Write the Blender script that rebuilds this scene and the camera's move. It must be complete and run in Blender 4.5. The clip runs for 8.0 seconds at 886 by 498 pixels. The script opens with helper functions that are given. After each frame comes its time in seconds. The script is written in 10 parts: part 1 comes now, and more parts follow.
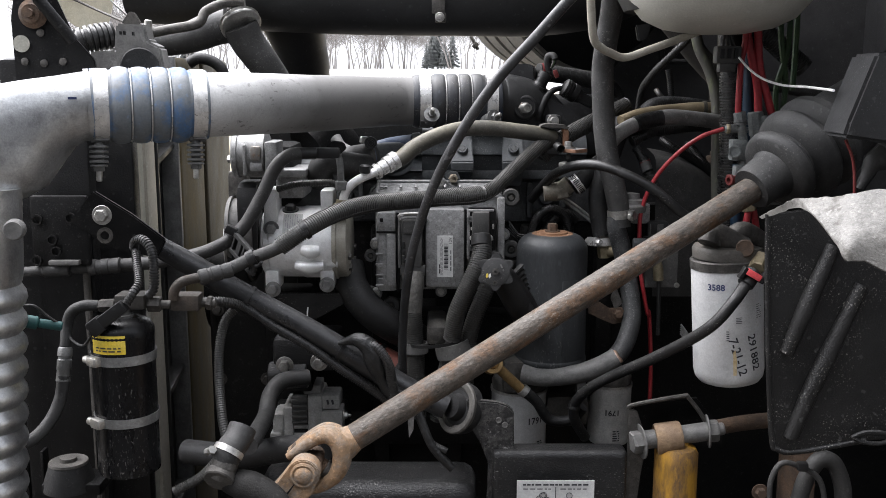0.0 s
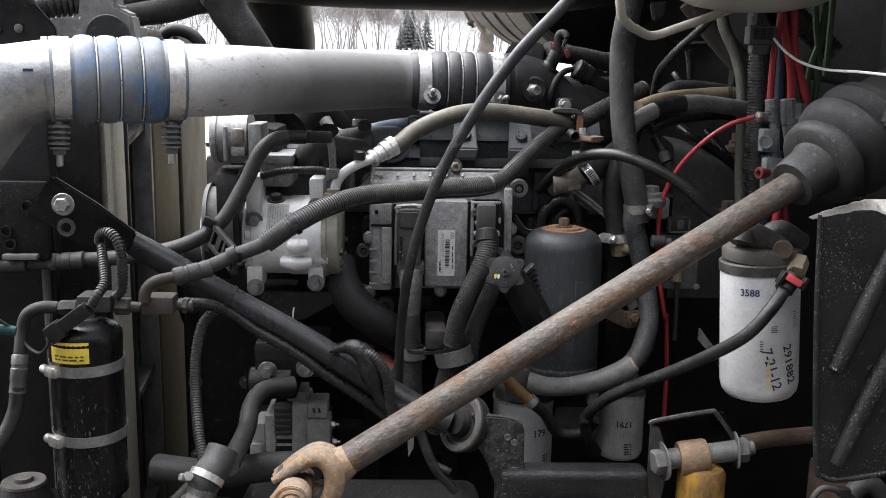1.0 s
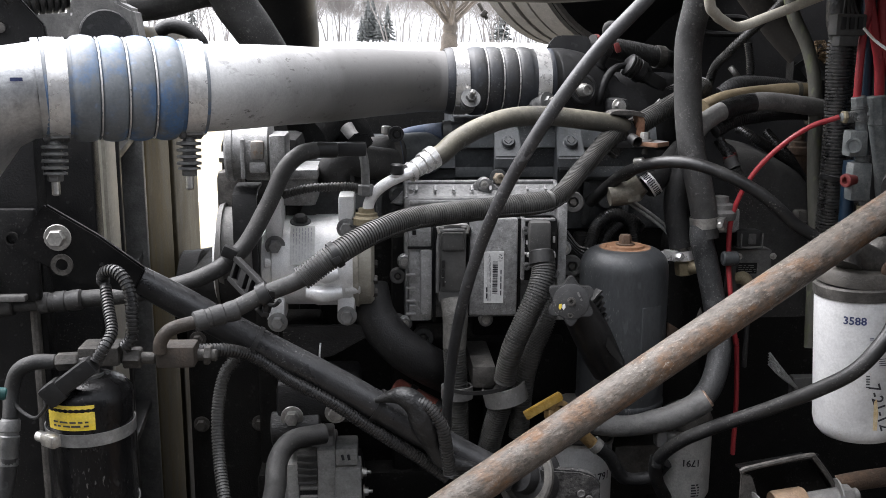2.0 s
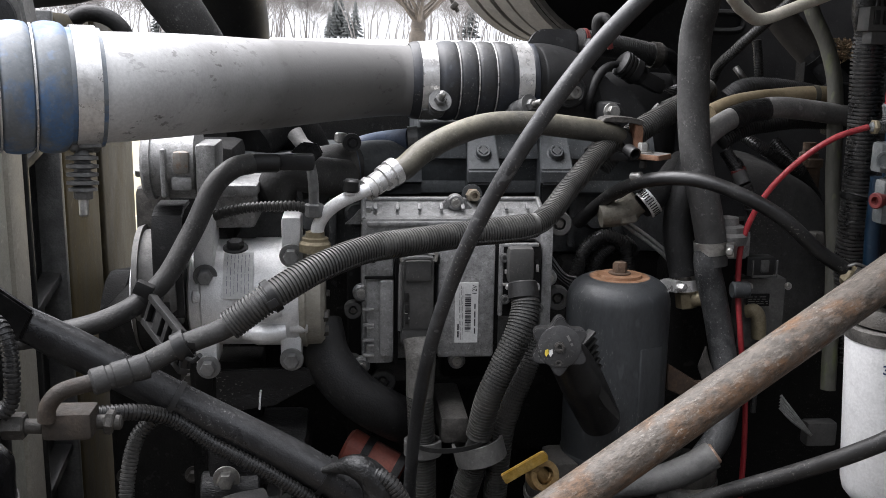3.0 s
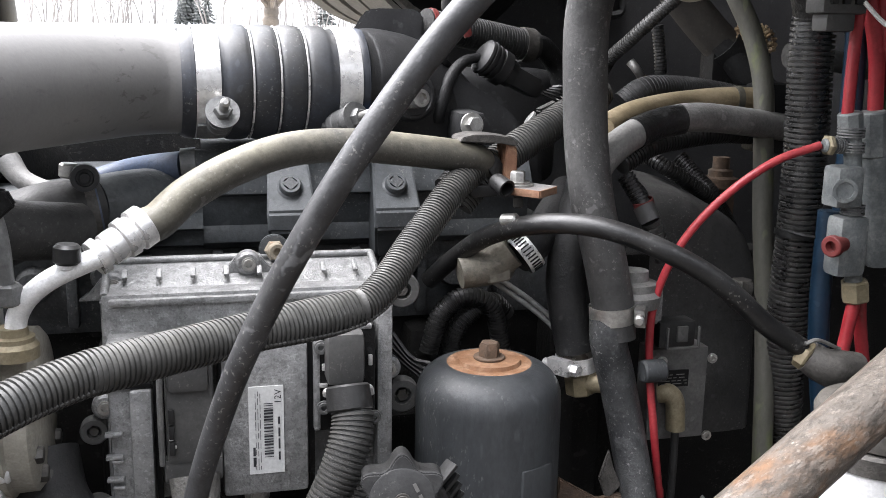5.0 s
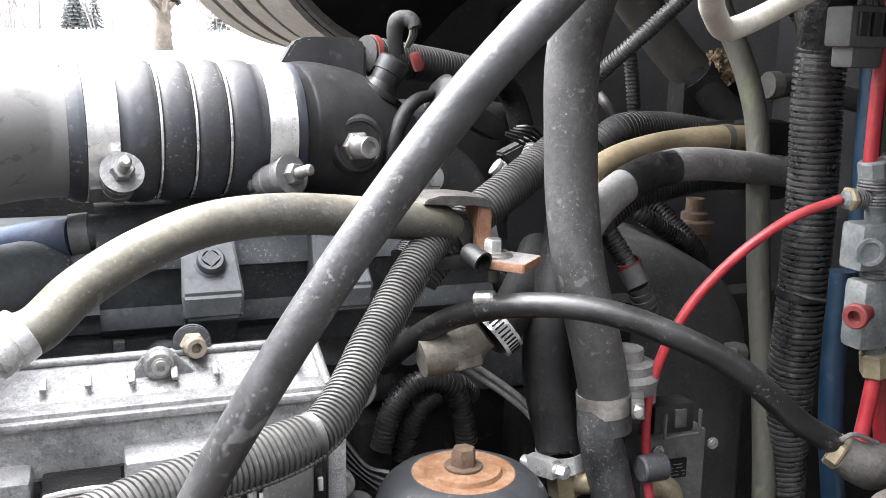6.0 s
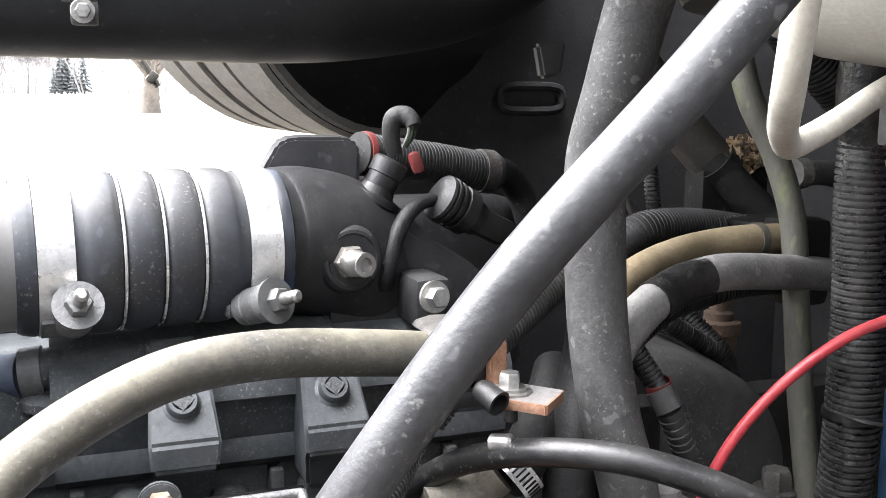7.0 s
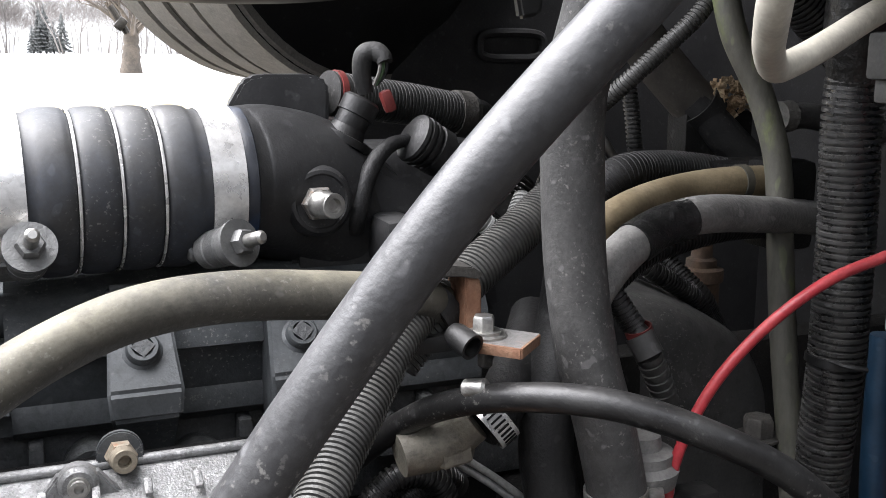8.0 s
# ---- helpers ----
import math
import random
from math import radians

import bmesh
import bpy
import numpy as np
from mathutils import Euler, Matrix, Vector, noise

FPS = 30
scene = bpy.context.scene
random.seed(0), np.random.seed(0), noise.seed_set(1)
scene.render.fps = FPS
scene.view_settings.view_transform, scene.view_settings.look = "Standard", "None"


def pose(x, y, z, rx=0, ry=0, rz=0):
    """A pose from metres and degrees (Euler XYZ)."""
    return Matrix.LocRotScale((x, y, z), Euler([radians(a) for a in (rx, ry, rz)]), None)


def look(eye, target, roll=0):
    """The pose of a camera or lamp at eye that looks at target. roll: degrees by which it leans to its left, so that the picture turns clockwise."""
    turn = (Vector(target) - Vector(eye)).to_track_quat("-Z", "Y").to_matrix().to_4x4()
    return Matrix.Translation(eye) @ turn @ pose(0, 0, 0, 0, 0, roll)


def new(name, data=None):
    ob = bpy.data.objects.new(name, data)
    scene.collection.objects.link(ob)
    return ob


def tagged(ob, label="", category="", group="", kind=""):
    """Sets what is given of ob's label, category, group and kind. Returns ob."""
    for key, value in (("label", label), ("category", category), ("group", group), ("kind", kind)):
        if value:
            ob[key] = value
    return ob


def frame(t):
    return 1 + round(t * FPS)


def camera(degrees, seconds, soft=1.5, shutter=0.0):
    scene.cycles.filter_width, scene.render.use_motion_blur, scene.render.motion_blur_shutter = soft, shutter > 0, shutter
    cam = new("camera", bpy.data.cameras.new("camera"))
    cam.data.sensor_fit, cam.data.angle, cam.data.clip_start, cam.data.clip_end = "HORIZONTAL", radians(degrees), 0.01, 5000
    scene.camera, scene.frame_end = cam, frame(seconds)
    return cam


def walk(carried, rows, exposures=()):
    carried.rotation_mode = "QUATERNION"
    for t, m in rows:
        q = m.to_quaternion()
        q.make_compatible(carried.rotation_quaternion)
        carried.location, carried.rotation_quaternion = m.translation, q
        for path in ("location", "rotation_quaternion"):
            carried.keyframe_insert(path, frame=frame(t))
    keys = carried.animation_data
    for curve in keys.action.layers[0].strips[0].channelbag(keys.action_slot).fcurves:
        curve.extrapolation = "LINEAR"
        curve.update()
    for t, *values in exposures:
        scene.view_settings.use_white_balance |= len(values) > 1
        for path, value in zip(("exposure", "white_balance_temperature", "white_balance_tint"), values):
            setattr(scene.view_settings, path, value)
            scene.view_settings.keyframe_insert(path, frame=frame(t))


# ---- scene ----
cam = camera(49.1, 8.0, 0.9)
METRES, EYE, TILT, LEAN, TURN = 1.2, 1.6, -10.0, 0.0, 0.0
ROWS = [
    (0.0, 0.0, 0.0, 0.0, -0.0, 0.0, 0.0),
    (0.5, 0.0111, 0.0379, 0.0034, 0.64, -1.24, -0.39),
    (1.0, -0.0356, 0.12, 0.0156, -1.68, -1.02, -0.69),
    (1.5, -0.0958, 0.2049, 0.0342, -2.16, -1.53, 0.45),
    (1.7, -0.1157, 0.2301, 0.0415, -2.8, -1.43, 0.48),
    (2.8, -0.1197, 0.3895, 0.067, -5.36, -2.0, 0.3),
    (3.0, -0.1044, 0.4254, 0.0728, -5.71, -1.68, 0.16),
    (3.5, -0.0657, 0.5149, 0.0902, -6.87, -2.17, 0.3),
    (4.0, -0.0348, 0.574, 0.1002, -7.77, -2.2, 0.76),
    (4.5, -0.0267, 0.6333, 0.1098, -10.08, -2.91, 1.32),
    (4.7, -0.0287, 0.66, 0.113, -11.6, -2.7, 1.3),
    (5.8, -0.03, 0.7992, 0.1545, -18.9, -2.5, 2.25),
    (6.0, -0.0293, 0.8218, 0.1611, -19.7, -2.45, 2.47),
    (6.5, -0.0219, 0.8619, 0.1752, -19.58, -1.86, 3.11),
    (7.0, -0.013, 0.8878, 0.1946, -20.37, 0.9, 3.33),
    (7.5, -0.0051, 0.9022, 0.1928, -21.71, -0.04, 3.59),
    (8.0, -0.0013, 0.9031, 0.1849, -21.25, -1.49, 3.57),
]
walk(cam, [(t, pose(0, 0, EYE, TILT, LEAN, TURN) @ pose(METRES * x, METRES * y, METRES * z, 90 + pitch, roll, yaw)) for t, x, y, z, yaw, pitch, roll in ROWS],
     exposures=[(t, e, 6450, 12.0) for t, e in ((0.0, 2.3), (1.0, 2.36), (1.5, 2.58), (3.0, 2.25), (3.5, 2.25), (4.5, 2.76), (6.0, 3.7), (6.5, 3.8), (7.0, 3.65), (8.0, 2.8))])

# ---- light: a bright overcast winter sky, sun behind cloud high to the left ----
world = bpy.data.worlds.new("overcast_sky")
scene.world = world
world.use_nodes = True
wn, wl = world.node_tree.nodes, world.node_tree.links
wn.clear()
sky = wn.new("ShaderNodeTexSky")
sky.sky_type, sky.sun_disc = "NISHITA", False
sky.sun_elevation, sky.sun_rotation = radians(62), radians(-58)
sky.air_density, sky.dust_density, sky.ozone_density = 1.0, 4.0, 1.0
cloud = wn.new("ShaderNodeHueSaturation")
cloud.inputs["Saturation"].default_value = 0.25
wbg = wn.new("ShaderNodeBackground")
wbg.inputs["Strength"].default_value = 0.085
wout = wn.new("ShaderNodeOutputWorld")
veil = wn.new("ShaderNodeMix")
veil.data_type = "RGBA"
veil.inputs["Factor"].default_value = 0.45
veil.inputs["B"].default_value = (5.5, 5.8, 6.2, 1)
wl.new(sky.outputs[0], cloud.inputs["Color"])
wl.new(cloud.outputs[0], veil.inputs["A"])
wl.new(veil.outputs["Result"], wbg.inputs["Color"])
wl.new(wbg.outputs[0], wout.inputs[0])
sun = new("sun", bpy.data.lights.new("sun", "SUN"))
sun.data.energy, sun.data.angle, sun.data.color = 2.5, radians(80), (1.0, 1.0, 1.03)
sun.matrix_world = look((-3.2, 3.3, 9), (0, 1.5, 1.3))


# ---- materials ----
def mat(name, a, b=None, scale=30.0, rough=0.6, metal=0.0, bump=0.15, fine=400.0, dust=0.0, dust_col=(0.21, 0.2, 0.185), edge=(0.42, 0.62), rough_b=None, stretch=(1, 1, 1), specks=0.0, speck_col=(0.5, 0.48, 0.44), coat=0.0, spec=0.4, grime=0.3, smear=0.12, chips=0.14, lean=0.0, spots=0.18):
    """Two-scale procedural surface: blotches a/b, fine grain in the bump, pale dust that settles on upper faces, small specks."""
    m = bpy.data.materials.new(name)
    m.use_nodes = True
    n, l = m.node_tree.nodes, m.node_tree.links
    bs = n["Principled BSDF"]
    tc = n.new("ShaderNodeTexCoord")
    mp = n.new("ShaderNodeMapping")
    mp.vector_type = "TEXTURE"
    mp.inputs["Rotation"].default_value = (0, radians(lean), 0)
    mp.inputs["Scale"].default_value = tuple(1 / q for q in stretch)
    l.new(tc.outputs["Object"], mp.inputs[0])

    def noise_tex(s, detail=6.0, roughness=0.6):
        t = n.new("ShaderNodeTexNoise")
        t.inputs["Scale"].default_value, t.inputs["Detail"].default_value, t.inputs["Roughness"].default_value = s, detail, roughness
        l.new(mp.outputs[0], t.inputs["Vector"])
        return t

    def ramp(src, lo, hi):
        r = n.new("ShaderNodeMapRange")
        r.inputs["From Min"].default_value, r.inputs["From Max"].default_value = lo, hi
        l.new(src, r.inputs["Value"])
        return r.outputs[0]

    def mix(f, c1, c2):
        x = n.new("ShaderNodeMix")
        x.data_type = "RGBA"
        l.new(f, x.inputs["Factor"])
        for s, c in ((x.inputs["A"], c1), (x.inputs["B"], c2)):
            if isinstance(c, tuple):
                s.default_value = (*c, 1)
            else:
                l.new(c, s)
        return x.outputs["Result"]

    b = b or tuple(min(1, c * 1.5 + 0.004) for c in a)
    big = noise_tex(scale)
    grain = noise_tex(fine, 3.0)
    f = ramp(big.outputs["Fac"], *edge)
    col = mix(f, a, b)
    g2 = ramp(grain.outputs["Fac"], 0.35, 0.65)
    half = n.new("ShaderNodeMath")
    half.operation = "MULTIPLY"
    half.inputs[1].default_value = 0.5
    l.new(g2, half.inputs[0])
    col = mix(half.outputs[0], col, tuple(c * 0.75 for c in a))
    if dust:
        geo = n.new("ShaderNodeNewGeometry")
        sep = n.new("ShaderNodeSeparateXYZ")
        l.new(geo.outputs["Normal"], sep.inputs[0])
        up = ramp(sep.outputs["Z"], -0.5, 1.0)
        dn = noise_tex(scale * 0.6, 8.0, 0.7)
        dm = n.new("ShaderNodeMath")
        dm.operation = "MULTIPLY"
        l.new(up, dm.inputs[0])
        l.new(ramp(dn.outputs["Fac"], 0.3, 0.7), dm.inputs[1])
        dk = n.new("ShaderNodeMath")
        dk.operation = "MULTIPLY"
        dk.inputs[1].default_value = dust
        l.new(dm.outputs[0], dk.inputs[0])
        col = mix(dk.outputs[0], col, dust_col)
    if grime:
        gn = noise_tex(scale * 3.5, 12.0, 0.72)
        gm = n.new("ShaderNodeMath")
        gm.operation = "MULTIPLY"
        gm.inputs[1].default_value = grime
        l.new(ramp(gn.outputs["Fac"], 0.48, 0.66), gm.inputs[0])
        col = mix(gm.outputs[0], col, tuple(c * 0.3 for c in a))
    if chips:
        cn = noise_tex(150.0, 7.0, 0.72)
        for lo, hi, k in ((0.57, 0.6, 0.4), (0.43, 0.4, 1.8)):
            cm = n.new("ShaderNodeMath")
            cm.operation = "MULTIPLY"
            cm.inputs[1].default_value = chips
            l.new(ramp(cn.outputs["Fac"], lo, hi), cm.inputs[0])
            col = mix(cm.outputs[0], col, tuple(min(0.8, c * k) for c in a))
    if smear:
        ms = noise_tex(scale * 1.7, 14.0, 0.78)
        mm = n.new("ShaderNodeMath")
        mm.operation = "MULTIPLY"
        mm.inputs[1].default_value = smear
        l.new(ramp(ms.outputs["Fac"], 0.53, 0.68), mm.inputs[0])
        col = mix(mm.outputs[0], col, tuple(min(0.85, c * 1.9 + 0.02) for c in b))
    if specks:
        sn = noise_tex(420.0, 3.0, 0.55)
        sk = n.new("ShaderNodeMath")
        sk.operation = "MULTIPLY"
        sk.inputs[1].default_value = specks
        l.new(ramp(sn.outputs["Fac"], 0.6, 0.68), sk.inputs[0])
        cl = n.new("ShaderNodeMath")
        cl.operation = "MULTIPLY"
        l.new(sk.outputs[0], cl.inputs[0])
        l.new(ramp(noise_tex(17.0, 5.0, 0.65).outputs["Fac"], 0.47, 0.68), cl.inputs[1])
        col = mix(cl.outputs[0], col, speck_col)
    if spots:
        po = noise_tex(105.0, 1.5, 0.5)
        pm = n.new("ShaderNodeMath")
        pm.operation = "MULTIPLY"
        pm.inputs[1].default_value = spots
        l.new(ramp(po.outputs["Fac"], 0.67, 0.72), pm.inputs[0])
        col = mix(pm.outputs[0], col, tuple(min(0.8, c * 1.6 + 0.07) for c in b))
    l.new(col, bs.inputs["Base Color"])
    bs.inputs["Metallic"].default_value = metal
    bs.inputs["Specular IOR Level"].default_value = spec
    rr = n.new("ShaderNodeMapRange")
    rr.inputs["To Min"].default_value, rr.inputs["To Max"].default_value = rough, rough + 0.18 if rough_b is None else rough_b
    l.new(f, rr.inputs["Value"])
    l.new(rr.outputs[0], bs.inputs["Roughness"])
    bs.inputs["Coat Weight"].default_value = coat
    bp = n.new("ShaderNodeBump")
    bp.inputs["Strength"].default_value, bp.inputs["Distance"].default_value = bump, 0.002
    ad = n.new("ShaderNodeMath")
    l.new(grain.outputs["Fac"], ad.inputs[0])
    l.new(big.outputs["Fac"], ad.inputs[1])
    l.new(ad.outputs[0], bp.inputs["Height"])
    l.new(bp.outputs[0], bs.inputs["Normal"])
    return m


RUBBER = mat("dusty_black_rubber", (0.007, 0.007, 0.0075), (0.014, 0.014, 0.0138), 40, 0.5, spec=0.3, bump=0.3, dust=0.3, dust_col=(0.09, 0.088, 0.086), specks=0.1)
HOSE = mat("grey_dusty_hose", (0.015, 0.015, 0.015), (0.029, 0.0287, 0.028), 30, 0.52, spec=0.35, bump=0.25, dust=0.45, dust_col=(0.13, 0.127, 0.122), specks=0.1, edge=(0.4, 0.64))
GREYHOSE = mat("weathered_grey_hose", (0.021, 0.021, 0.0213), (0.042, 0.0414, 0.04), 26, 0.5, dust=0.45, dust_col=(0.17, 0.165, 0.155), specks=0.2, bump=0.25, edge=(0.42, 0.62), spots=0.3)
OLIVEHOSE = mat("olive_weathered_hose", (0.036, 0.0345, 0.03), (0.062, 0.058, 0.049), 26, 0.5, dust=0.65, dust_col=(0.28, 0.255, 0.185), specks=0.2, edge=(0.4, 0.62), spots=0.3)
ROD = mat("smooth_grey_hose_jacket", (0.016, 0.016, 0.0172), (0.034, 0.034, 0.0355), 24, 0.36, spec=0.45, bump=0.12, dust=0.42, dust_col=(0.17, 0.17, 0.168), specks=0.25, spots=0.55, smear=0.3, grime=0.4, rough_b=0.56)
CABLE = mat("glossy_black_cable", (0.006, 0.006, 0.0065), (0.011, 0.011, 0.011), 40, 0.36, bump=0.12, spec=0.45, dust=0.16, specks=0.3, smear=0.2, spots=0.3)
LOOM = mat("black_split_loom", (0.01, 0.01, 0.0105), (0.018, 0.018, 0.018), 60, 0.32, spec=0.5, dust=0.25, dust_col=(0.14, 0.13, 0.115), chips=0.15)
GREYLOOM = mat("dusty_split_loom", (0.026, 0.026, 0.0255), (0.05, 0.0493, 0.047), 40, 0.42, dust=0.45, dust_col=(0.17, 0.163, 0.145))
TAPE = mat("black_wrapping_tape", (0.009, 0.009, 0.009), (0.017, 0.0168, 0.0165), 90, 0.28, bump=0.9, fine=120, smear=0.12, chips=0.1)
HEATERHOSE = mat("dusty_heater_hose", (0.026, 0.026, 0.0263), (0.058, 0.057, 0.055), 24, 0.5, dust=0.55, dust_col=(0.2, 0.195, 0.185), specks=0.3, bump=0.25, edge=(0.42, 0.64), smear=0.3, spots=0.4)
PALEHOSE = mat("dust_caked_grey_hose", (0.11, 0.108, 0.103), (0.19, 0.186, 0.177), 30, 0.55, dust=0.4, dust_col=(0.3, 0.29, 0.275), specks=0.2, bump=0.3, smear=0.2, spots=0.3)
# dust on upper faces is turned up to paint the ring highlights
SHINYLOOM = mat("shiny_split_loom", (0.009, 0.009, 0.0095), (0.017, 0.017, 0.017), 70, 0.24, spec=0.6, rough_b=0.38, dust=0.7, dust_col=(0.19, 0.185, 0.175), chips=0.3, spots=0.4, smear=0.25)
BROWNHOSE = mat("brown_dusty_rubber", (0.03, 0.0265, 0.023), (0.052, 0.046, 0.039), 22, 0.6, dust=0.4, dust_col=(0.17, 0.15, 0.125))
ENGINE = mat("dark_green_grey_engine_paint", (0.052, 0.057, 0.061), (0.072, 0.078, 0.082), 24, 0.44, dust=0.3, dust_col=(0.19, 0.193, 0.186), specks=0.5, grime=0.45, smear=0.2)
CAP = mat("satin_grey_green_canister_paint", (0.025, 0.0275, 0.03), (0.034, 0.037, 0.0395), 20, 0.42, bump=0.15, dust=0.25, dust_col=(0.15, 0.15, 0.145), specks=0.3, stretch=(1, 1, 0.35), edge=(0.36, 0.66))
BLACK = mat("dirty_black_paint", (0.003, 0.003, 0.0033), (0.006, 0.0058, 0.0057), 28, 0.38, spec=0.2, bump=0.3, dust=0.07, dust_col=(0.06, 0.057, 0.053), specks=0.35, speck_col=(0.13, 0.125, 0.117))
GLOSSBLACK = mat("gloss_black_enamel", (0.003, 0.003, 0.0036), (0.006, 0.006, 0.0066), 30, 0.2, spec=0.22, bump=0.2, dust=0.05, specks=0.8, speck_col=(0.25, 0.24, 0.23), smear=0.2, stretch=(1, 1, 0.4))
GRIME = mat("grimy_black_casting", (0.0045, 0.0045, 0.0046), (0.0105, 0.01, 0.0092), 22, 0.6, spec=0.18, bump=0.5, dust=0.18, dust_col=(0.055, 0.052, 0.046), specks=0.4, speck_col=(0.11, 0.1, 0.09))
PLASTIC = mat("black_plastic", (0.007, 0.007, 0.0075), (0.0125, 0.0125, 0.0125), 35, 0.38, spec=0.35, bump=0.12, dust=0.25, dust_col=(0.11, 0.107, 0.1))
ALU = mat("oxidised_aluminium_tube", (0.76, 0.76, 0.757), (0.84, 0.84, 0.835), 16, 0.4, metal=0.2, bump=0.08, dust=0.0, specks=0.0, grime=0.22, chips=0.12, spots=0.0)
CASTALU = mat("bare_cast_aluminium", (0.86, 0.86, 0.855), (0.91, 0.91, 0.905), 26, 0.34, metal=0.35, bump=0.22, fine=700, dust=0.0, grime=0.25, chips=0.12, spots=0.0)
DULLALU = mat("dull_cast_aluminium", (0.26, 0.26, 0.258), (0.335, 0.335, 0.33), 30, 0.42, metal=0.4, bump=0.35, fine=600, grime=0.6, dust=0.15, dust_col=(0.33, 0.325, 0.31), chips=0.4, specks=0.6, speck_col=(0.11, 0.1, 0.09), spots=0.1)
GREYCAST = mat("grey_painted_casting", (0.1, 0.098, 0.095), (0.155, 0.151, 0.144), 24, 0.5, bump=0.25, dust=0.3, dust_col=(0.23, 0.224, 0.207), grime=0.4)
STEEL = mat("dull_zinc_steel", (0.4, 0.39, 0.37), (0.55, 0.54, 0.51), 70, 0.34, metal=0.9, bump=0.1, specks=0.2, speck_col=(0.1, 0.07, 0.05), grime=0.25)
BRIGHT = mat("bright_steel_band", (0.62, 0.61, 0.595), (0.7, 0.69, 0.675), 50, 0.25, metal=0.6, bump=0.06, grime=0.35, smear=0.1, chips=0.2, spots=0.0)
DARKSTEEL = mat("dark_steel", (0.052, 0.049, 0.045), (0.105, 0.098, 0.089), 60, 0.5, metal=0.4, bump=0.35, dust=0.25, grime=0.45)
RUSTSHAFT = mat("rusty_worn_paint", (0.088, 0.075, 0.063), (0.12, 0.064, 0.032), 38, 0.52, spec=0.3, smear=0.15, bump=0.8, fine=200, edge=(0.47, 0.62), dust=0.1, dust_col=(0.27, 0.24, 0.2), stretch=(0.6, 1, 1), lean=-30, specks=0.6, speck_col=(0.33, 0.31, 0.27), grime=0.75, chips=0.6, spots=0.25)
RUST = mat("orange_rust", (0.16, 0.098, 0.052), (0.26, 0.175, 0.1), 40, 0.75, bump=0.6, fine=260, dust=0.2, dust_col=(0.4, 0.36, 0.32))
RUSTORANGE = mat("bright_orange_rust", (0.2, 0.098, 0.048), (0.28, 0.17, 0.105), 60, 0.7, bump=0.4, fine=260, grime=0.3)
RUSTDARK = mat("brown_rusted_iron", (0.06, 0.04, 0.028), (0.13, 0.08, 0.05), 35, 0.75, bump=0.5, dust=0.2, dust_col=(0.18, 0.15, 0.12))
WHITE = mat("white_filter_enamel", (0.57, 0.57, 0.57), (0.62, 0.62, 0.615), 20, 0.3, bump=0.04, smear=0.05, specks=0.5, speck_col=(0.34, 0.28, 0.18), grime=0.2, chips=0.05, spots=0.0)
DIRTYWHITE = mat("grimy_white_enamel", (0.4, 0.4, 0.39), (0.55, 0.55, 0.53), 18, 0.35, bump=0.06, specks=0.5, speck_col=(0.2, 0.19, 0.17), grime=0.3)
PAPER = mat("white_paper_label", (0.55, 0.55, 0.54), (0.62, 0.62, 0.605), 30, 0.5, smear=0.0, bump=0.03, specks=0.2, grime=0.15, chips=0.05, spots=0.0)
INK = mat("black_ink", (0.03, 0.03, 0.035), rough=0.5, bump=0.0)
BLUEINK = mat("dark_blue_ink", (0.03, 0.04, 0.1), rough=0.5, bump=0.0)
YELLOW = mat("yellow_label", (0.72, 0.52, 0.04), (0.78, 0.6, 0.1), 40, 0.45, bump=0.04, specks=0.4, speck_col=(0.4, 0.3, 0.1))
ALTERNATOR = mat("bare_alternator_casting", (0.25, 0.247, 0.238), (0.33, 0.327, 0.316), 24, 0.5, bump=0.2, dust=0.25, dust_col=(0.36, 0.35, 0.32), grime=0.35)
AGED = mat("aged_brown_fitting", (0.036, 0.03, 0.025), (0.07, 0.053, 0.04), 50, 0.55, metal=0.3, bump=0.3, dust=0.25)
COWLPAINT = mat("scuffed_black_cowl_paint", (0.028, 0.028, 0.0295), (0.042, 0.042, 0.043), 9, 0.45, spec=0.35, bump=0.2, dust=0.2, specks=0.4, speck_col=(0.14, 0.135, 0.13))
EDGERUST = mat("patchy_red_rust", (0.17, 0.08, 0.045), (0.23, 0.135, 0.085), 90, 0.7, bump=0.5, fine=260)
STAYPAINT = mat("scuffed_gloss_black_paint", (0.006, 0.006, 0.0068), (0.013, 0.013, 0.0138), 22, 0.26, spec=0.5, bump=0.2, dust=0.35, dust_col=(0.12, 0.12, 0.12), specks=0.5, speck_col=(0.3, 0.29, 0.28), smear=0.25, chips=0.3)
BRASS = mat("yellow_passivated_handle", (0.44, 0.27, 0.05), (0.5, 0.34, 0.11), 60, 0.35, metal=0.5, bump=0.1, grime=0.4)
DULLBRASS = mat("dull_greasy_brass", (0.2, 0.125, 0.05), (0.26, 0.18, 0.08), 60, 0.45, metal=0.4, bump=0.25, grime=0.6)
OCHRE = mat("yellow_ochre_damper_paint", (0.42, 0.22, 0.025), (0.11, 0.065, 0.035), 26, 0.5, bump=0.3, edge=(0.42, 0.52), stretch=(1, 1, 0.3))
BLUERUBBER = mat("dusty_blue_silicone", (0.15, 0.165, 0.178), (0.06, 0.14, 0.285), 20, 0.5, edge=(0.5, 0.6), dust=0.3, dust_col=(0.28, 0.285, 0.29), bump=0.1)
BOOTRUBBER = mat("black_silicone_with_blue_sheen", (0.03, 0.03, 0.0305), (0.027, 0.032, 0.043), 16, 0.46, bump=0.08, dust=0.4, dust_col=(0.14, 0.138, 0.132), specks=0.25)
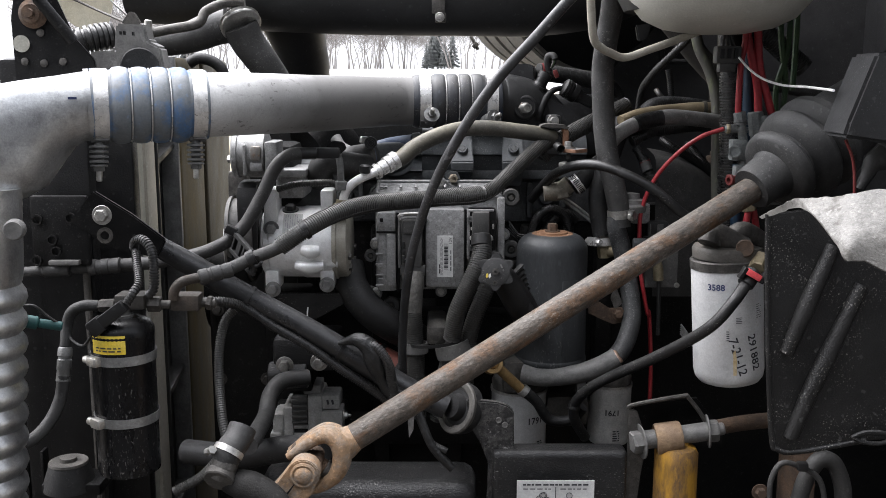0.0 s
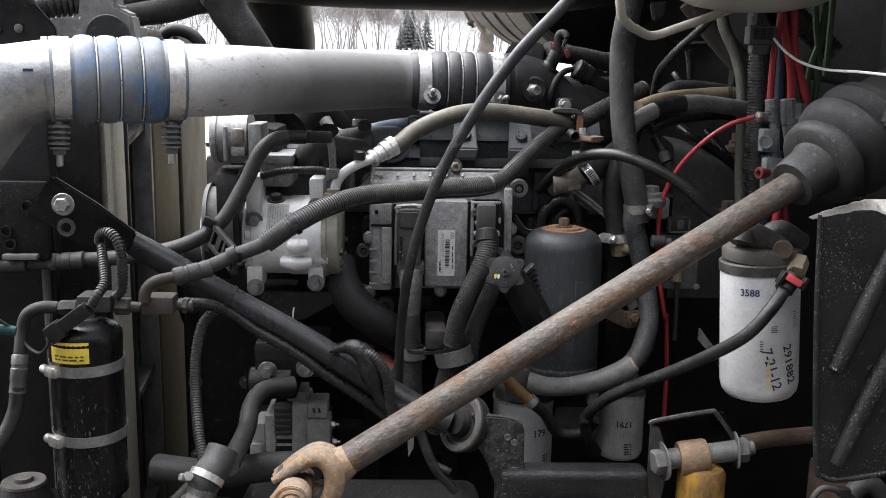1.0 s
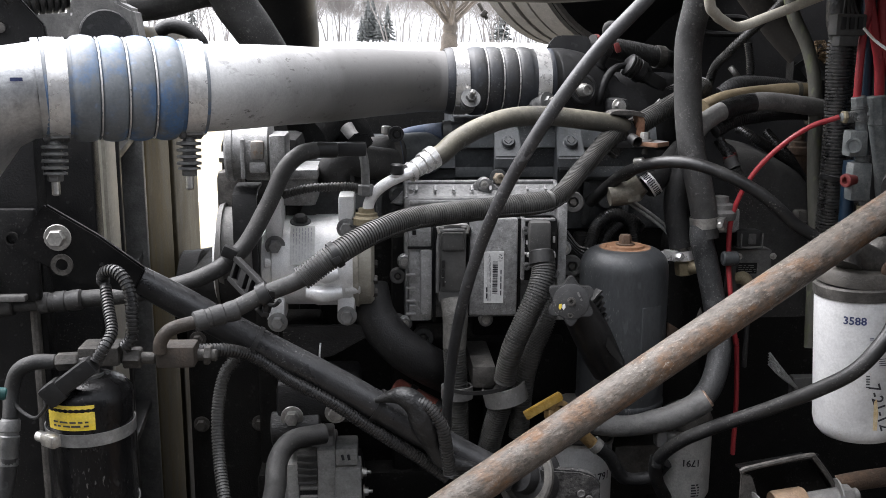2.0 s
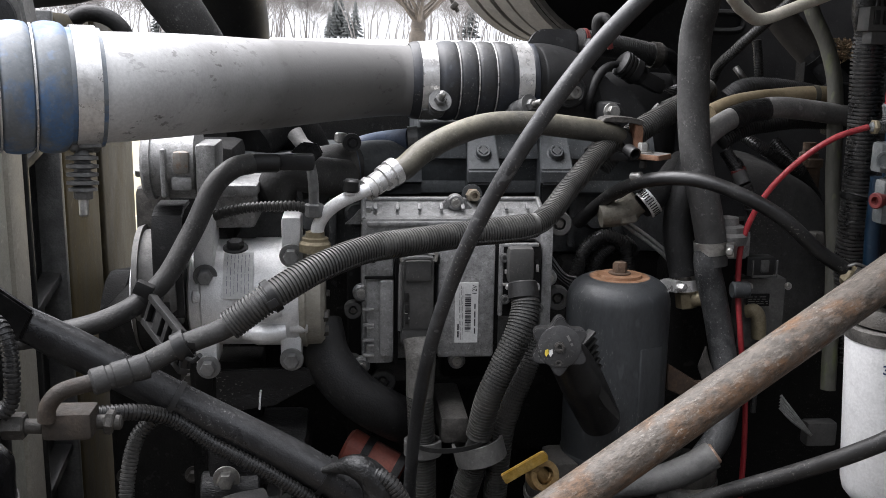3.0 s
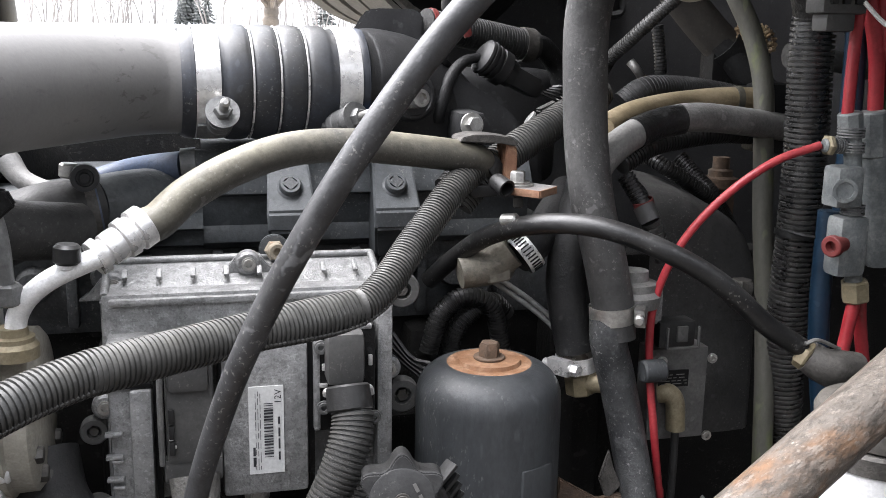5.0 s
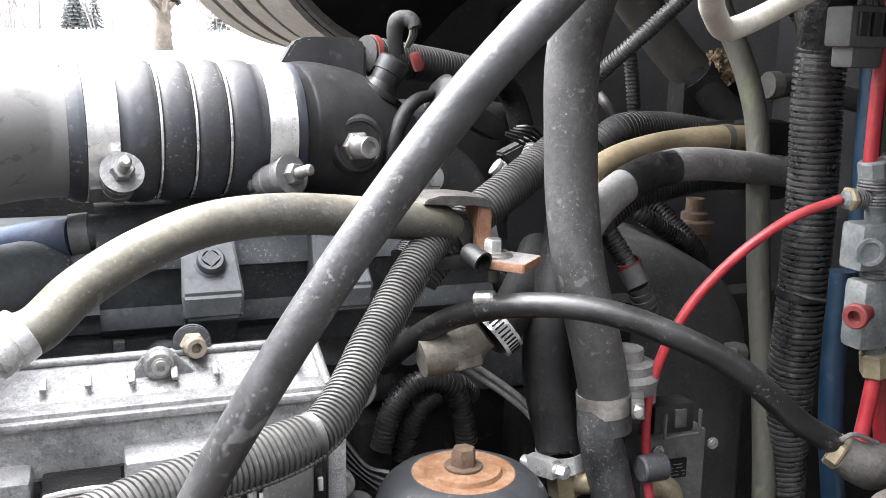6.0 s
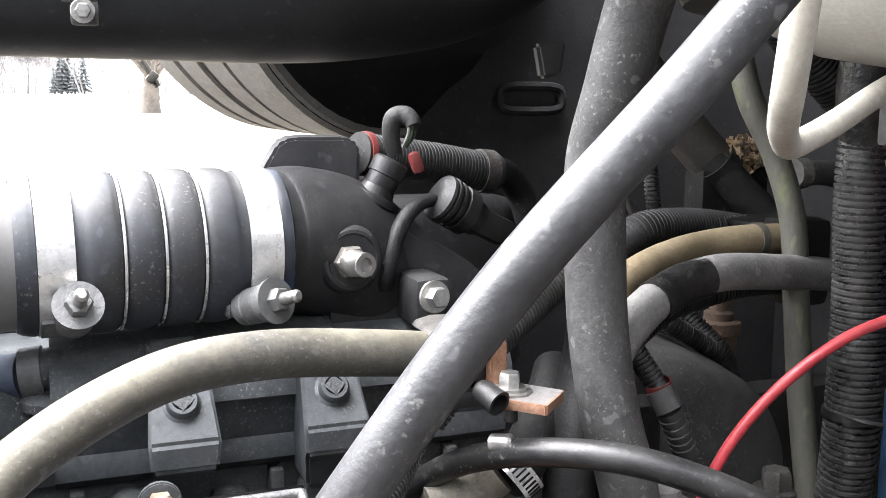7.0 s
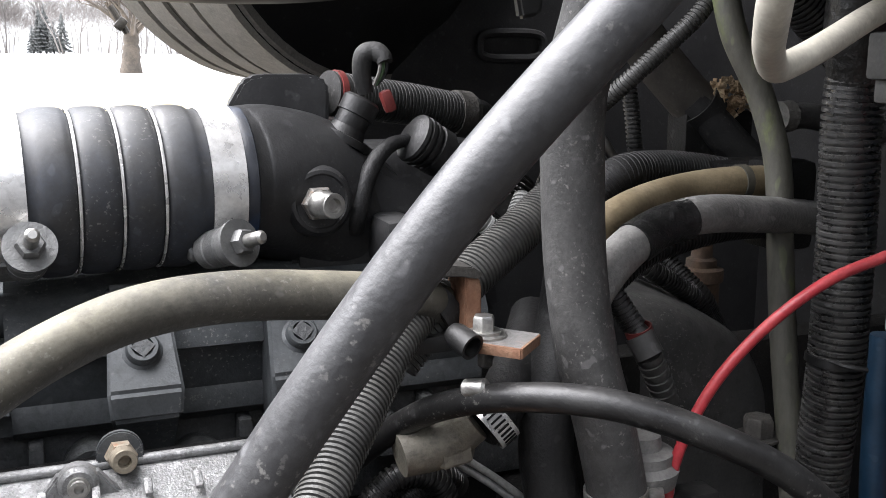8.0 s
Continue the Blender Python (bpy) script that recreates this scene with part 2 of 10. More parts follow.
BLUE = mat("faded_blue_paint", (0.055, 0.07, 0.105), (0.045, 0.075, 0.14), 30, 0.5, dust=0.4, dust_col=(0.16, 0.19, 0.25))
BLUETUBE = mat("dark_blue_nylon_tube", (0.003, 0.016, 0.034), (0.005, 0.024, 0.05), 30, 0.35, bump=0.03, dust=0.1)
RED = mat("red_nylon_tube", (0.3, 0.02, 0.028), (0.38, 0.035, 0.04), 30, 0.35, bump=0.04, dust=0.15)
REDDARK = mat("faded_red_plastic", (0.13, 0.016, 0.015), (0.17, 0.03, 0.027), 40, 0.45, bump=0.06, dust=0.25)
ORANGE = mat("dusty_orange_red_cap", (0.22, 0.045, 0.028), (0.26, 0.075, 0.05), 40, 0.5, dust=0.3)
GREEN = mat("dark_green_wire", (0.02, 0.05, 0.02), (0.045, 0.07, 0.025), 40, 0.5)
TEAL = mat("teal_plastic", (0.012, 0.06, 0.058), rough=0.4)
GREENHOSE = mat("greenish_stained_hose", (0.075, 0.072, 0.06), (0.12, 0.145, 0.045), 22, 0.6, edge=(0.57, 0.66), dust=0.4, dust_col=(0.22, 0.22, 0.18), stretch=(1, 1, 0.4), grime=0.4)
TAN = mat("tan_heat_sleeve", (0.14, 0.108, 0.062), (0.21, 0.165, 0.1), 24, 0.6, dust=0.2, dust_col=(0.34, 0.3, 0.22))
CREAM = mat("aged_white_tubing", (0.38, 0.355, 0.3), (0.44, 0.415, 0.355), 24, 0.4, bump=0.02, dust=0.2, dust_col=(0.36, 0.33, 0.28), grime=0.2, smear=0.08, chips=0.1)
TANK = mat("greyed_translucent_plastic", (0.47, 0.46, 0.41), (0.52, 0.51, 0.455), 6, 0.35, bump=0.02, dust=0.1, grime=0.1, chips=0.0, smear=0.03)
WIRE_WHITE = mat("white_wire", (0.75, 0.74, 0.72), rough=0.4, bump=0.0)
RADIATOR = mat("dusty_beige_radiator_side", (0.27, 0.265, 0.225), (0.34, 0.33, 0.285), 12, 0.65, bump=0.2, dust=0.2)
OLIVE = mat("olive_dusty_shroud", (0.06, 0.044, 0.014), (0.11, 0.075, 0.018), 9, 0.65, bump=0.2, stretch=(1, 1, 0.4), smear=0.1)
BEIGE = mat("beige_ribbed_housing", (0.42, 0.4, 0.36), (0.5, 0.48, 0.44), 9, 0.5, bump=0.06, dust=0.2)
FIBREGLASS = mat("tan_fibreglass", (0.42, 0.38, 0.28), (0.5, 0.46, 0.36), 8, 0.6, bump=0.2)
TORN = mat("scuffed_bare_sheet_metal", (0.17, 0.164, 0.152), (0.08, 0.074, 0.065), 30, 0.5, metal=0.0, bump=0.5, edge=(0.54, 0.6), specks=0.5, speck_col=(0.1, 0.085, 0.065), chips=0.4, smear=0.25)
SPLASH = mat("mud_spattered_black_panel", (0.0045, 0.0045, 0.0047), (0.0095, 0.0092, 0.0088), 12, 0.4, bump=0.5, dust=0.06, spec=0.35, specks=1.0, speck_col=(0.24, 0.23, 0.21), spots=0.35)
DIRT = mat("caked_brown_dirt", (0.28, 0.19, 0.11), (0.42, 0.33, 0.22), 60, 0.9, bump=1.0)
SNOW = mat("snow_with_dead_grass", (0.8, 0.8, 0.81), (0.6, 0.58, 0.53), 0.12, 0.8, bump=0.1, fine=30, edge=(0.52, 0.6), grime=0.0, smear=0.0, chips=0.0, spots=0.0)
GREYDK = mat("dull_grimy_aluminium", (0.12, 0.121, 0.12), (0.2, 0.2, 0.196), 30, 0.42, metal=0.4, bump=0.3, dust=0.35, dust_col=(0.25, 0.25, 0.235))
COVER = mat("dusty_black_moulded_cover", (0.03, 0.03, 0.03), (0.05, 0.049, 0.047), 22, 0.5, bump=0.2, dust=0.5, dust_col=(0.17, 0.165, 0.155), specks=0.35, smear=0.3, chips=0.3)
RUSTYNUT = mat("grey_nut_with_rust", (0.2, 0.19, 0.175), (0.22, 0.15, 0.1), 190, 0.5, metal=0.3, bump=0.3, edge=(0.54, 0.64))
PLASTGREY = mat("dusty_grey_plastic", (0.05, 0.05, 0.049), (0.075, 0.074, 0.071), 30, 0.45, bump=0.1, dust=0.3, specks=0.2)
# dark ground colour added out of view to cut light bouncing up
DARKGROUND = (0.042, 0.037, 0.031)


def ground_zones(m):
    """Unseen dark ground added where the truck stands, cutting bounce, ragged into the snow."""
    n, l = m.node_tree.nodes, m.node_tree.links
    bs = n["Principled BSDF"]
    old = bs.inputs["Base Color"].links[0].from_socket
    tc = n.new("ShaderNodeTexCoord")
    ln = n.new("ShaderNodeVectorMath")
    ln.operation = "LENGTH"
    l.new(tc.outputs["Object"], ln.inputs[0])
    nz = n.new("ShaderNodeTexNoise")
    nz.inputs["Scale"].default_value, nz.inputs["Detail"].default_value = 0.6, 8
    l.new(tc.outputs["Object"], nz.inputs["Vector"])
    ad = n.new("ShaderNodeMath")
    ad.operation = "MULTIPLY_ADD"
    ad.inputs[1].default_value = 6.0
    l.new(nz.outputs["Fac"], ad.inputs[0])
    l.new(ln.outputs["Value"], ad.inputs[2])
    r = n.new("ShaderNodeMapRange")
    r.inputs["From Min"].default_value, r.inputs["From Max"].default_value = 10.0, 11.5
    l.new(ad.outputs[0], r.inputs["Value"])
    fine = n.new("ShaderNodeTexNoise")
    fine.inputs["Scale"].default_value, fine.inputs["Detail"].default_value, fine.inputs["Roughness"].default_value = 0.9, 10, 0.7
    l.new(tc.outputs["Object"], fine.inputs["Vector"])
    r2 = n.new("ShaderNodeMapRange")
    r2.inputs["From Min"].default_value, r2.inputs["From Max"].default_value = 37.0, 44.0
    l.new(ad.outputs[0], r2.inputs["Value"])
    r3 = n.new("ShaderNodeMapRange")
    r3.inputs["From Min"].default_value, r3.inputs["From Max"].default_value = 0.56, 0.7
    r3.inputs["To Min"].default_value, r3.inputs["To Max"].default_value = 0.0, 1.0
    l.new(fine.outputs["Fac"], r3.inputs["Value"])
    mx = n.new("ShaderNodeMath")
    mx.operation = "MAXIMUM"
    l.new(r2.outputs[0], mx.inputs[0])
    l.new(r3.outputs[0], mx.inputs[1])
    gr = n.new("ShaderNodeMix")
    gr.data_type = "RGBA"
    gr.inputs["A"].default_value = (0.22, 0.185, 0.11, 1)
    l.new(mx.outputs[0], gr.inputs["Factor"])
    l.new(old, gr.inputs["B"])
    x = n.new("ShaderNodeMix")
    x.data_type = "RGBA"
    x.inputs["A"].default_value = (*DARKGROUND, 1)
    l.new(r.outputs[0], x.inputs["Factor"])
    l.new(gr.outputs["Result"], x.inputs["B"])
    l.new(x.outputs["Result"], bs.inputs["Base Color"])


ground_zones(SNOW)
BARK = mat("grey_brown_bark", (0.07, 0.06, 0.05), (0.13, 0.11, 0.09), 3.0, 0.85, bump=0.3, fine=30, spots=0.0)
TWIG = mat("bare_grey_twigs", (0.13, 0.12, 0.113), (0.19, 0.176, 0.165), 0.4, 0.9, bump=0.1, fine=10, spots=0.0)
BOARDS = mat("dark_blocker_boards", (0.05, 0.052, 0.056), (0.085, 0.088, 0.094), 3, 0.8, stretch=(4, 1, 0.3), spots=0.0)
# needles paled in the colour to stand for distance haze
FIR = mat("haze_paled_fir_needles", (0.09, 0.096, 0.093), (0.16, 0.165, 0.16), 3.0, 0.8, bump=0.2, fine=20, spots=0.0)


# ---- mesh helpers ----
X, Y, Z = Vector((1, 0, 0)), Vector((0, 1, 0)), Vector((0, 0, 1))


def basis(axis, up=None):
    """Rotation whose z column is the axis."""
    a = Vector(axis).normalized()
    u = Vector(up) if up else (X if abs(a.x) < 0.9 else Y)
    x = u.cross(a).normalized() if up else (u - a * u.dot(a)).normalized()
    return Matrix((x, a.cross(x), a)).transposed()


def spline(pts, n=10):
    p = [Vector(q) for q in pts]
    if len(p) == 2:
        return [p[0].lerp(p[1], i / n) for i in range(n + 1)]
    p = [p[0] * 2 - p[1]] + p + [p[-1] * 2 - p[-2]]
    out = []
    for a, b, c, d in zip(p, p[1:], p[2:], p[3:]):
        for i in range(n):
            t = i / n
            out.append(0.5 * (2 * b + (c - a) * t + (2 * a - 5 * b + 4 * c - d) * t * t + (3 * b - a - 3 * c + d) * t ** 3))
    return out + [p[-2]]


class G:
    """Vertices and faces, in world metres, gathered for one part."""

    def __init__(self):
        self.v, self.f = [], []

    def add(self, vs, fs):
        o = len(self.v)
        self.v += [tuple(v) for v in vs]
        self.f += [tuple(i + o for i in f) for f in fs]
        return self

    def bm(self, b, m=None):
        vs = [(m @ v.co) if m else v.co.copy() for v in b.verts]
        b.verts.index_update()
        self.add(vs, [[v.index for v in f.verts] for f in b.faces])
        b.free()
        return self

    def box(self, c, size, rot=None, bev=0.003, seg=2):
        b = bmesh.new()
        bmesh.ops.create_cube(b, size=1)
        bmesh.ops.scale(b, vec=size, verts=b.verts)
        if bev:
            bmesh.ops.bevel(b, geom=b.edges[:], offset=min(bev, min(size) * 0.45), segments=seg, affect="EDGES", profile=0.6)
        m = Matrix.Translation(c) @ (rot.to_4x4() if rot else Matrix())
        return self.bm(b, m)

    def slab(self, tl, br, depth, bev=0.003, front=0.0):
        """A box from the top-left and bottom-right of its near face, going back by depth."""
        a, b = Vector(tl), Vector(br)
        y = (a.y + b.y) / 2 - front
        return self.box(((a.x + b.x) / 2, y + depth / 2, (a.z + b.z) / 2), (abs(b.x - a.x), depth, abs(a.z - b.z)), None, bev)

    def lathe(self, p, axis, prof, seg=28, closed=False, up=None):
        """Rings of (distance along the axis, radius)."""
        r, p = basis(axis, up), Vector(p)
        vs, fs = [], []
        for d, rad in prof:
            for k in range(seg):
                t = 2 * math.pi * k / seg
                vs.append(p + r @ Vector((rad * math.cos(t), rad * math.sin(t), d)))
        n = len(prof)
        for i in range(n if closed else n - 1):
            for k in range(seg):
                a, b = i * seg + k, i * seg + (k + 1) % seg
                c, d = ((i + 1) % n) * seg + (k + 1) % seg, ((i + 1) % n) * seg + k
                fs.append((a, b, c, d))
        if not closed:
            if prof[0][1] > 1e-5:
                fs.append(tuple(range(seg))[::-1])
            if prof[-1][1] > 1e-5:
                fs.append(tuple((n - 1) * seg + k for k in range(seg)))
        return self.add(vs, fs)

    def cyl(self, p0, p1, r0, r1=None, seg=24, bev=0.0015):
        r1 = r0 if r1 is None else r1
        d = Vector(p1) - Vector(p0)
        h = d.length
        bev = min(bev, h * 0.4, r0 * 0.4, r1 * 0.4)
        return self.lathe(p0, d, [(0, r0 - bev), (bev, r0), (h - bev, r1), (h, r1 - bev)], seg)

    def band(self, p, axis, r, w, th=0.0012, seg=40):
        """A strap round a cylinder, centred at p."""
        return self.lathe(Vector(p) - Vector(axis).normalized() * w / 2, axis, [(0, r), (0, r + th), (w, r + th), (w, r)], seg, closed=True)

    def tube(self, pts, r, seg=14, n=10, pitch=0.0, depth=0.0, cap=True, wob=0.0, raw=False):
        """A tube along a smooth line; r a number or a list along it; pitch and depth make split-loom rings."""
        c = [Vector(q) for q in pts] if raw else spline(pts, n)
        acc = [0.0]
        for a, b in zip(c, c[1:]):
            acc.append(acc[-1] + (b - a).length)
        total = acc[-1]

        def at(s):
            s = max(0.0, min(total, s))
            i = 0
            lo, hi = 0, len(acc) - 2
            while lo < hi:
                mid = (lo + hi + 1) // 2
                if acc[mid] <= s:
                    lo = mid
                else:
                    hi = mid - 1
            i = lo
            return c[i].lerp(c[i + 1], (s - acc[i]) / max(1e-9, acc[i + 1] - acc[i]))

        def rad(s):
            if isinstance(r, (int, float)):
                return r
            x = s / total * (len(r) - 1)
            i = min(int(x), len(r) - 2)
            return r[i] + (r[i + 1] - r[i]) * (x - i)
        st = []
        if pitch:
            k = 0
            while k * pitch < total - pitch:
                for u, dr in ((0.0, 0), (0.5, 0), (0.58, -depth), (0.92, -depth)):
                    st.append(((k + u) * pitch, dr))
                k += 1
            st.append((total, 0))
        else:
            st = [(s, 0) for s in acc]
        pos = [at(s) for s, _ in st]
        tang = [(pos[min(i + 1, len(pos) - 1)] - pos[max(i - 1, 0)]).normalized() for i in range(len(pos))]
        if pitch:
            tang = [(at(s + 0.006) - at(s - 0.006)).normalized() for s, _ in st]
        u = basis(tang[0]) @ X
        vs, fs = [], []
        for i, (s, dr) in enumerate(st):
            t = tang[i]
            u = (u - t * u.dot(t)).normalized()
            w = t.cross(u)
            rr = rad(s) + dr
            if wob:
                rr *= 1 + wob * noise.noise(pos[i] * 25)
            for k in range(seg):
                a = 2 * math.pi * k / seg
                vs.append(pos[i] + (u * math.cos(a) + w * math.sin(a)) * rr)
        for i in range(len(st) - 1):
            for k in range(seg):
                fs.append((i * seg + k, i * seg + (k + 1) % seg, (i + 1) * seg + (k + 1) % seg, (i + 1) * seg + k))
        if cap:
            fs.append(tuple(range(seg))[::-1])
            fs.append(tuple((len(st) - 1) * seg + k for k in range(seg)))
        return self.add(vs, fs)

    def prism(self, out, o, u, v, th, bev=0.002):
        """An outline in the plane of u and v at o, as thick as th along u x v."""
        u, v, o = Vector(u).normalized(), Vector(v).normalized(), Vector(o)
        w = u.cross(v)
        b = bmesh.new()
        lo = [b.verts.new(o + u * a + v * c) for a, c in out]
        f = b.faces.new(lo)
        ex = bmesh.ops.extrude_face_region(b, geom=[f])
        bmesh.ops.translate(b, vec=w * th, verts=[e for e in ex["geom"] if isinstance(e, bmesh.types.BMVert)])
        bmesh.ops.recalc_face_normals(b, faces=b.faces[:])
        if bev:
            bmesh.ops.bevel(b, geom=b.edges[:], offset=bev, segments=2, affect="EDGES")
        return self.bm(b)

    def hexbolt(self, p, axis, r=0.008, h=0.007, washer=True, seg=6):
        a = Vector(axis).normalized()
        p = Vector(p)
        if washer:
            self.cyl(p, p + a * 0.002, r * 1.5, seg=20, bev=0.0004)
            p = p + a * 0.002
        return self.lathe(p, a, [(0, r), (h * 0.8, r), (h, r * 0.86), (h, 0.0)], seg)

    def socket(self, p, axis, r=0.009, h=0.006):
        a = Vector(axis).normalized()
        return self.lathe(p, a, [(0, r * 1.25), (0.002, r * 1.25), (0.002, r), (h, r * 0.95), (h, r * 0.55), (h * 0.3, r * 0.5), (h * 0.3, 0.0)], 20)

    def ball(self, p, r, squash=(1, 1, 1), seg=16):
        b = bmesh.new()
        bmesh.ops.create_uvsphere(b, u_segments=seg, v_segments=max(6, seg // 2), radius=r)
        bmesh.ops.scale(b, vec=squash, verts=b.verts)
        return self.bm(b, Matrix.Translation(p))


def mesh_of(name, g, angle=38):
    me = bpy.data.meshes.new(name)
    me.from_pydata(g.v, [], g.f)
    b = bmesh.new()
    b.from_mesh(me)
    bmesh.ops.recalc_face_normals(b, faces=b.faces[:])
    b.to_mesh(me)
    b.free()
    me.shade_smooth()
    me.set_sharp_from_angle(angle=radians(angle))
    return me


def thing(name, label, category, base, group="", kind=""):
    e = new(name)
    e.empty_display_size = 0.05
    e.location = base
    return tagged(e, label, category, group, kind)


def part(name, g, material, parent, label=""):
    """One mesh under a thing or under a part of it."""
    me = mesh_of(name, g)
    me.materials.append(material)
    ob = new(name, me)
    ob.parent = parent
    up = parent.parent
    ob.matrix_parent_inverse = Matrix.Translation(-parent.location) if up is None else Matrix()
    if label:
        ob["label"] = label
    return ob


def solo(name, g, material, label, category, kind="", group=""):
    """A thing that is one mesh, its origin at the middle of its foot."""
    vs = np.array(g.v)
    lo, hi = vs.min(0), vs.max(0)
    o = Vector(((lo[0] + hi[0]) / 2, (lo[1] + hi[1]) / 2, lo[2]))
    g.v = [tuple(Vector(v) - o) for v in g.v]
    me = mesh_of(name, g)
    me.materials.append(material)
    ob = new(name, me)
    ob.location = o
    return tagged(ob, label, category, group, kind)


def lettering(text, size, place, angle=0.0, bold=0.0):
    """Flat letters with the built-in font: place maps (x, y) in metres to the world."""
    cu = bpy.data.curves.new("letters", "FONT")
    cu.body, cu.size, cu.align_x, cu.align_y, cu.resolution_u = text, size, "CENTER", "CENTER", 2
    cu.offset = bold
    ob = new("letters", cu)
    bpy.context.view_layer.update()
    me = bpy.data.meshes.new_from_object(ob.evaluated_get(bpy.context.evaluated_depsgraph_get()))
    g = G()
    ca, sa = math.cos(radians(angle)), math.sin(radians(angle))
    g.add([place(v.co.x * ca - v.co.y * sa, v.co.x * sa + v.co.y * ca) for v in me.vertices], [list(p.vertices) for p in me.polygons])
    bpy.data.objects.remove(ob)
    bpy.data.curves.remove(cu)
    bpy.data.meshes.remove(me)
    return g


def on_drum(c, r, a0, z0):
    """Places flat letters on an upright drum, a0 degrees round from facing the open side (to the right is plus)."""
    return lambda x, y: (c[0] + r * math.sin(radians(a0) + x / r), c[1] - r * math.cos(radians(a0) + x / r), z0 + y)


def on_face(o, u=(1, 0, 0), v=(0, 0, 1)):
    o, u, v = Vector(o), Vector(u), Vector(v)
    return lambda x, y: o + u * x + v * y


def bars(place, w, h, rows, seed=1, fill=0.55):
    """Rows of short plain bars where small print cannot be read."""
    rnd = random.Random(seed)
    g = G()
    for i in range(rows):
        y = h / 2 - (i + 0.5) * h / rows
        x = -w / 2
        while x < w / 2 - 0.002:
            l = rnd.uniform(0.003, 0.009)
            l = min(l, w / 2 - x)
            t = h / rows * fill / 2
            k = [place(x, y - t), place(x + l, y - t), place(x + l, y + t), place(x, y + t)]
            g.add(k, [(0, 1, 2, 3)])
            x += l + rnd.uniform(0.001, 0.003)
    return g


def barcode(place, w, h, seed=2):
    rnd = random.Random(seed)
    g = G()
    x = -w / 2
    while x < w / 2:
        l = rnd.choice((0.0006, 0.001, 0.0016))
        k = [place(x, -h / 2), place(x + l, -h / 2), place(x + l, h / 2), place(x, h / 2)]
        g.add(k, [(0, 1, 2, 3)])
        x += l + rnd.choice((0.0006, 0.001, 0.0014))
    return g


# ---- setting: snowy field, tree line ----
def rise(y):
    """The field climbs gently away from the truck."""
    return 3.0 * (1 - math.exp(-max(0, y - 12) / 50))


def ground():
    g = G()
    n = 60
    vs, fs = [], []
    for i in range(n + 1):
        for j in range(n + 1):
            x = math.copysign(abs(i / n * 2 - 1) ** 2.5, i / n * 2 - 1) * 900
            y = math.copysign(abs(j / n * 2 - 1) ** 2.5, j / n * 2 - 1) * 900
            d = math.hypot(x, y)
            z = 0.05 * noise.noise(Vector((x * 0.3, y * 0.3, 0))) * min(1, d / 6) + rise(y)
            vs.append((x, y, z))
    for i in range(n):
        for j in range(n):
            a = i * (n + 1) + j
            fs.append((a, a + n + 1, a + n + 2, a + 1))
    g.add(vs, fs)
    me = mesh_of("ground", g)
    me.materials.append(SNOW)
    return tagged(new("ground", me), "snow-covered field with dead grass, and dark ground added unseen by the truck", "ground", kind="structure")


ground()


def branch(g, p, d, length, r, depth, rnd, seg=4):
    pts = [p]
    q, v = p.copy(), d.normalized()
    for _ in range(3):
        v = (v + Vector((rnd.uniform(-1, 1), rnd.uniform(-1, 1), rnd.uniform(-0.4, 0.7))) * 0.25).normalized()
        q = q + v * length / 3
        pts.append(q.copy())
    g.tube(pts, [r, r * 0.8, r * 0.6, r * 0.4], seg=seg, n=1, cap=False, raw=True)
    if depth:
        for _ in range(rnd.randint(3, 4)):
            k = rnd.uniform(0.35, 1.0) * 3
            i = min(int(k), 2)
            b = pts[i].lerp(pts[i + 1], k - i)
            a = rnd.uniform(0, 6.28)
            nd = (v * 0.6 + Vector((math.cos(a), math.sin(a), rnd.uniform(0.0, 0.8))) * 0.8).normalized()
            branch(g, b, nd, length * rnd.uniform(0.45, 0.7), r * 0.5, depth - 1, rnd, 3)


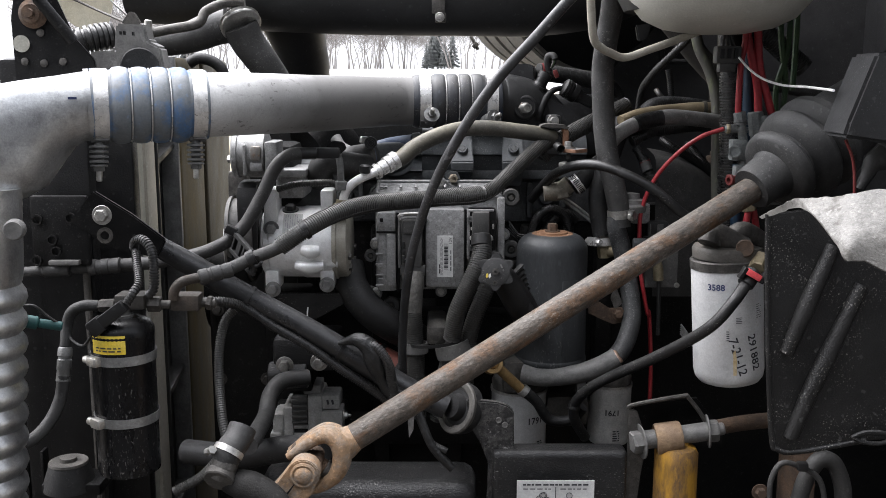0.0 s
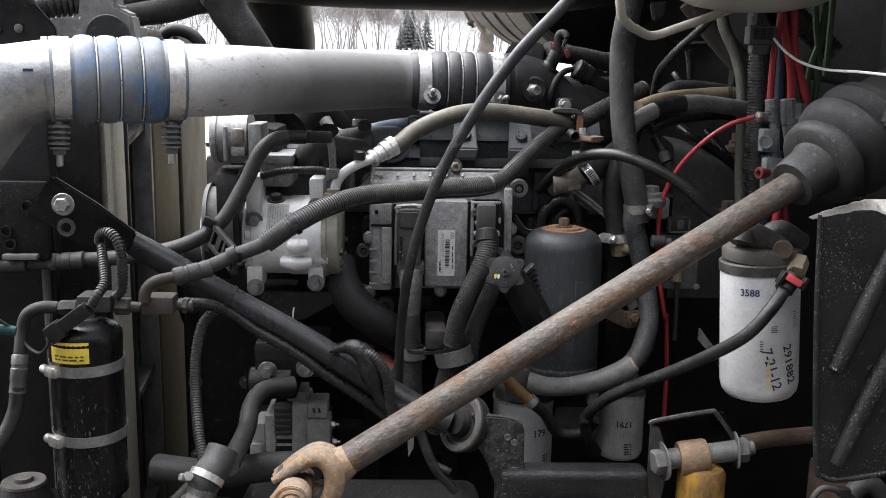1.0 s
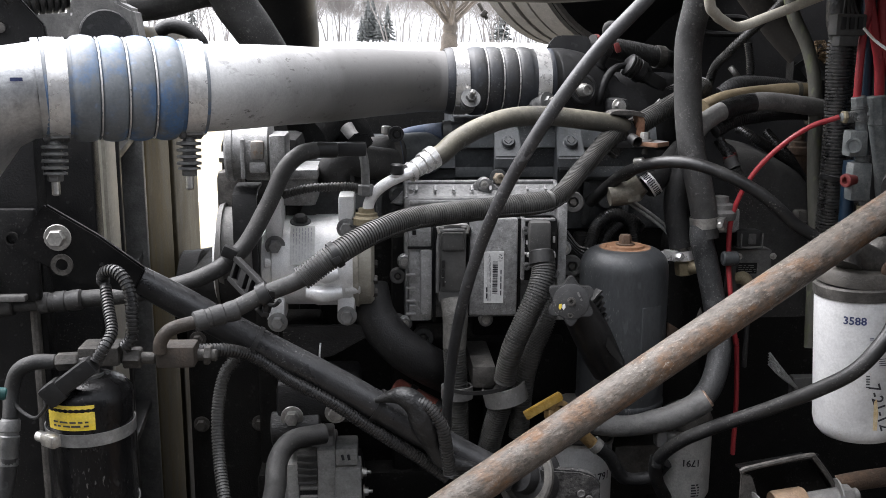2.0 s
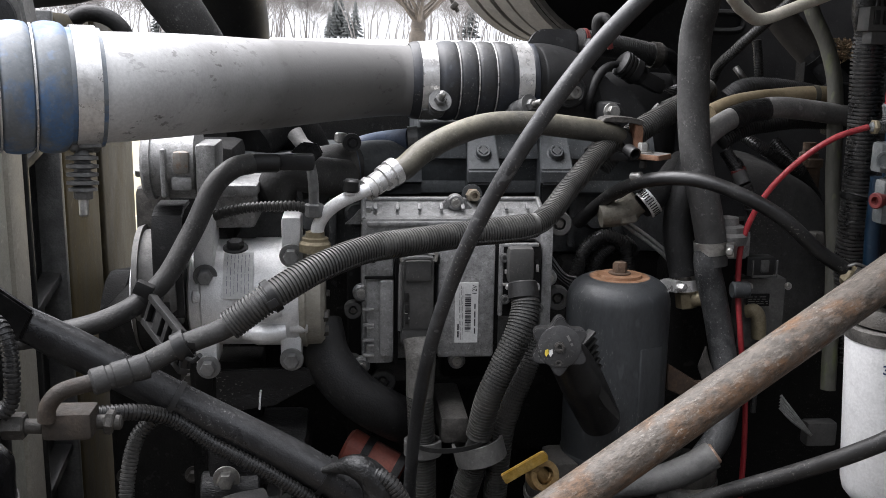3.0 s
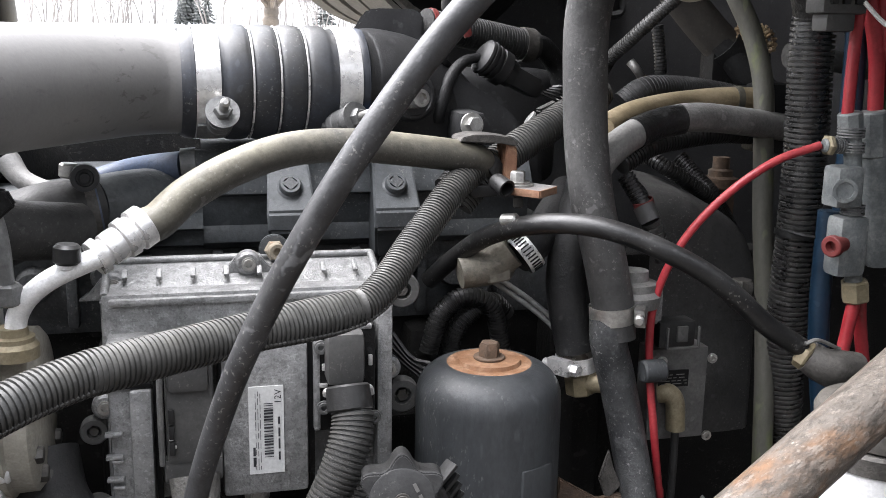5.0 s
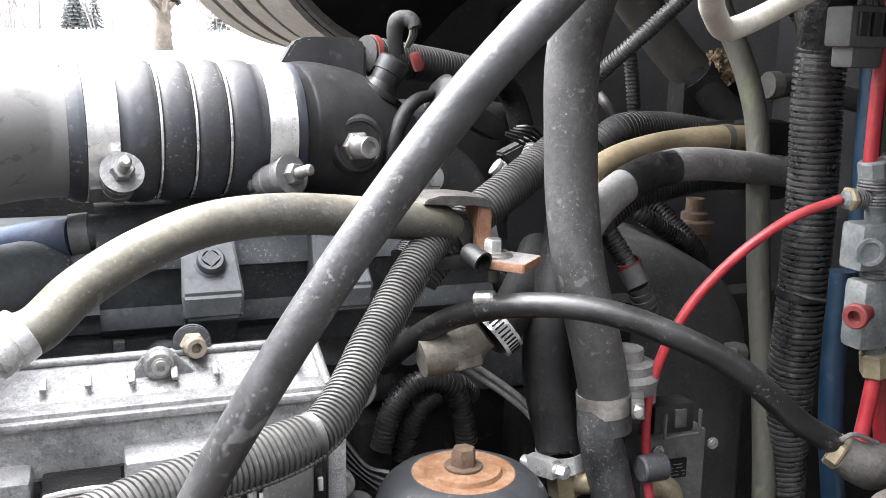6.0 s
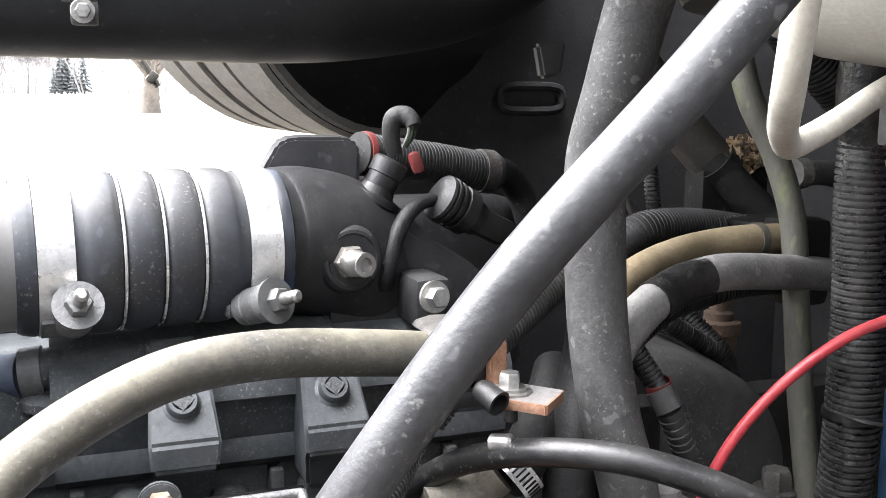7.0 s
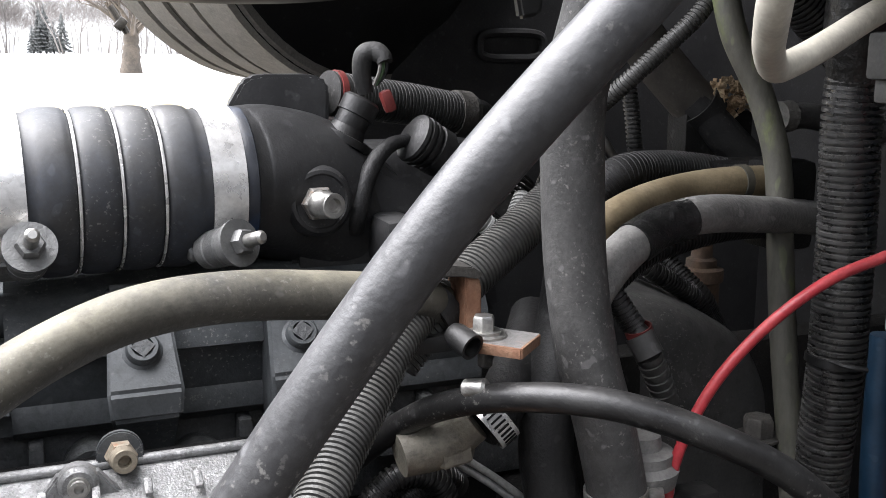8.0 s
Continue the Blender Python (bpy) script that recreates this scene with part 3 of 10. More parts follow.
def wood():
    """The far wood at the field's edge: bare crowns and a few firs, one mass each."""
    rnd = random.Random(7)
    g, f = G(), G()
    for k in range(420):
        y = rnd.uniform(95, 150)
        x = rnd.uniform(-45, 110)
        h = rnd.uniform(5.5, 10.5)
        base = Vector((x, y, rise(y) - 0.2))
        branch(g, base, Vector((rnd.uniform(-0.1, 0.1), 0, 1)), h * 0.55, h * 0.008, 2, rnd)
        for j in range(330):
            a, e = rnd.uniform(0, 6.283), rnd.gauss(0, 1)
            q = rnd.random() ** 0.4
            d = Vector((math.cos(a), math.sin(a), 0.5 + 0.6 * e)).normalized()
            p = base + Vector((0, 0, h * 0.56)) + Vector((d.x * h * 0.3, d.y * h * 0.3, d.z * h * 0.42)) * q
            tip = p + (d + Vector((rnd.uniform(-0.5, 0.5), rnd.uniform(-0.5, 0.5), 0.5))) * rnd.uniform(0.35, 0.9)
            w = rnd.uniform(0.018, 0.04)
            g.add([p + X * w, p - X * w * 0.5 + Y * w, p - X * w * 0.5 - Y * w, tip], [(0, 1, 3), (1, 2, 3), (2, 0, 3)])
    spots = [(-1.175, 4.6), (0.170, 3.6), (-1.872, 3.0), (-0.618, 5.5), (-1.162, 5.0), (-31.564, 9.0), (1.099, 4.5)]
    spots += [(rnd.uniform(-45, 110), rnd.uniform(4, 7)) for k in range(5)]
    for x, h in spots:
        y = 112 + h
        p = Vector((x, y, rise(y)))
        f.cyl(p, p + Z * h * 0.3, 0.12, 0.1, seg=5)
        t = 0.12
        while t < 0.98:
            w = (1 - t) * h * 0.26 + 0.1
            for a in range(7):
                an = a / 7 * 6.28 + rnd.uniform(-0.3, 0.3)
                e = p + Vector((math.cos(an) * w * rnd.uniform(0.7, 1.1), math.sin(an) * w, h * (t - 0.05)))
                c = p + Z * h * (t + 0.06)
                s = Vector((-math.sin(an), math.cos(an), 0)) * w * 0.35
                f.add([c, e + s, e - s, e - Z * 0.15], [(0, 1, 3), (0, 3, 2), (0, 2, 1)])
            t += 0.09
    solo("far_wood", g, TWIG, "bare grey-brown winter trees along the far edge of the field", "trees", kind="stuff")
    solo("far_firs", f, FIR, "grey firs with haze painted into their colour, standing among the bare trees", "trees", kind="stuff")


wood()


def old_tree():
    rnd = random.Random(3)
    base = Vector((2.700, 40.000, 1.267))
    base.z = rise(base.y) - 0.05
    t = thing("bare_tree", "gnarled bare tree with a thick trunk in the field", "tree", base)
    g, c = G(), G()
    top = base + Vector((0.1, 0, 1.7))
    g.tube([base, base + Vector((0.05, 0, 0.8)), top], [0.42, 0.3, 0.26], seg=12, n=6, wob=0.25)
    for k in range(9):
        a = k / 9 * 6.28
        branch(c, top - Z * rnd.uniform(0, 0.5), Vector((math.cos(a), math.sin(a), rnd.uniform(0.3, 1.2))), rnd.uniform(1.6, 2.6), 0.12, 3, rnd, 5)
    part("trunk", g, BARK, t)
    part("crown", c, BARK, t)


old_tree()


# ---- the truck's large dark forms ----
def panel(name, tl, br, depth, material, label, category, bev=0.006):
    return solo(name, G().slab(tl, br, depth, bev), material, label, category, kind="structure")


RAILPAINT = mat("scuffed_dusty_chassis_paint", (0.005, 0.005, 0.0056), (0.012, 0.0118, 0.0117), 13, 0.32, spec=0.4, bump=0.6, dust=0.16, dust_col=(0.14, 0.137, 0.132), specks=1.0, speck_col=(0.28, 0.27, 0.26), smear=0.35, chips=0.6, stretch=(0.6, 1, 1.3))
FLAKED = mat("flaking_grey_black_paint", (0.012, 0.012, 0.0125), (0.06, 0.058, 0.055), 70, 0.45, bump=0.9, fine=260, edge=(0.46, 0.56), dust=0.25, dust_col=(0.16, 0.155, 0.15), specks=1.0, speck_col=(0.32, 0.31, 0.3), smear=0.4, chips=0.8)
BUSHDUST = mat("dusty_beige_rubber_rim", (0.05, 0.047, 0.042), (0.085, 0.08, 0.071), 50, 0.6, bump=0.3, grime=0.5, dust=0.3)


def frame_rail():
    t = thing("frame_rail", "black painted steel chassis rail under the engine, dusty on top", "chassis rail", (0.05, 1.3, 0.85))
    a, b = Vector((0.101, 1.290, 1.079)), Vector((0.264, 1.290, 1.092))
    x0, x1 = 0.07, 0.262
    g = G().box(((x0 + x1) / 2, 1.32, a.z - 0.125), (x1 - x0, 0.04, 0.25), None, 0.01, 3)
    part("rail_web", g, RAILPAINT, t)
    c = Vector((-0.180, 1.300, 1.042))
    x0, x1 = -0.271, 0.05
    g = G().box(((x0 + x1) / 2, 1.36, c.z - 0.116), (x1 - x0, 0.11, 0.2), None, 0.03, 4)
    part("rail_front", g, RAILPAINT, t)
    return t


frame_rail()


def belt_sticker():
    t = thing("routing_sticker", "white sticker with small belt routing drawings on the chassis rail", "sticker", (0.158, 1.286, 1.018))
    tl, br = Vector((0.104, 1.286, 1.043)), Vector((0.213, 1.286, 0.986))
    part("paper", G().slab(tl, br, 0.001, 0, 0.0), PAPER, t)
    c = (tl + br) / 2 - Y * 0.0022
    w, h = br.x - tl.x, tl.z - br.z
    g = bars(on_face(c + Z * h * 0.4), w * 0.85, h * 0.08, 1, 4)
    for q in bars(on_face(c + Z * h * 0.29 - X * w * 0.24), w * 0.36, h * 0.05, 1, 5), bars(on_face(c + Z * h * 0.29 + X * w * 0.24), w * 0.36, h * 0.05, 1, 6):
        g.add(q.v, q.f)
    g.slab(c + X * -0.0006 + Z * h * 0.34 - Y * 0.0002, c + X * 0.0006 - Z * h * 0.45 - Y * 0.0002, 0.0003, 0)
    rnd = random.Random(5)
    for s in (-1, 1):
        for k in range(6):
            q = c + Vector((s * w * 0.25 + rnd.uniform(-0.018, 0.018), 0, h * rnd.uniform(-0.3, 0.15)))
            g.lathe(q + Y * 0.001, -Y, [(0, 0.0045), (0.001, 0.0045), (0.001, 0.0038), (0, 0.0038)], 16, closed=True)
    part("print", g, INK, t)


belt_sticker()


# engine block: the mass behind everything, near-black to fill the dark gaps
def engine():
    t = thing("engine_block", "large dusty diesel engine block, near-black to fill the dark behind the parts", "engine", (0.05, 1.85, 0.75))
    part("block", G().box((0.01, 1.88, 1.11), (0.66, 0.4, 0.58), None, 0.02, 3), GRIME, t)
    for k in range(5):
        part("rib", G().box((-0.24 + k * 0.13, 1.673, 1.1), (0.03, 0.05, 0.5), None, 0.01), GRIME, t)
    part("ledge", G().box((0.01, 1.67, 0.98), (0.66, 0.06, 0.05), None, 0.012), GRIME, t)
    # extra dark block added to close a bright gap under the pipe
    part("gap_block", G().box((-0.16, 1.98, 1.49), (0.44, 0.2, 0.16), None, 0.03, 3), GRIME, t)
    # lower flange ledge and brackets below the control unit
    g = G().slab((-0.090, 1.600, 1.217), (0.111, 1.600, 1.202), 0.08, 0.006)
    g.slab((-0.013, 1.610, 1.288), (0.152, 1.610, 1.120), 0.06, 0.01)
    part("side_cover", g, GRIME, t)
    return t


engine()

# panels behind and beside the engine
panel("cowl_panel", (0.295, 2.25, 2.5), (1.6, 2.25, 0.7), 0.04, COWLPAINT, "black cowl panel behind the engine bay", "panel")
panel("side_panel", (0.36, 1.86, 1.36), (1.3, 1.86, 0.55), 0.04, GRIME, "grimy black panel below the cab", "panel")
solo("cab_wall", G().box((0.98, 1.75, 1.75), (0.05, 1.6, 2.4), None, 0.01), COWLPAINT, "black painted front wall of the cab", "cab wall", kind="structure")
# unseen overhead panel, added to shade the rear of the bay
solo("overhead_blocker", G().box((0.76, 1.6, 2.03), (1.4, 0.94, 0.04), None, 0.01), BLACK, "black panel added overhead, out of view, to shade the rear of the bay", "cowl panel", kind="structure")
solo("engine_floor", G().box((0.05, 1.85, 0.62), (2.2, 1.3, 0.04), None, 0.01), GRIME, "grimy undertray below the engine", "undertray", kind="structure")


def cowl_details():
    t = thing("cowl_handle_recess", "pressed slot in the black cowl panel", "panel recess", (0.541, 2.240, 1.584))
    o = Vector((0.541, 2.243, 1.653))
    w, h = 0.0449, 0.0101
    pts = []
    for k in range(24):
        a = k / 24 * 6.28
        pts.append(o + Vector((math.copysign(abs(math.cos(a)) ** 0.5, math.cos(a)) * w, 0, math.copysign(abs(math.sin(a)) ** 0.5, math.sin(a)) * h * 1.6)))
    pts.append(pts[0])
    part("lip", G().tube(pts, 0.006, 8, 1, raw=True), COWLPAINT, t)


cowl_details()



# unseen wall added behind the view to block the low front sky
solo("sky_block_wall", G().box((0.5, -2.9, 2.1), (18, 0.2, 4.2), None, 0.02), BOARDS, "plain dark board wall added out of view to block the low sky", "wall", kind="structure")


# ---- front of the bay: charge air pipe, radiator, drier ----
def worm_clamp(g, p, axis, r, w=0.011, screw=None):
    """A band with its screw housing; screw: the direction from the middle to the housing."""
    g.band(p, axis, r, w, 0.0012)
    if screw:
        s = Vector(screw).normalized()
        a = Vector(axis).normalized()
        q = Vector(p) + s * (r + 0.005)
        t = s.cross(a)
        g.box(q, (w * 1.1, 0.022, 0.009), Matrix((a, t, s)).transposed(), 0.002)
        g.cyl(q - t * 0.018, q + t * 0.014, 0.0045, seg=12)
        g.hexbolt(q + t * 0.014, t, 0.0055, 0.006, False)


def slots(g, p, axis, r, w, a0, a1, n, up):
    """The punched thread of a worm clamp: short dark bars across the band."""
    m = basis(axis, up)
    for k in range(n):
        a = radians(a0 + (a1 - a0) * k / (n - 1))
        o = m @ Vector((math.cos(a), math.sin(a), 0))
        tn = m @ Vector((-math.sin(a), math.cos(a), 0))
        ax = m @ Z
        g.box(Vector(p) + o * (r + 0.0013), (w * 0.62, 0.0012, 0.0006), Matrix((ax, tn, o)).transposed(), 0)


def t_bolt(t, p, out, coil=False):
    """Spring-loaded T-bolt of a pipe clamp: washer stack or coil, nut and stud."""
    p, out = Vector(p), Vector(out).normalized()
    if coil:
        prof = [(0, 0.004)]
        for k in range(4):
            s = 0.004 + k * 0.0062
            prof += [(s, 0.006), (s + 0.001, 0.0115), (s + 0.0035, 0.0115), (s + 0.0045, 0.006)]
        prof += [(0.029, 0.0105), (0.031, 0.0105), (0.0312, 0.0)]
        n = 0.0312
    else:
        prof = [(0, 0.008), (0.001, 0.0105), (0.008, 0.0108), (0.0085, 0.01), (0.0095, 0.01), (0.01, 0.0108), (0.018, 0.011), (0.0185, 0.0102), (0.0195, 0.0102), (0.02, 0.0112), (0.0265, 0.0112), (0.027, 0.0132), (0.029, 0.0132), (0.0292, 0.0)]
        n = 0.0292
    s = part("washer_spring", G().lathe(p, out, prof, 28), GREYDK, t, "dull washer stack on the clamp bolt")
    q = p + out * n
    part("nut", G().hexbolt(q, out, 0.0072, 0.006, False), GREYDK, s)
    part("stud", G().cyl(q, q + out * 0.019, 0.0037, seg=14), STEEL, s)


def charge_pipe():
    t = thing("charge_air_pipe", "large weathered aluminium charge air pipe with flaking coating", "air pipe", (-0.198, 1.460, 1.515))
    L, R = Vector((-0.316, 1.280, 1.565)), Vector((-0.03, 1.671, 1.561))
    d = (R - L).normalized()
    e = Vector((-0.2, 1.478, 1.562))
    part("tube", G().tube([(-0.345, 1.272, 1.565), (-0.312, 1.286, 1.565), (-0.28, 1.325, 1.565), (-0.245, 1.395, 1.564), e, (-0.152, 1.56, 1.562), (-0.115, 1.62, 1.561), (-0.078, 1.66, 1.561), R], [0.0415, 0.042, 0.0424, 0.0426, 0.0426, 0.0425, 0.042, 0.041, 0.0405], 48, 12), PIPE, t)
    return t


def pipe_material():
    """Aluminium with flaked dark specks, heavier along the top, and a rearward dirt-and-shade tint."""
    m = ALU.copy()
    m.name = "flaking_aluminium_pipe"
    n, l = m.node_tree.nodes, m.node_tree.links
    bs = n["Principled BSDF"]
    old = bs.inputs["Base Color"].links[0].from_socket
    tc = n.new("ShaderNodeTexCoord")
    v = n.new("ShaderNodeTexNoise")
    v.inputs["Scale"].default_value, v.inputs["Detail"].default_value, v.inputs["Roughness"].default_value = 75, 5, 0.65
    mp = n.new("ShaderNodeMapping")
    mp.inputs["Scale"].default_value = (0.7, 0.7, 1.6)
    l.new(tc.outputs["Object"], mp.inputs[0])
    l.new(mp.outputs[0], v.inputs["Vector"])
    big = n.new("ShaderNodeTexNoise")
    big.inputs["Scale"].default_value = 9
    l.new(tc.outputs["Object"], big.inputs["Vector"])
    mul = n.new("ShaderNodeMath")
    mul.operation = "MULTIPLY"
    r1 = n.new("ShaderNodeMapRange")
    r1.inputs["From Min"].default_value, r1.inputs["From Max"].default_value = 0.6, 0.64
    r2 = n.new("ShaderNodeMapRange")
    r2.inputs["From Min"].default_value, r2.inputs["From Max"].default_value = 0.42, 0.6
    l.new(v.outputs["Fac"], r1.inputs["Value"])
    l.new(big.outputs["Fac"], r2.inputs["Value"])
    l.new(r1.outputs[0], mul.inputs[0])
    l.new(r2.outputs[0], mul.inputs[1])
    x = n.new("ShaderNodeMix")
    x.data_type = "RGBA"
    x.inputs["B"].default_value = (0.13, 0.125, 0.12, 1)
    l.new(mul.outputs[0], x.inputs["Factor"])
    l.new(old, x.inputs["A"])
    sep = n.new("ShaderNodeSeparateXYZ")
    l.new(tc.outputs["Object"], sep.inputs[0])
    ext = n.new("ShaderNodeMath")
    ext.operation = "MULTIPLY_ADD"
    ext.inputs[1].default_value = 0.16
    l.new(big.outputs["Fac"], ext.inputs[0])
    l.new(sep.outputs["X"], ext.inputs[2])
    # dirt film and the duct's shade, both put into the colour rearward
    dirt_shade_mask = n.new("ShaderNodeMapRange")
    dirt_shade_mask.inputs["From Min"].default_value, dirt_shade_mask.inputs["From Max"].default_value = PIPE_X - 0.02, PIPE_X + 0.17
    dirt_shade_mask.inputs["To Max"].default_value = 0.92
    l.new(ext.outputs[0], dirt_shade_mask.inputs["Value"])
    dirt_shade = n.new("ShaderNodeMix")
    dirt_shade.data_type = "RGBA"
    dirt_shade.inputs["B"].default_value = (0.1, 0.097, 0.093, 1)
    l.new(dirt_shade_mask.outputs[0], dirt_shade.inputs["Factor"])
    l.new(x.outputs["Result"], dirt_shade.inputs["A"])
    l.new(dirt_shade.outputs["Result"], bs.inputs["Base Color"])
    for name, lo, hi in (("Roughness", 0.42, 0.66), ("Metallic", 0.2, 0.0), ("Specular IOR Level", 0.4, 0.2)):
        k = n.new("ShaderNodeMapRange")
        k.inputs["To Min"].default_value, k.inputs["To Max"].default_value = lo, hi
        l.new(dirt_shade_mask.outputs[0], k.inputs["Value"])
        l.new(k.outputs[0], bs.inputs[name])
    return m


PIPE_X = -0.27  # where the oily dirt film with painted duct shade begins, along the truck
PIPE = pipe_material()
charge_pipe()


def bellows(name, label, A, B, r, ridges, rubber, band_w, bolts, amp, coil):
    """A ridged coupling sleeve between two clamps, with spring T-bolts at the given directions."""
    A, B = Vector(A), Vector(B)
    d = (B - A).normalized()
    n = (B - A).length
    t = thing(name, label, "hose coupling", (A + B) / 2 - Z * r)
    prof = [(0, r * 0.9), (0, r + 0.0012), (0.003, r + 0.0014), (0.005, r - 0.0004), (band_w, r)]
    w = (n - 2 * band_w) / ridges
    rings = []
    for k in range(ridges):
        s = band_w + k * w
        for u in range(1, 8):
            prof.append((s + w * u / 8, r + amp * math.sin(math.pi * u / 8) ** 0.45))
        if k < ridges - 1:
            prof.append((s + w, r - 0.001))
            rings.append(s + w)
    prof += [(n - band_w, r), (n, r), (n, r * 0.93)]
    part("sleeve", G().lathe(A, d, prof, 64), rubber, t)
    for s in rings:
        pts = []
        m = basis(d)
        for k in range(41):
            a = k / 40 * 6.2832
            pts.append(A + d * s + m @ Vector((math.cos(a), math.sin(a), 0)) * (r + amp * 0.45))
        part("support_ring", G().tube(pts, 0.0009, 6, 1, cap=False, raw=True), BRIGHT, t, "steel ring in the groove")
    for s, out in ((band_w * 0.5, bolts[0]), (n - band_w * 0.5, bolts[1])):
        c = A + d * s
        b = part("clamp_band", G().band(c, d, r + 0.0004, band_w * 0.72, 0.0014, 64), BRIGHT, t, "bright steel clamp band")
        if out:
            side, o = Vector(out[0]), Vector(out[1]).normalized()
            p = side - o * 0.0292 if side.length > 1.2 else c + side.normalized() * (r + 0.003)
            t_bolt(b, p, o, coil)
            part("trunnion", G().cyl(p - d * band_w * 0.36 - o * 0.003, p + d * band_w * 0.36 - o * 0.003, 0.005, seg=14), GREYDK, b)
            q = c + (p - c - d * (p - c).dot(d)).normalized() * (r + 0.0015)
            part("band_plate", G().box(q, (band_w * 0.68, 0.004, 0.018), Matrix((d, (q - c).normalized(), d.cross((q - c).normalized()))).transposed(), 0.001), GREYDK, b)
    if coil:
        return t
    part("cuff", G().lathe(A - d * 0.007, d, [(0, r * 0.9), (0, r - 0.0012), (0.003, r + 0.0004), (0.007, r + 0.0012), (0.0075, r * 0.95)], 64), rubber, t)
    part("blue_lip", G().lathe(B - d * 0.0035, d, [(0, r * 0.9), (0, r + 0.0004), (0.002, r + 0.0013), (0.0065, r + 0.001), (0.0075, r - 0.0005), (0.0075, r * 0.9)], 64), BLUELIP, t, "dark blue silicone lip")
    return t


BLUELIP = mat("dark_blue_silicone", (0.013, 0.016, 0.023), (0.008, 0.028, 0.068), 26, 0.4, edge=(0.48, 0.6), bump=0.1, dust=0.2)
bellows("blue_pipe_coupling", "dusty blue silicone bellows coupling with steel clamp bands", (-0.444, 1.235, 1.566), (-0.310, 1.285, 1.565), 0.0445, 4, BLUERUBBER, 0.024,
        (((0, -0.35, -1), (0, -0.1, -1)), ((0, -0.35, -1), (0, -0.1, -1))), 0.0042, True)
bellows("black_pipe_coupling", "black silicone bellows coupling between pipe and manifold", (-0.045, 1.67, 1.561), (0.093, 1.683, 1.561), 0.0438, 4, BOOTRUBBER, 0.026,
        (((-0.0185, 1.621, 1.541), (0.1, -0.8, 0.42)), ((0.0855, 1.622, 1.536), (0.5, -0.85, 0.28))), 0.0028, False)


def cooler_elbow():
    t = thing("charge_cooler_elbow", "cast aluminium elbow falling to the charge air cooler", "air pipe", (-0.514, 1.150, 1.473))
    secs = [(-0.434, 1.237, 1.566, 0.0425, 0.0425, 1.0), (-0.452, 1.231, 1.5645, 0.0432, 0.043, 1.0), (-0.468, 1.222, 1.559, 0.0455, 0.044, 0.9), (-0.486, 1.21, 1.545, 0.056, 0.046, 0.8), (-0.503, 1.2, 1.532, 0.066, 0.048, 0.72), (-0.522, 1.185, 1.524, 0.0695, 0.05, 0.66), (-0.545, 1.17, 1.52, 0.07, 0.052, 0.62), (-0.575, 1.155, 1.515, 0.07, 0.054, 0.6), (-0.62, 1.14, 1.508, 0.07, 0.056, 0.6), (-0.7, 1.11, 1.495, 0.07, 0.056, 0.6)]
    vs, fs, n = [], [], 44
    for x, y, z, h, w, e in secs:
        for k in range(n):
            a = 2 * math.pi * k / n
            c, q = math.cos(a), math.sin(a)
            vs.append((x - 0.012 * q * (1 - e) * 2, y + math.copysign(abs(c) ** e, c) * w, z + math.copysign(abs(q) ** e, q) * h))
    for i in range(len(secs) - 1):
        fs += [(i * n + k, i * n + (k + 1) % n, i * n + n + (k + 1) % n, i * n + n + k) for k in range(n)]
    fs += [tuple(range(n)), tuple(range(len(vs) - n, len(vs)))]
    part("elbow", G().add(vs, fs), GREYALU, t)
    a = Vector((-0.445, 1.234, 1.566))
    part("end_bead", G().band(a, Vector((0.033, 0.012, 0.002)), 0.0435, 0.006, 0.002, 48), GREYALU, t)
    part("paint_mark", G().box((-0.449, 1.1885, 1.576), (0.01, 0.0006, 0.003), Euler((0, 0, radians(20))).to_matrix(), 0), BLUEINK, t, "small blue paint mark")
    return t


GREYALU = mat("satin_grey_cast_aluminium", (0.42, 0.425, 0.43), (0.52, 0.525, 0.525), 14, 0.3, metal=0.9, bump=0.1, dust=0.05, specks=0.2, speck_col=(0.2, 0.25, 0.3), smear=0.08, chips=0.12, grime=0.4, spots=0.0)
cooler_elbow()


def cooler_tank():
    t = thing("charge_air_cooler", "ribbed cast aluminium end tank of the charge air cooler", "cooler", (-0.557, 1.130, 1.074))
    a, b = Vector((-0.554, 1.150, 1.473)), Vector((-0.586, 1.150, 0.988))
    prof, n = [], 16
    L = (b - a).length
    prof = [(0, 0.04)]
    for k in range(n):
        s = L * k / n
        prof += [(s, 0.049), (s + L / n * 0.2, 0.053), (s + L / n * 0.45, 0.0545), (s + L / n * 0.7, 0.052), (s + L / n * 0.88, 0.047)]
    prof += [(L, 0.05)]
    g = G().lathe(a, b - a, prof[:2] + [(L * 0.22, 0.05)] + [q for q in prof[2:] if q[0] > L * 0.24], 36)
    part("end_tank", g, GREYALU, t)
    part("bolt_lug", G().lathe((-0.486, 1.090, 1.431), (0.2, -1, 0), [(0, 0.012), (0.008, 0.012), (0.01, 0.01), (0.014, 0.01), (0.014, 0)], 20), GREYCAST, t)


cooler_tank()


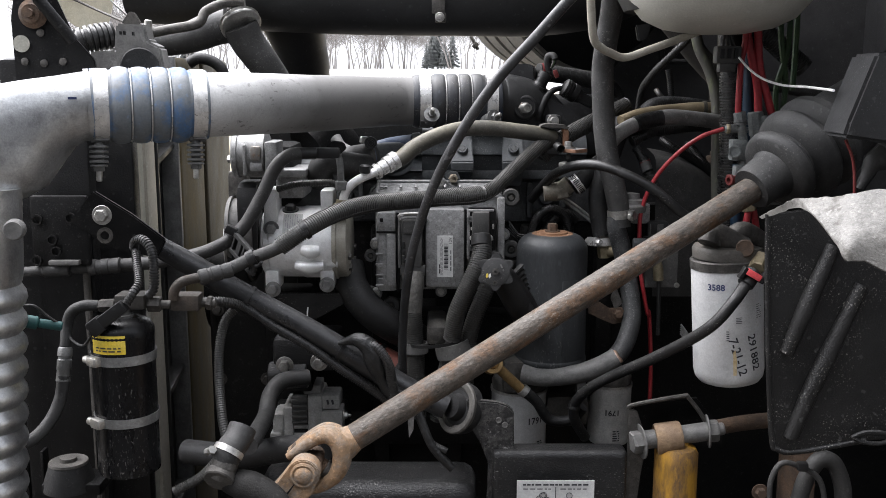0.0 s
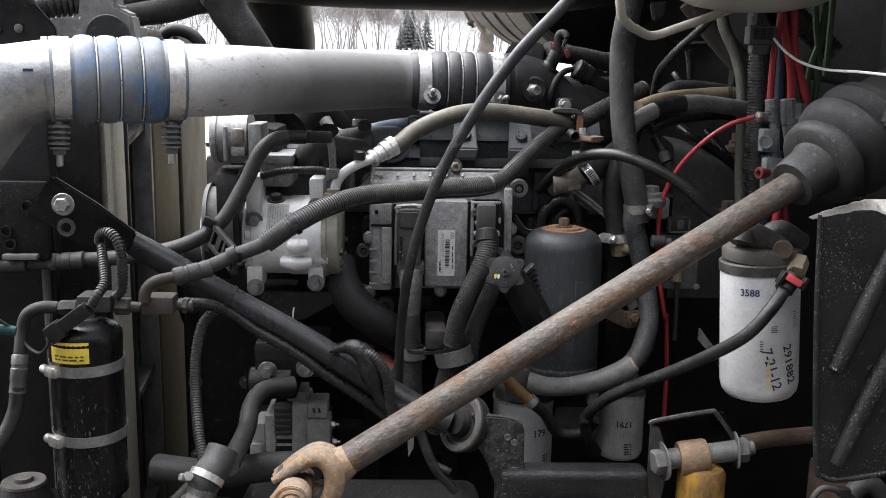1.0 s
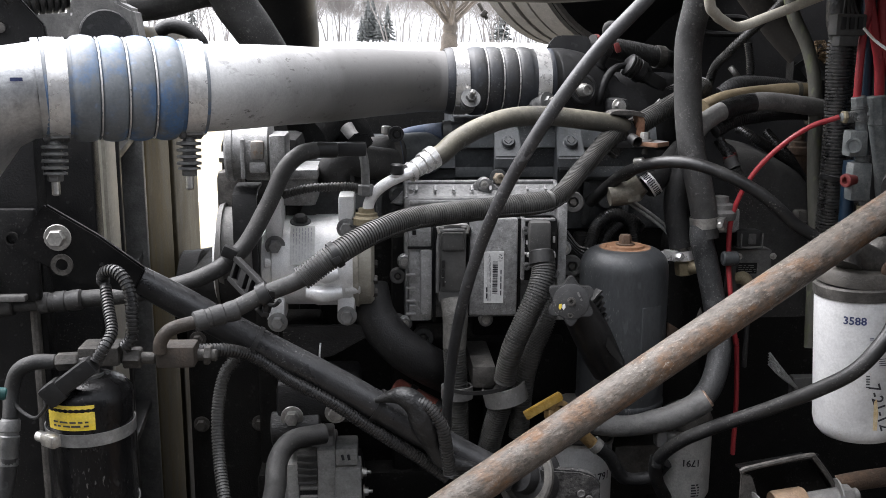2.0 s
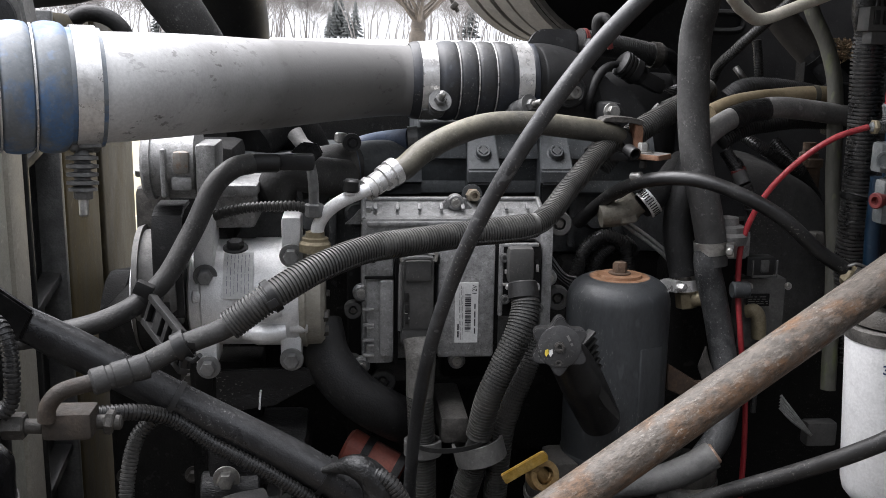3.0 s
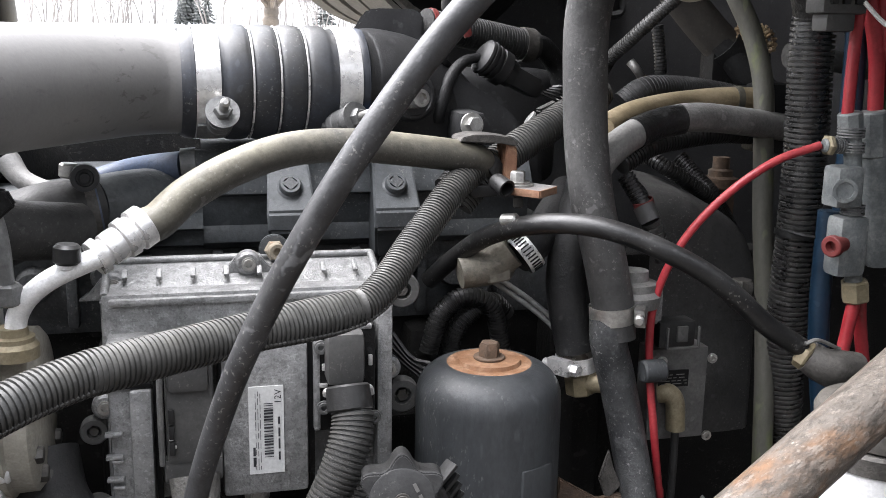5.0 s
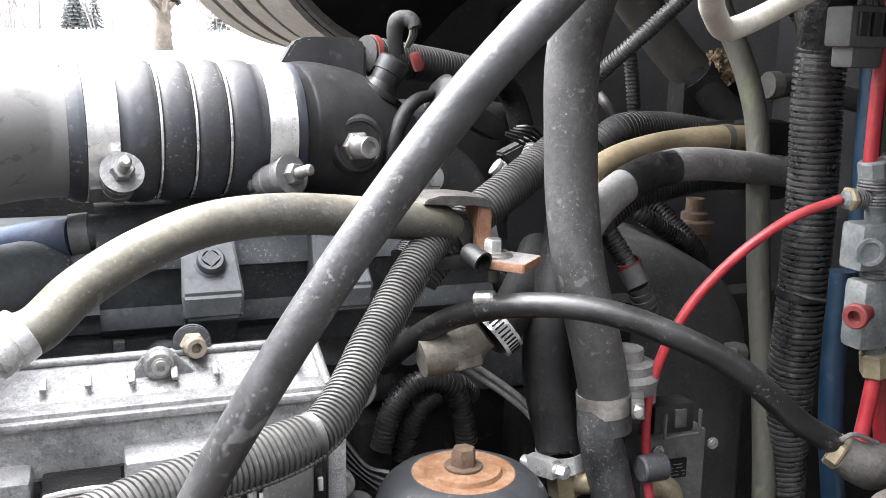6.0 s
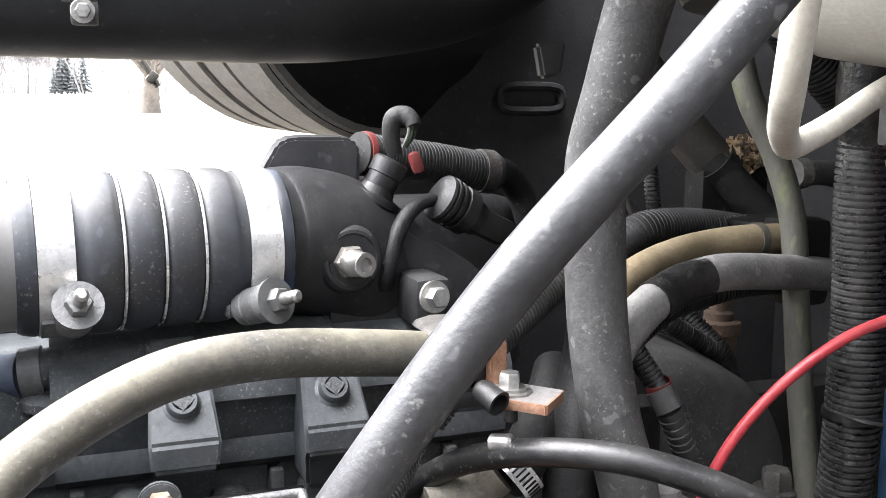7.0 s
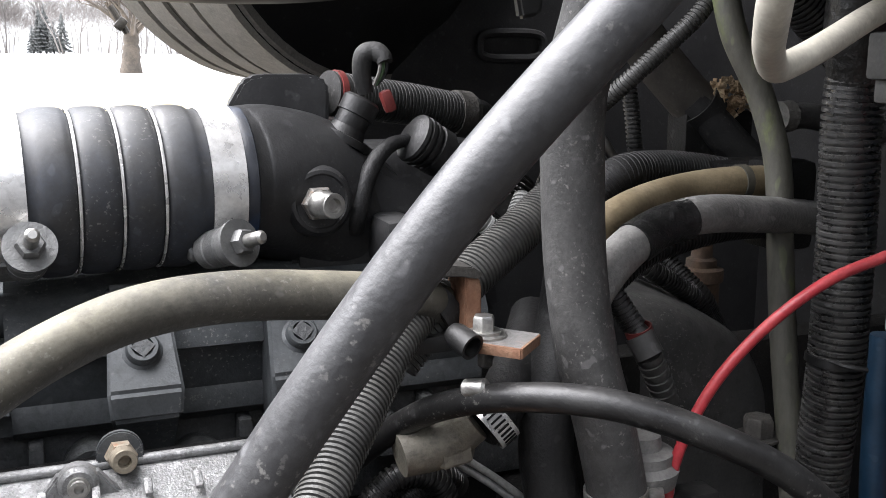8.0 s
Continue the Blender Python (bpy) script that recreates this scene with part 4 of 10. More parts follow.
def radiator():
    """Radiator and shroud end-on to the bay: a wall of upright bands running back from the wing."""
    t = thing("radiator", "tall radiator and fan shroud with upright dusty bands", "radiator", (-0.62, 1.98, 0.6))
    part("core", G().box((-0.62, 1.9, 1.12), (0.1, 0.84, 1.02), None, 0.012), BLACK, t)
    part("side_tank", G().box((-0.54, 1.575, 1.12), (0.06, 0.17, 1.02), None, 0.012), RADIATOR, t, "dusty beige radiator side tank")
    part("seal_strip", G().box((-0.54, 1.696, 1.12), (0.06, 0.055, 1.02), None, 0.006), CREAM, t, "pale seal strip")
    s = part("shroud_channel", G().box((-0.56, 1.796, 1.12), (0.04, 0.14, 1.04), None, 0.004), BLACK, t, "black shroud channel")
    part("channel_lip", G().box((-0.53, 1.87, 1.12), (0.045, 0.012, 1.04), None, 0.003), GREYDK, s)
    part("channel_lip", G().box((-0.53, 1.73, 1.12), (0.045, 0.01, 1.04), None, 0.003), PLASTIC, s)
    for z in (0.78, 1.02, 1.27, 1.46):
        part("channel_rung", G().box((-0.53, 1.8, z), (0.03, 0.13, 0.012), Euler((radians(12), 0, 0)).to_matrix(), 0.002), PLASTIC, s)
    part("fan_shroud", G().box((-0.54, 1.98, 1.12), (0.06, 0.2, 1.04), None, 0.02, 4), OLIVE, t, "olive dusty fan shroud")
    part("shroud_rim", G().box((-0.538, 2.2, 1.12), (0.062, 0.236, 1.04), None, 0.012, 3), OLIVEDARK, t, "dark brown outer band of the fan shroud")
    part("hose_stub", G().tube([(-0.53, 2.14, 1.2), (-0.45, 2.1, 1.22), (-0.38, 2.05, 1.24), (-0.3, 2.0, 1.24)], 0.026, 20, 8), RUBBER, t)


OLIVEDARK = mat("dark_brown_shroud", (0.028, 0.022, 0.012), (0.06, 0.045, 0.016), 12, 0.55, bump=0.25, stretch=(1, 1, 0.4), grime=0.5)
radiator()


def support_panel():
    """The black radiator support behind the drier."""
    t = thing("radiator_support", "black steel radiator support plate with bolt holes", "bracket", (-0.586, 1.400, 0.948))
    g = G().slab((-0.597, 1.400, 1.519), (-0.512, 1.400, 0.873), 0.03, 0.004)
    part("plate", g, BLACK, t)
    part("wing_backing", G().box((-0.95, 1.5, 1.05), (0.95, 0.03, 1.0), None, 0.004), BLACK, t)
    g = G().slab((-0.589, 1.370, 1.435), (-0.507, 1.370, 1.334), 0.012, 0.004)
    g.slab((-0.677, 1.370, 1.437), (-0.625, 1.390, 0.953), 0.012, 0.004)
    part("cross_plate", g, BLACK, t)
    for x, y in ((66, 365), (125, 362), (66, 436), (100, 420), (93, 400)):
        part("bolt_ring", G().lathe(P0(x, y), -Y, [(0, 0.0075), (0.004, 0.0075), (0.004, 0.0055), (0, 0.0055)], 18, closed=True), GRIME, t)
    part("channel", G().slab((-0.528, 1.420, 1.350), (-0.519, 1.420, 0.863), 0.05, 0.008, 0.03), DARKSTEEL, t, "dull steel channel")
    part("ledge", G().slab((-0.564, 1.360, 1.343), (-0.520, 1.360, 1.336), 0.02, 0.002), GREYCAST, t, "dusty ledge")
    # isolator at the foot
    part("foot_bracket", G().slab((-0.556, 1.260, 1.048), (-0.473, 1.260, 1.030), 0.06, 0.006).slab((-0.575, 1.310, 1.076), (-0.570, 1.310, 1.024), 0.02, 0.003).slab((-0.494, 1.310, 1.109), (-0.491, 1.310, 1.024), 0.02, 0.003), BLACK, t)
    c = Vector((-0.522, 1.280, 1.036))
    iso = part("rubber_isolator", G().lathe(c, Z, [(0, 0.036), (0.012, 0.034), (0.03, 0.028), (0.036, 0.026), (0.036, 0)], 32), RUBBER, t)
    part("isolator_washer", G().lathe(c + Z * 0.034, Z, [(0, 0.026), (0.002, 0.027), (0.005, 0.026), (0.005, 0.012), (0.01, 0.011), (0.01, 0)], 28), DARKSTEEL, iso, "grey dished washer and bolt")


def P0(x, y):
    """A spot on the support plate from its place in a 1 m view."""
    a, b = Vector((-0.607, 1.369, 1.706)), Vector((0.186, 1.369, 0.871))
    c, d = Vector((0.167, 1.369, 1.706)), Vector((-0.674, 1.369, 0.871))
    u, v = x / 1000, y / 1000
    return a * (1 - u) * (1 - v) + c * u * (1 - v) + d * (1 - u) * v + b * u * v


support_panel()


BANDGREY = mat("dull_grey_band", (0.2, 0.2, 0.197), (0.3, 0.3, 0.293), 50, 0.36, metal=0.6, bump=0.1)


def drier():
    ax = Vector((-0.430, 1.262, 1.176))
    top, bot = (-0.428, 1.262, 1.286), (-0.429, 1.262, 1.069)
    zt, zb = top[2], bot[2]
    c = Vector((ax.x, 1.262, zb))
    h = zt - zb
    r = 0.0415
    t = thing("receiver_drier", "gloss black receiver drier bottle, scratched, in two band clamps", "drier", c)
    part("bottle", G().lathe(c, Z, [(0, r * 0.8), (0.003, r * 0.98), (0.012, r), (0.016, r * 0.985), (h - 0.028, r), (h - 0.022, r * 1.02), (h - 0.014, r), (h - 0.006, r * 0.85), (h, r * 0.55), (h, 0)], 48), GLOSSBLACK, t)
    g = G().lathe(c + Z * (h - 0.001), Z, [(0, 0.016), (0.004, 0.016), (0.004, 0.012), (0.012, 0.012), (0.012, 0.009), (0.02, 0.009), (0.022, 0.007), (0.022, 0)], 12)
    part("pressure_fitting", g, GREYCAST, t, "dull brass top fitting")
    for z, n in ((1.234, 0), (1.149, 1)):
        p = Vector((c.x, c.y, z))
        b = part("band_clamp", G().band(p, Z, r + 0.0004, 0.0125, 0.0012, 48), BANDGREY, t, "dull steel band clamp")
        g = G()
        slots(g, p, Z, r + 0.0006, 0.0135, -95, -62, 11, X)
        part("band_slot", g, BLACK, b)
        q = p + Vector((-0.6, -0.8, 0)) * (r + 0.004)
        g = G().box(q, (0.02, 0.012, 0.013), Euler((0, 0, radians(-37))).to_matrix(), 0.003)
        g.cyl(q + Vector((-0.016, 0.012, 0)), q + Vector((0.008, -0.006, 0)), 0.0055, seg=14)
        part("screw_housing", g, STEEL, b)
    zl = 1.257
    lab = part("label_sticker", G().lathe((c.x, c.y, zl - 0.0125), Z, [(0, r + 0.0006), (0.025, r + 0.0006)], 96), YELLOW, t, "yellow warning label")
    # keep only the front of the label
    me = lab.data
    b = bmesh.new()
    b.from_mesh(me)
    kill = [f for f in b.faces if len(f.verts) > 4 or not (-44 < math.degrees(math.atan2(f.calc_center_median().x - c.x, -(f.calc_center_median().y - c.y))) < 24)]
    bmesh.ops.delete(b, geom=kill, context="FACES")
    b.to_mesh(me)
    b.free()
    g = bars(on_drum(c, r + 0.0012, -10, zl - 0.006), 0.036, 0.008, 2, 11, 0.45)
    part("label_print", g, INK, lab)
    return t


drier()


def drier_plumbing():
    t = thing("air_conditioning_fittings", "dull metal refrigerant fittings on top of the drier", "pipe fitting", (-0.345, 1.270, 1.292))
    part("block", G().slab((-0.437, 1.255, 1.316), (-0.397, 1.255, 1.296), 0.035, 0.004), DARKSTEEL, t)
    part("block", G().slab((-0.361, 1.250, 1.317), (-0.323, 1.250, 1.295), 0.03, 0.004), AGED, t)
    g = G().cyl((-0.413, 1.270, 1.302), (-0.364, 1.270, 1.300), 0.006)
    g.cyl((-0.396, 1.270, 1.301), (-0.378, 1.270, 1.301), 0.011, seg=6)
    part("union_nut", g, DARKSTEEL, t)
    g = G().cyl((-0.329, 1.270, 1.303), (-0.304, 1.270, 1.302), 0.006)
    g.cyl((-0.317, 1.270, 1.303), (-0.310, 1.270, 1.302), 0.01, seg=6)
    part("union_nut", g, DARKSTEEL, t)
    g = G().cyl((-0.458, 1.260, 1.301), (-0.436, 1.260, 1.302), 0.009, seg=6).cyl((-0.478, 1.260, 1.300), (-0.455, 1.260, 1.301), 0.0065)
    part("side_nut", g, DARKSTEEL, t)
    l = G().tube([(-0.459, 1.260, 1.301), (-0.478, 1.260, 1.301), (-0.495, 1.260, 1.293), (-0.503, 1.260, 1.273), (-0.503, 1.250, 1.247)], 0.0075, 14, 8)
    part("bent_line", l, HOSE, t)
    g = G().lathe((-0.503, 1.250, 1.247), Vector((-0.505, 1.240, 1.205)) - Vector((-0.503, 1.250, 1.247)), [(0, 0.008), (0.002, 0.0095), (0.012, 0.0095), (0.013, 0.0085), (0.016, 0.0085), (0.017, 0.0095), (0.03, 0.0095), (0.031, 0.0088), (0.045, 0.0095), (0.047, 0.008)], 20)
    part("crimp_sleeve", g, GREYDK, t)
    solo("refrigerant_hose", G().tube([(-0.504, 1.240, 1.211), (-0.508, 1.235, 1.181), (-0.519, 1.220, 1.153), (-0.536, 1.200, 1.135), (-0.561, 1.180, 1.128), (-0.600, 1.170, 1.120)], 0.0085, 16, 8), HOSE, "grey rubber refrigerant hose bending away from the drier", "hose")


drier_plumbing()


def pressure_switch():
    t = thing("pressure_switch_lead", "black pressure switch plug with short corrugated lead", "electrical plug", (-0.439, 1.230, 1.275))
    d = Vector((-0.411, 1.225, 1.312)) - Vector((-0.455, 1.225, 1.279))
    m = Matrix((d.normalized(), (-Y).cross(d.normalized()), -Y)).transposed()
    part("plug_body", G().box(Vector((-0.434, 1.225, 1.294)), (d.length, 0.017, 0.018), m, 0.004).box(Vector((-0.450, 1.225, 1.282)), (0.02, 0.022, 0.02), m, 0.004), PLASTIC, t)
    part("loom_sleeve", G().tube([(-0.410, 1.225, 1.312), (-0.402, 1.230, 1.326), (-0.399, 1.245, 1.336), (-0.408, 1.270, 1.354), (-0.415, 1.290, 1.369)], 0.006, 12, 8, 0.004, 0.0012), LOOM, t)
    part("loom_loop", G().tube([(-0.420, 1.300, 1.372), (-0.415, 1.290, 1.383), (-0.402, 1.280, 1.387), (-0.389, 1.270, 1.377), (-0.384, 1.265, 1.355), (-0.385, 1.262, 1.325), (-0.393, 1.260, 1.314)], 0.0065, 12, 8, 0.004, 0.0012), LOOM, t)
    part("wire", G().tube([(-0.455, 1.225, 1.280), (-0.461, 1.225, 1.265), (-0.475, 1.235, 1.253), (-0.495, 1.250, 1.258), (-0.502, 1.255, 1.272)], 0.0018, 8, 8), RUBBER, t)
    s = thing("teal_plug", "teal electrical plug on thin grey wires", "electrical plug", (-0.532, 1.200, 1.287))
    part("plug_body", G().cyl((-0.544, 1.200, 1.297), (-0.520, 1.210, 1.290), 0.0085).cyl((-0.520, 1.210, 1.290), (-0.493, 1.220, 1.283), 0.006), TEAL, s)
    part("wire", G().tube([(-0.546, 1.200, 1.298), (-0.537, 1.200, 1.313), (-0.519, 1.200, 1.315), (-0.507, 1.210, 1.299), (-0.495, 1.220, 1.285)], 0.0018, 8, 8), GREYHOSE, s)


pressure_switch()


def stay_bar():
    t = thing("diagonal_stay_bar", "black diagonal steel stay bar bolted to the radiator support", "stay bar", (-0.268, 1.340, 1.267))
    a, b = Vector((-0.494, 1.325, 1.418)), Vector((-0.423, 1.330, 1.382))
    u = (b - a).normalized()
    v = (-Y).cross(u)
    o = Vector((-0.463, 1.312, 1.407))
    w = 0.034
    g = G().prism([(-0.042, -0.022), (0.03, -0.03), (0.085, -0.014), (0.085, 0.014), (0.03, 0.026), (-0.03, 0.033)], o + Y * 0.006, u, v, 0.008, 0.002)
    part("end_plate", g, BLACK, t)
    g = G().hexbolt((-0.462, 1.303, 1.417), -Y, 0.009, 0.008)
    part("bolt", g, STEEL, t, "bright bolt and washer")
    part("washer_ring", G().lathe((-0.460, 1.304, 1.389), -Y, [(0, 0.011), (0.002, 0.011), (0.002, 0.006), (0, 0.006)], 20, closed=True), DARKSTEEL, t)
    g = G().tube([(-0.427, 1.325, 1.389), (-0.361, 1.340, 1.345), (-0.278, 1.345, 1.294), (-0.181, 1.345, 1.239), (-0.100, 1.340, 1.190), (-0.040, 1.335, 1.155), (0.005, 1.330, 1.134)], [0.013, 0.0165, 0.0165, 0.0165, 0.0165, 0.0165, 0.0165], 24, 8)
    part("bar", g, STAYPAINT, t)
    return t


stay_bar()


def stay_mount():
    t = thing("stay_bar_mount", "black engine mount plate with rubber bush and bolts", "mount bracket", (0.063, 1.330, 0.998))
    c, n = Vector((0.023, 1.335, 1.133)), Vector((-0.72, -0.55, 0.35)).normalized()
    part("bush_flange", G().lathe(c - n * 0.014, n, [(0, 0.036), (0.008, 0.0375), (0.014, 0.036), (0.016, 0.032), (0.018, 0.02), (0.03, 0.017), (0.03, 0)], 40), RUBBER, t)
    part("bush_rim", G().lathe(c + n * 0.001, n, [(0, 0.038), (0.005, 0.039), (0.007, 0.037), (0.007, 0.03), (0.002, 0.03)], 40), BUSHDUST, t, "dusty pale rim")
    tl = Vector((0.057, 1.325, 1.148))
    g = G().prism([(-0.024, 0.004), (0.02, 0.0), (0.036, -0.006), (0.0435, -0.014), (0.046, -0.158), (0.006, -0.158), (0.008, -0.092), (-0.004, -0.06), (-0.02, -0.034)], tl, X, Z, 0.012, 0.002)
    part("plate", g, FLAKED, t)
    for q in ((0.079, 1.312, 1.122), (0.088, 1.312, 1.115), (0.089, 1.312, 1.077)):
        part("hole_rim", G().lathe(Vector(q) + Y * 0.002, -Y, [(0, 0.0045), (0.0022, 0.0045), (0.0026, 0.0035), (0.0018, 0.0028), (0.0018, 0)], 16), GREYCAST, t, "pale scuffed hole rim")


stay_mount()


# ---- refrigerant hoses ----
def suction_hose():
    t = thing("suction_hose", "grey rubber suction hose with crimped end rising to the engine", "hose", (-0.483, 1.390, 1.305))
    part("hose", G().tube([(-0.478, 1.390, 1.330), (-0.409, 1.395, 1.336), (-0.343, 1.400, 1.351), (-0.298, 1.410, 1.379), (-0.268, 1.420, 1.427), (-0.248, 1.425, 1.468), (-0.230, 1.430, 1.486), (-0.213, 1.440, 1.490)], 0.0098, 20, 8), GREYHOSE, t)
    part("crimp_sleeve", G().lathe((-0.515, 1.385, 1.328), Vector((-0.468, 1.385, 1.332)) - Vector((-0.515, 1.385, 1.328)), [(0, 0.009), (0.002, 0.0115), (0.012, 0.0115), (0.013, 0.0105), (0.018, 0.0105), (0.019, 0.0115), (0.03, 0.0115), (0.031, 0.0105), (0.037, 0.0115), (0.046, 0.0115), (0.047, 0.0095)], 24), GREYHOSE, t)
    part("line", G().tube([(-0.687, 1.370, 1.326), (-0.608, 1.375, 1.324), (-0.577, 1.380, 1.325), (-0.509, 1.385, 1.328)], 0.0075, 16, 6).cyl((-0.579, 1.380, 1.325), (-0.539, 1.380, 1.327), 0.0105), GREYHOSE, t)
    part("end_fitting", G().cyl((-0.214, 1.440, 1.490), (-0.189, 1.450, 1.489), 0.009).slab((-0.222, 1.450, 1.497), (-0.155, 1.450, 1.481), 0.02, 0.004), PLASTIC, t)


def discharge_hose():
    t = thing("loomed_refrigerant_hose", "grey hose partly sleeved in split corrugated loom", "hose", (-0.258, 1.300, 1.348))
    path = [(-0.290, 1.275, 1.346), (-0.256, 1.285, 1.361), (-0.220, 1.286, 1.376), (-0.186, 1.292, 1.399), (-0.145, 1.317, 1.418), (-0.097, 1.358, 1.426), (-0.021, 1.409, 1.426), (0.060, 1.451, 1.428), (0.110, 1.513, 1.458), (0.148, 1.558, 1.486), (0.181, 1.590, 1.503)]
    part("hose", G().tube(path[:5], 0.0088, 18, 8), GREYHOSE, t)
    l = part("loom_sleeve", G().tube(path[2:], [0.0125, 0.0124, 0.0122, 0.0118, 0.0114, 0.0114, 0.0116], 24, 10, 0.0031, 0.0014), GREYLOOM, t, "dusty corrugated split loom")
    part("split_seam", G().tube([Vector(p) + Vector((0.006, -0.0075, -0.0065)) for p in path[3:-1]], 0.0014, 8, 10, 0.0031, 0.0005), GREYLOOM, l, "zigzag split of the loom")
    part("overlap_sleeve", G().tube(path[5:8], 0.0126, 24, 10, 0.0031, 0.0014), GREYLOOM, l)
    part("cable_tie", G().band((-0.186, 1.292, 1.399), Vector((0.04, 0.013, 0.023)), 0.0128, 0.006, 0.0016, 26).box((-0.184, 1.2795, 1.396), (0.009, 0.006, 0.007), Euler((0, radians(-30), 0)).to_matrix(), 0.0015), PLASTIC, t)
    part("crimp_sleeve", G().lathe((-0.324, 1.260, 1.339), Vector((-0.285, 1.275, 1.347)) - Vector((-0.324, 1.260, 1.339)), [(0, 0.0085), (0.002, 0.0105), (0.012, 0.0105), (0.013, 0.0095), (0.017, 0.0095), (0.018, 0.0105), (0.03, 0.0105), (0.031, 0.0095), (0.036, 0.0105), (0.044, 0.0105), (0.045, 0.009)], 24), GREYHOSE, t)
    part("bent_line", G().tube([(-0.356, 1.250, 1.312), (-0.354, 1.250, 1.324), (-0.344, 1.252, 1.335), (-0.321, 1.260, 1.340)], 0.0068, 16, 8), AGED, t)


def upper_hose():
    t = thing("compressor_hose", "weathered olive-grey compressor hose arching over the engine", "hose", (-0.075, 1.500, 1.460))
    path = [(-0.082, 1.512, 1.472), (-0.066, 1.516, 1.476), (-0.046, 1.525, 1.492), (-0.014, 1.539, 1.508), (0.025, 1.553, 1.519), (0.069, 1.562, 1.521), (0.118, 1.569, 1.516), (0.164, 1.575, 1.509), (0.188, 1.590, 1.499)]
    part("hose", G().tube(path, 0.0125, 22, 8), OLIVEHOSE, t)
    a, b = Vector((-0.105, 1.496, 1.456)), Vector((-0.073, 1.514, 1.475))
    n = (b - a).length
    part("crimp_sleeve", G().lathe(a, b - a, [(0, 0.007), (0, 0.012), (n * 0.14, 0.0128), (n * 0.15, 0.0105), (n * 0.22, 0.0098), (n * 0.24, 0.0113), (n * 0.4, 0.0116), (n * 0.43, 0.0115), (n * 0.5, 0.0115), (n * 0.53, 0.0135), (n * 0.68, 0.0138), (n * 0.7, 0.0125), (n * 0.76, 0.0125), (n * 0.79, 0.0145), (n, 0.0145), (n, 0.0125)], 28), BRIGHT, t, "bright aluminium crimp sleeve")
    part("aluminium_line", G().tube([(-0.155, 1.495, 1.406), (-0.153, 1.495, 1.421), (-0.144, 1.492, 1.435), (-0.128, 1.490, 1.447), (-0.101, 1.490, 1.459)], 0.0068, 18, 8), CASTALU, t, "bent bare aluminium line")
    v = part("charge_port", G().cyl((-0.120, 1.487, 1.452), (-0.120, 1.487, 1.459), 0.006), CASTALU, t)
    part("port_cap", G().cyl((-0.120, 1.485, 1.456), (-0.119, 1.485, 1.469), 0.0085, bev=0.002), PLASTIC, v, "black port cap")
    part("flange_nut", G().lathe((-0.157, 1.495, 1.394), Vector((0.02, 0, 1)), [(0, 0.016), (0.008, 0.016), (0.011, 0.0135), (0.014, 0.0135), (0.015, 0.01), (0.02, 0.0095), (0.02, 0)], 6 * 4), TANBRASS, t, "yellowed union nut")


TANBRASS = mat("yellowed_metal", (0.24, 0.2, 0.125), (0.32, 0.275, 0.19), 40, 0.45, metal=0.4, bump=0.1)
suction_hose()
discharge_hose()
upper_hose()


def zip_tie():
    t = thing("twin_hose_clip", "black plastic twin clip holding two hoses together", "hose clip", (-0.278, 1.320, 1.361))
    a, b = Vector((-0.300, 1.372, 1.368)), Vector((-0.252, 1.276, 1.352))
    u = (b - a).normalized()
    w = u.cross(Vector((0, -1, 0))).normalized()
    n = w.cross(u)
    m = Matrix((u, w, n)).transposed()
    L = (b - a).length
    g = G()
    for s in (-1, 1):
        g.box((a + b) / 2 + w * s * 0.0115, (L, 0.0055, 0.008), m, 0.0012)
    for k, e in ((0.3, 0.016), (0.5, 0.008), (0.68, 0.008), (0.85, 0.012)):
        g.box(a.lerp(b, k), (e, 0.021, 0.006), m, 0.0012)
    for k in (0.04, 0.96):
        g.box(a.lerp(b, k), (0.007, 0.024, 0.006), m, 0.0015)
    g.tube([b, b + u * 0.012 - w * 0.004, b + u * 0.02 - w * 0.012], 0.0022, 8, 4)
    part("clip_frame", g, PLASTIC, t)
    part("clip_floor", G().box((a + b) / 2 + n * -0.003, (L, 0.017, 0.002), m, 0), BLACK, t)
    for p, d in (((-0.306, 1.405, 1.373), Vector((0.4, 0, 0.4))), ((-0.257, 1.285, 1.360), Vector((0.5, 0.05, 0.25)))):
        part("strap", G().band(p, d, 0.0103, 0.011, 0.0022, 28), PLASTIC, t)
    part("buckle", G().box(Vector((-0.305, 1.380, 1.384)), (0.017, 0.012, 0.013), Euler((0, radians(25), 0)).to_matrix(), 0.003), PLASTIC, t)


zip_tie()


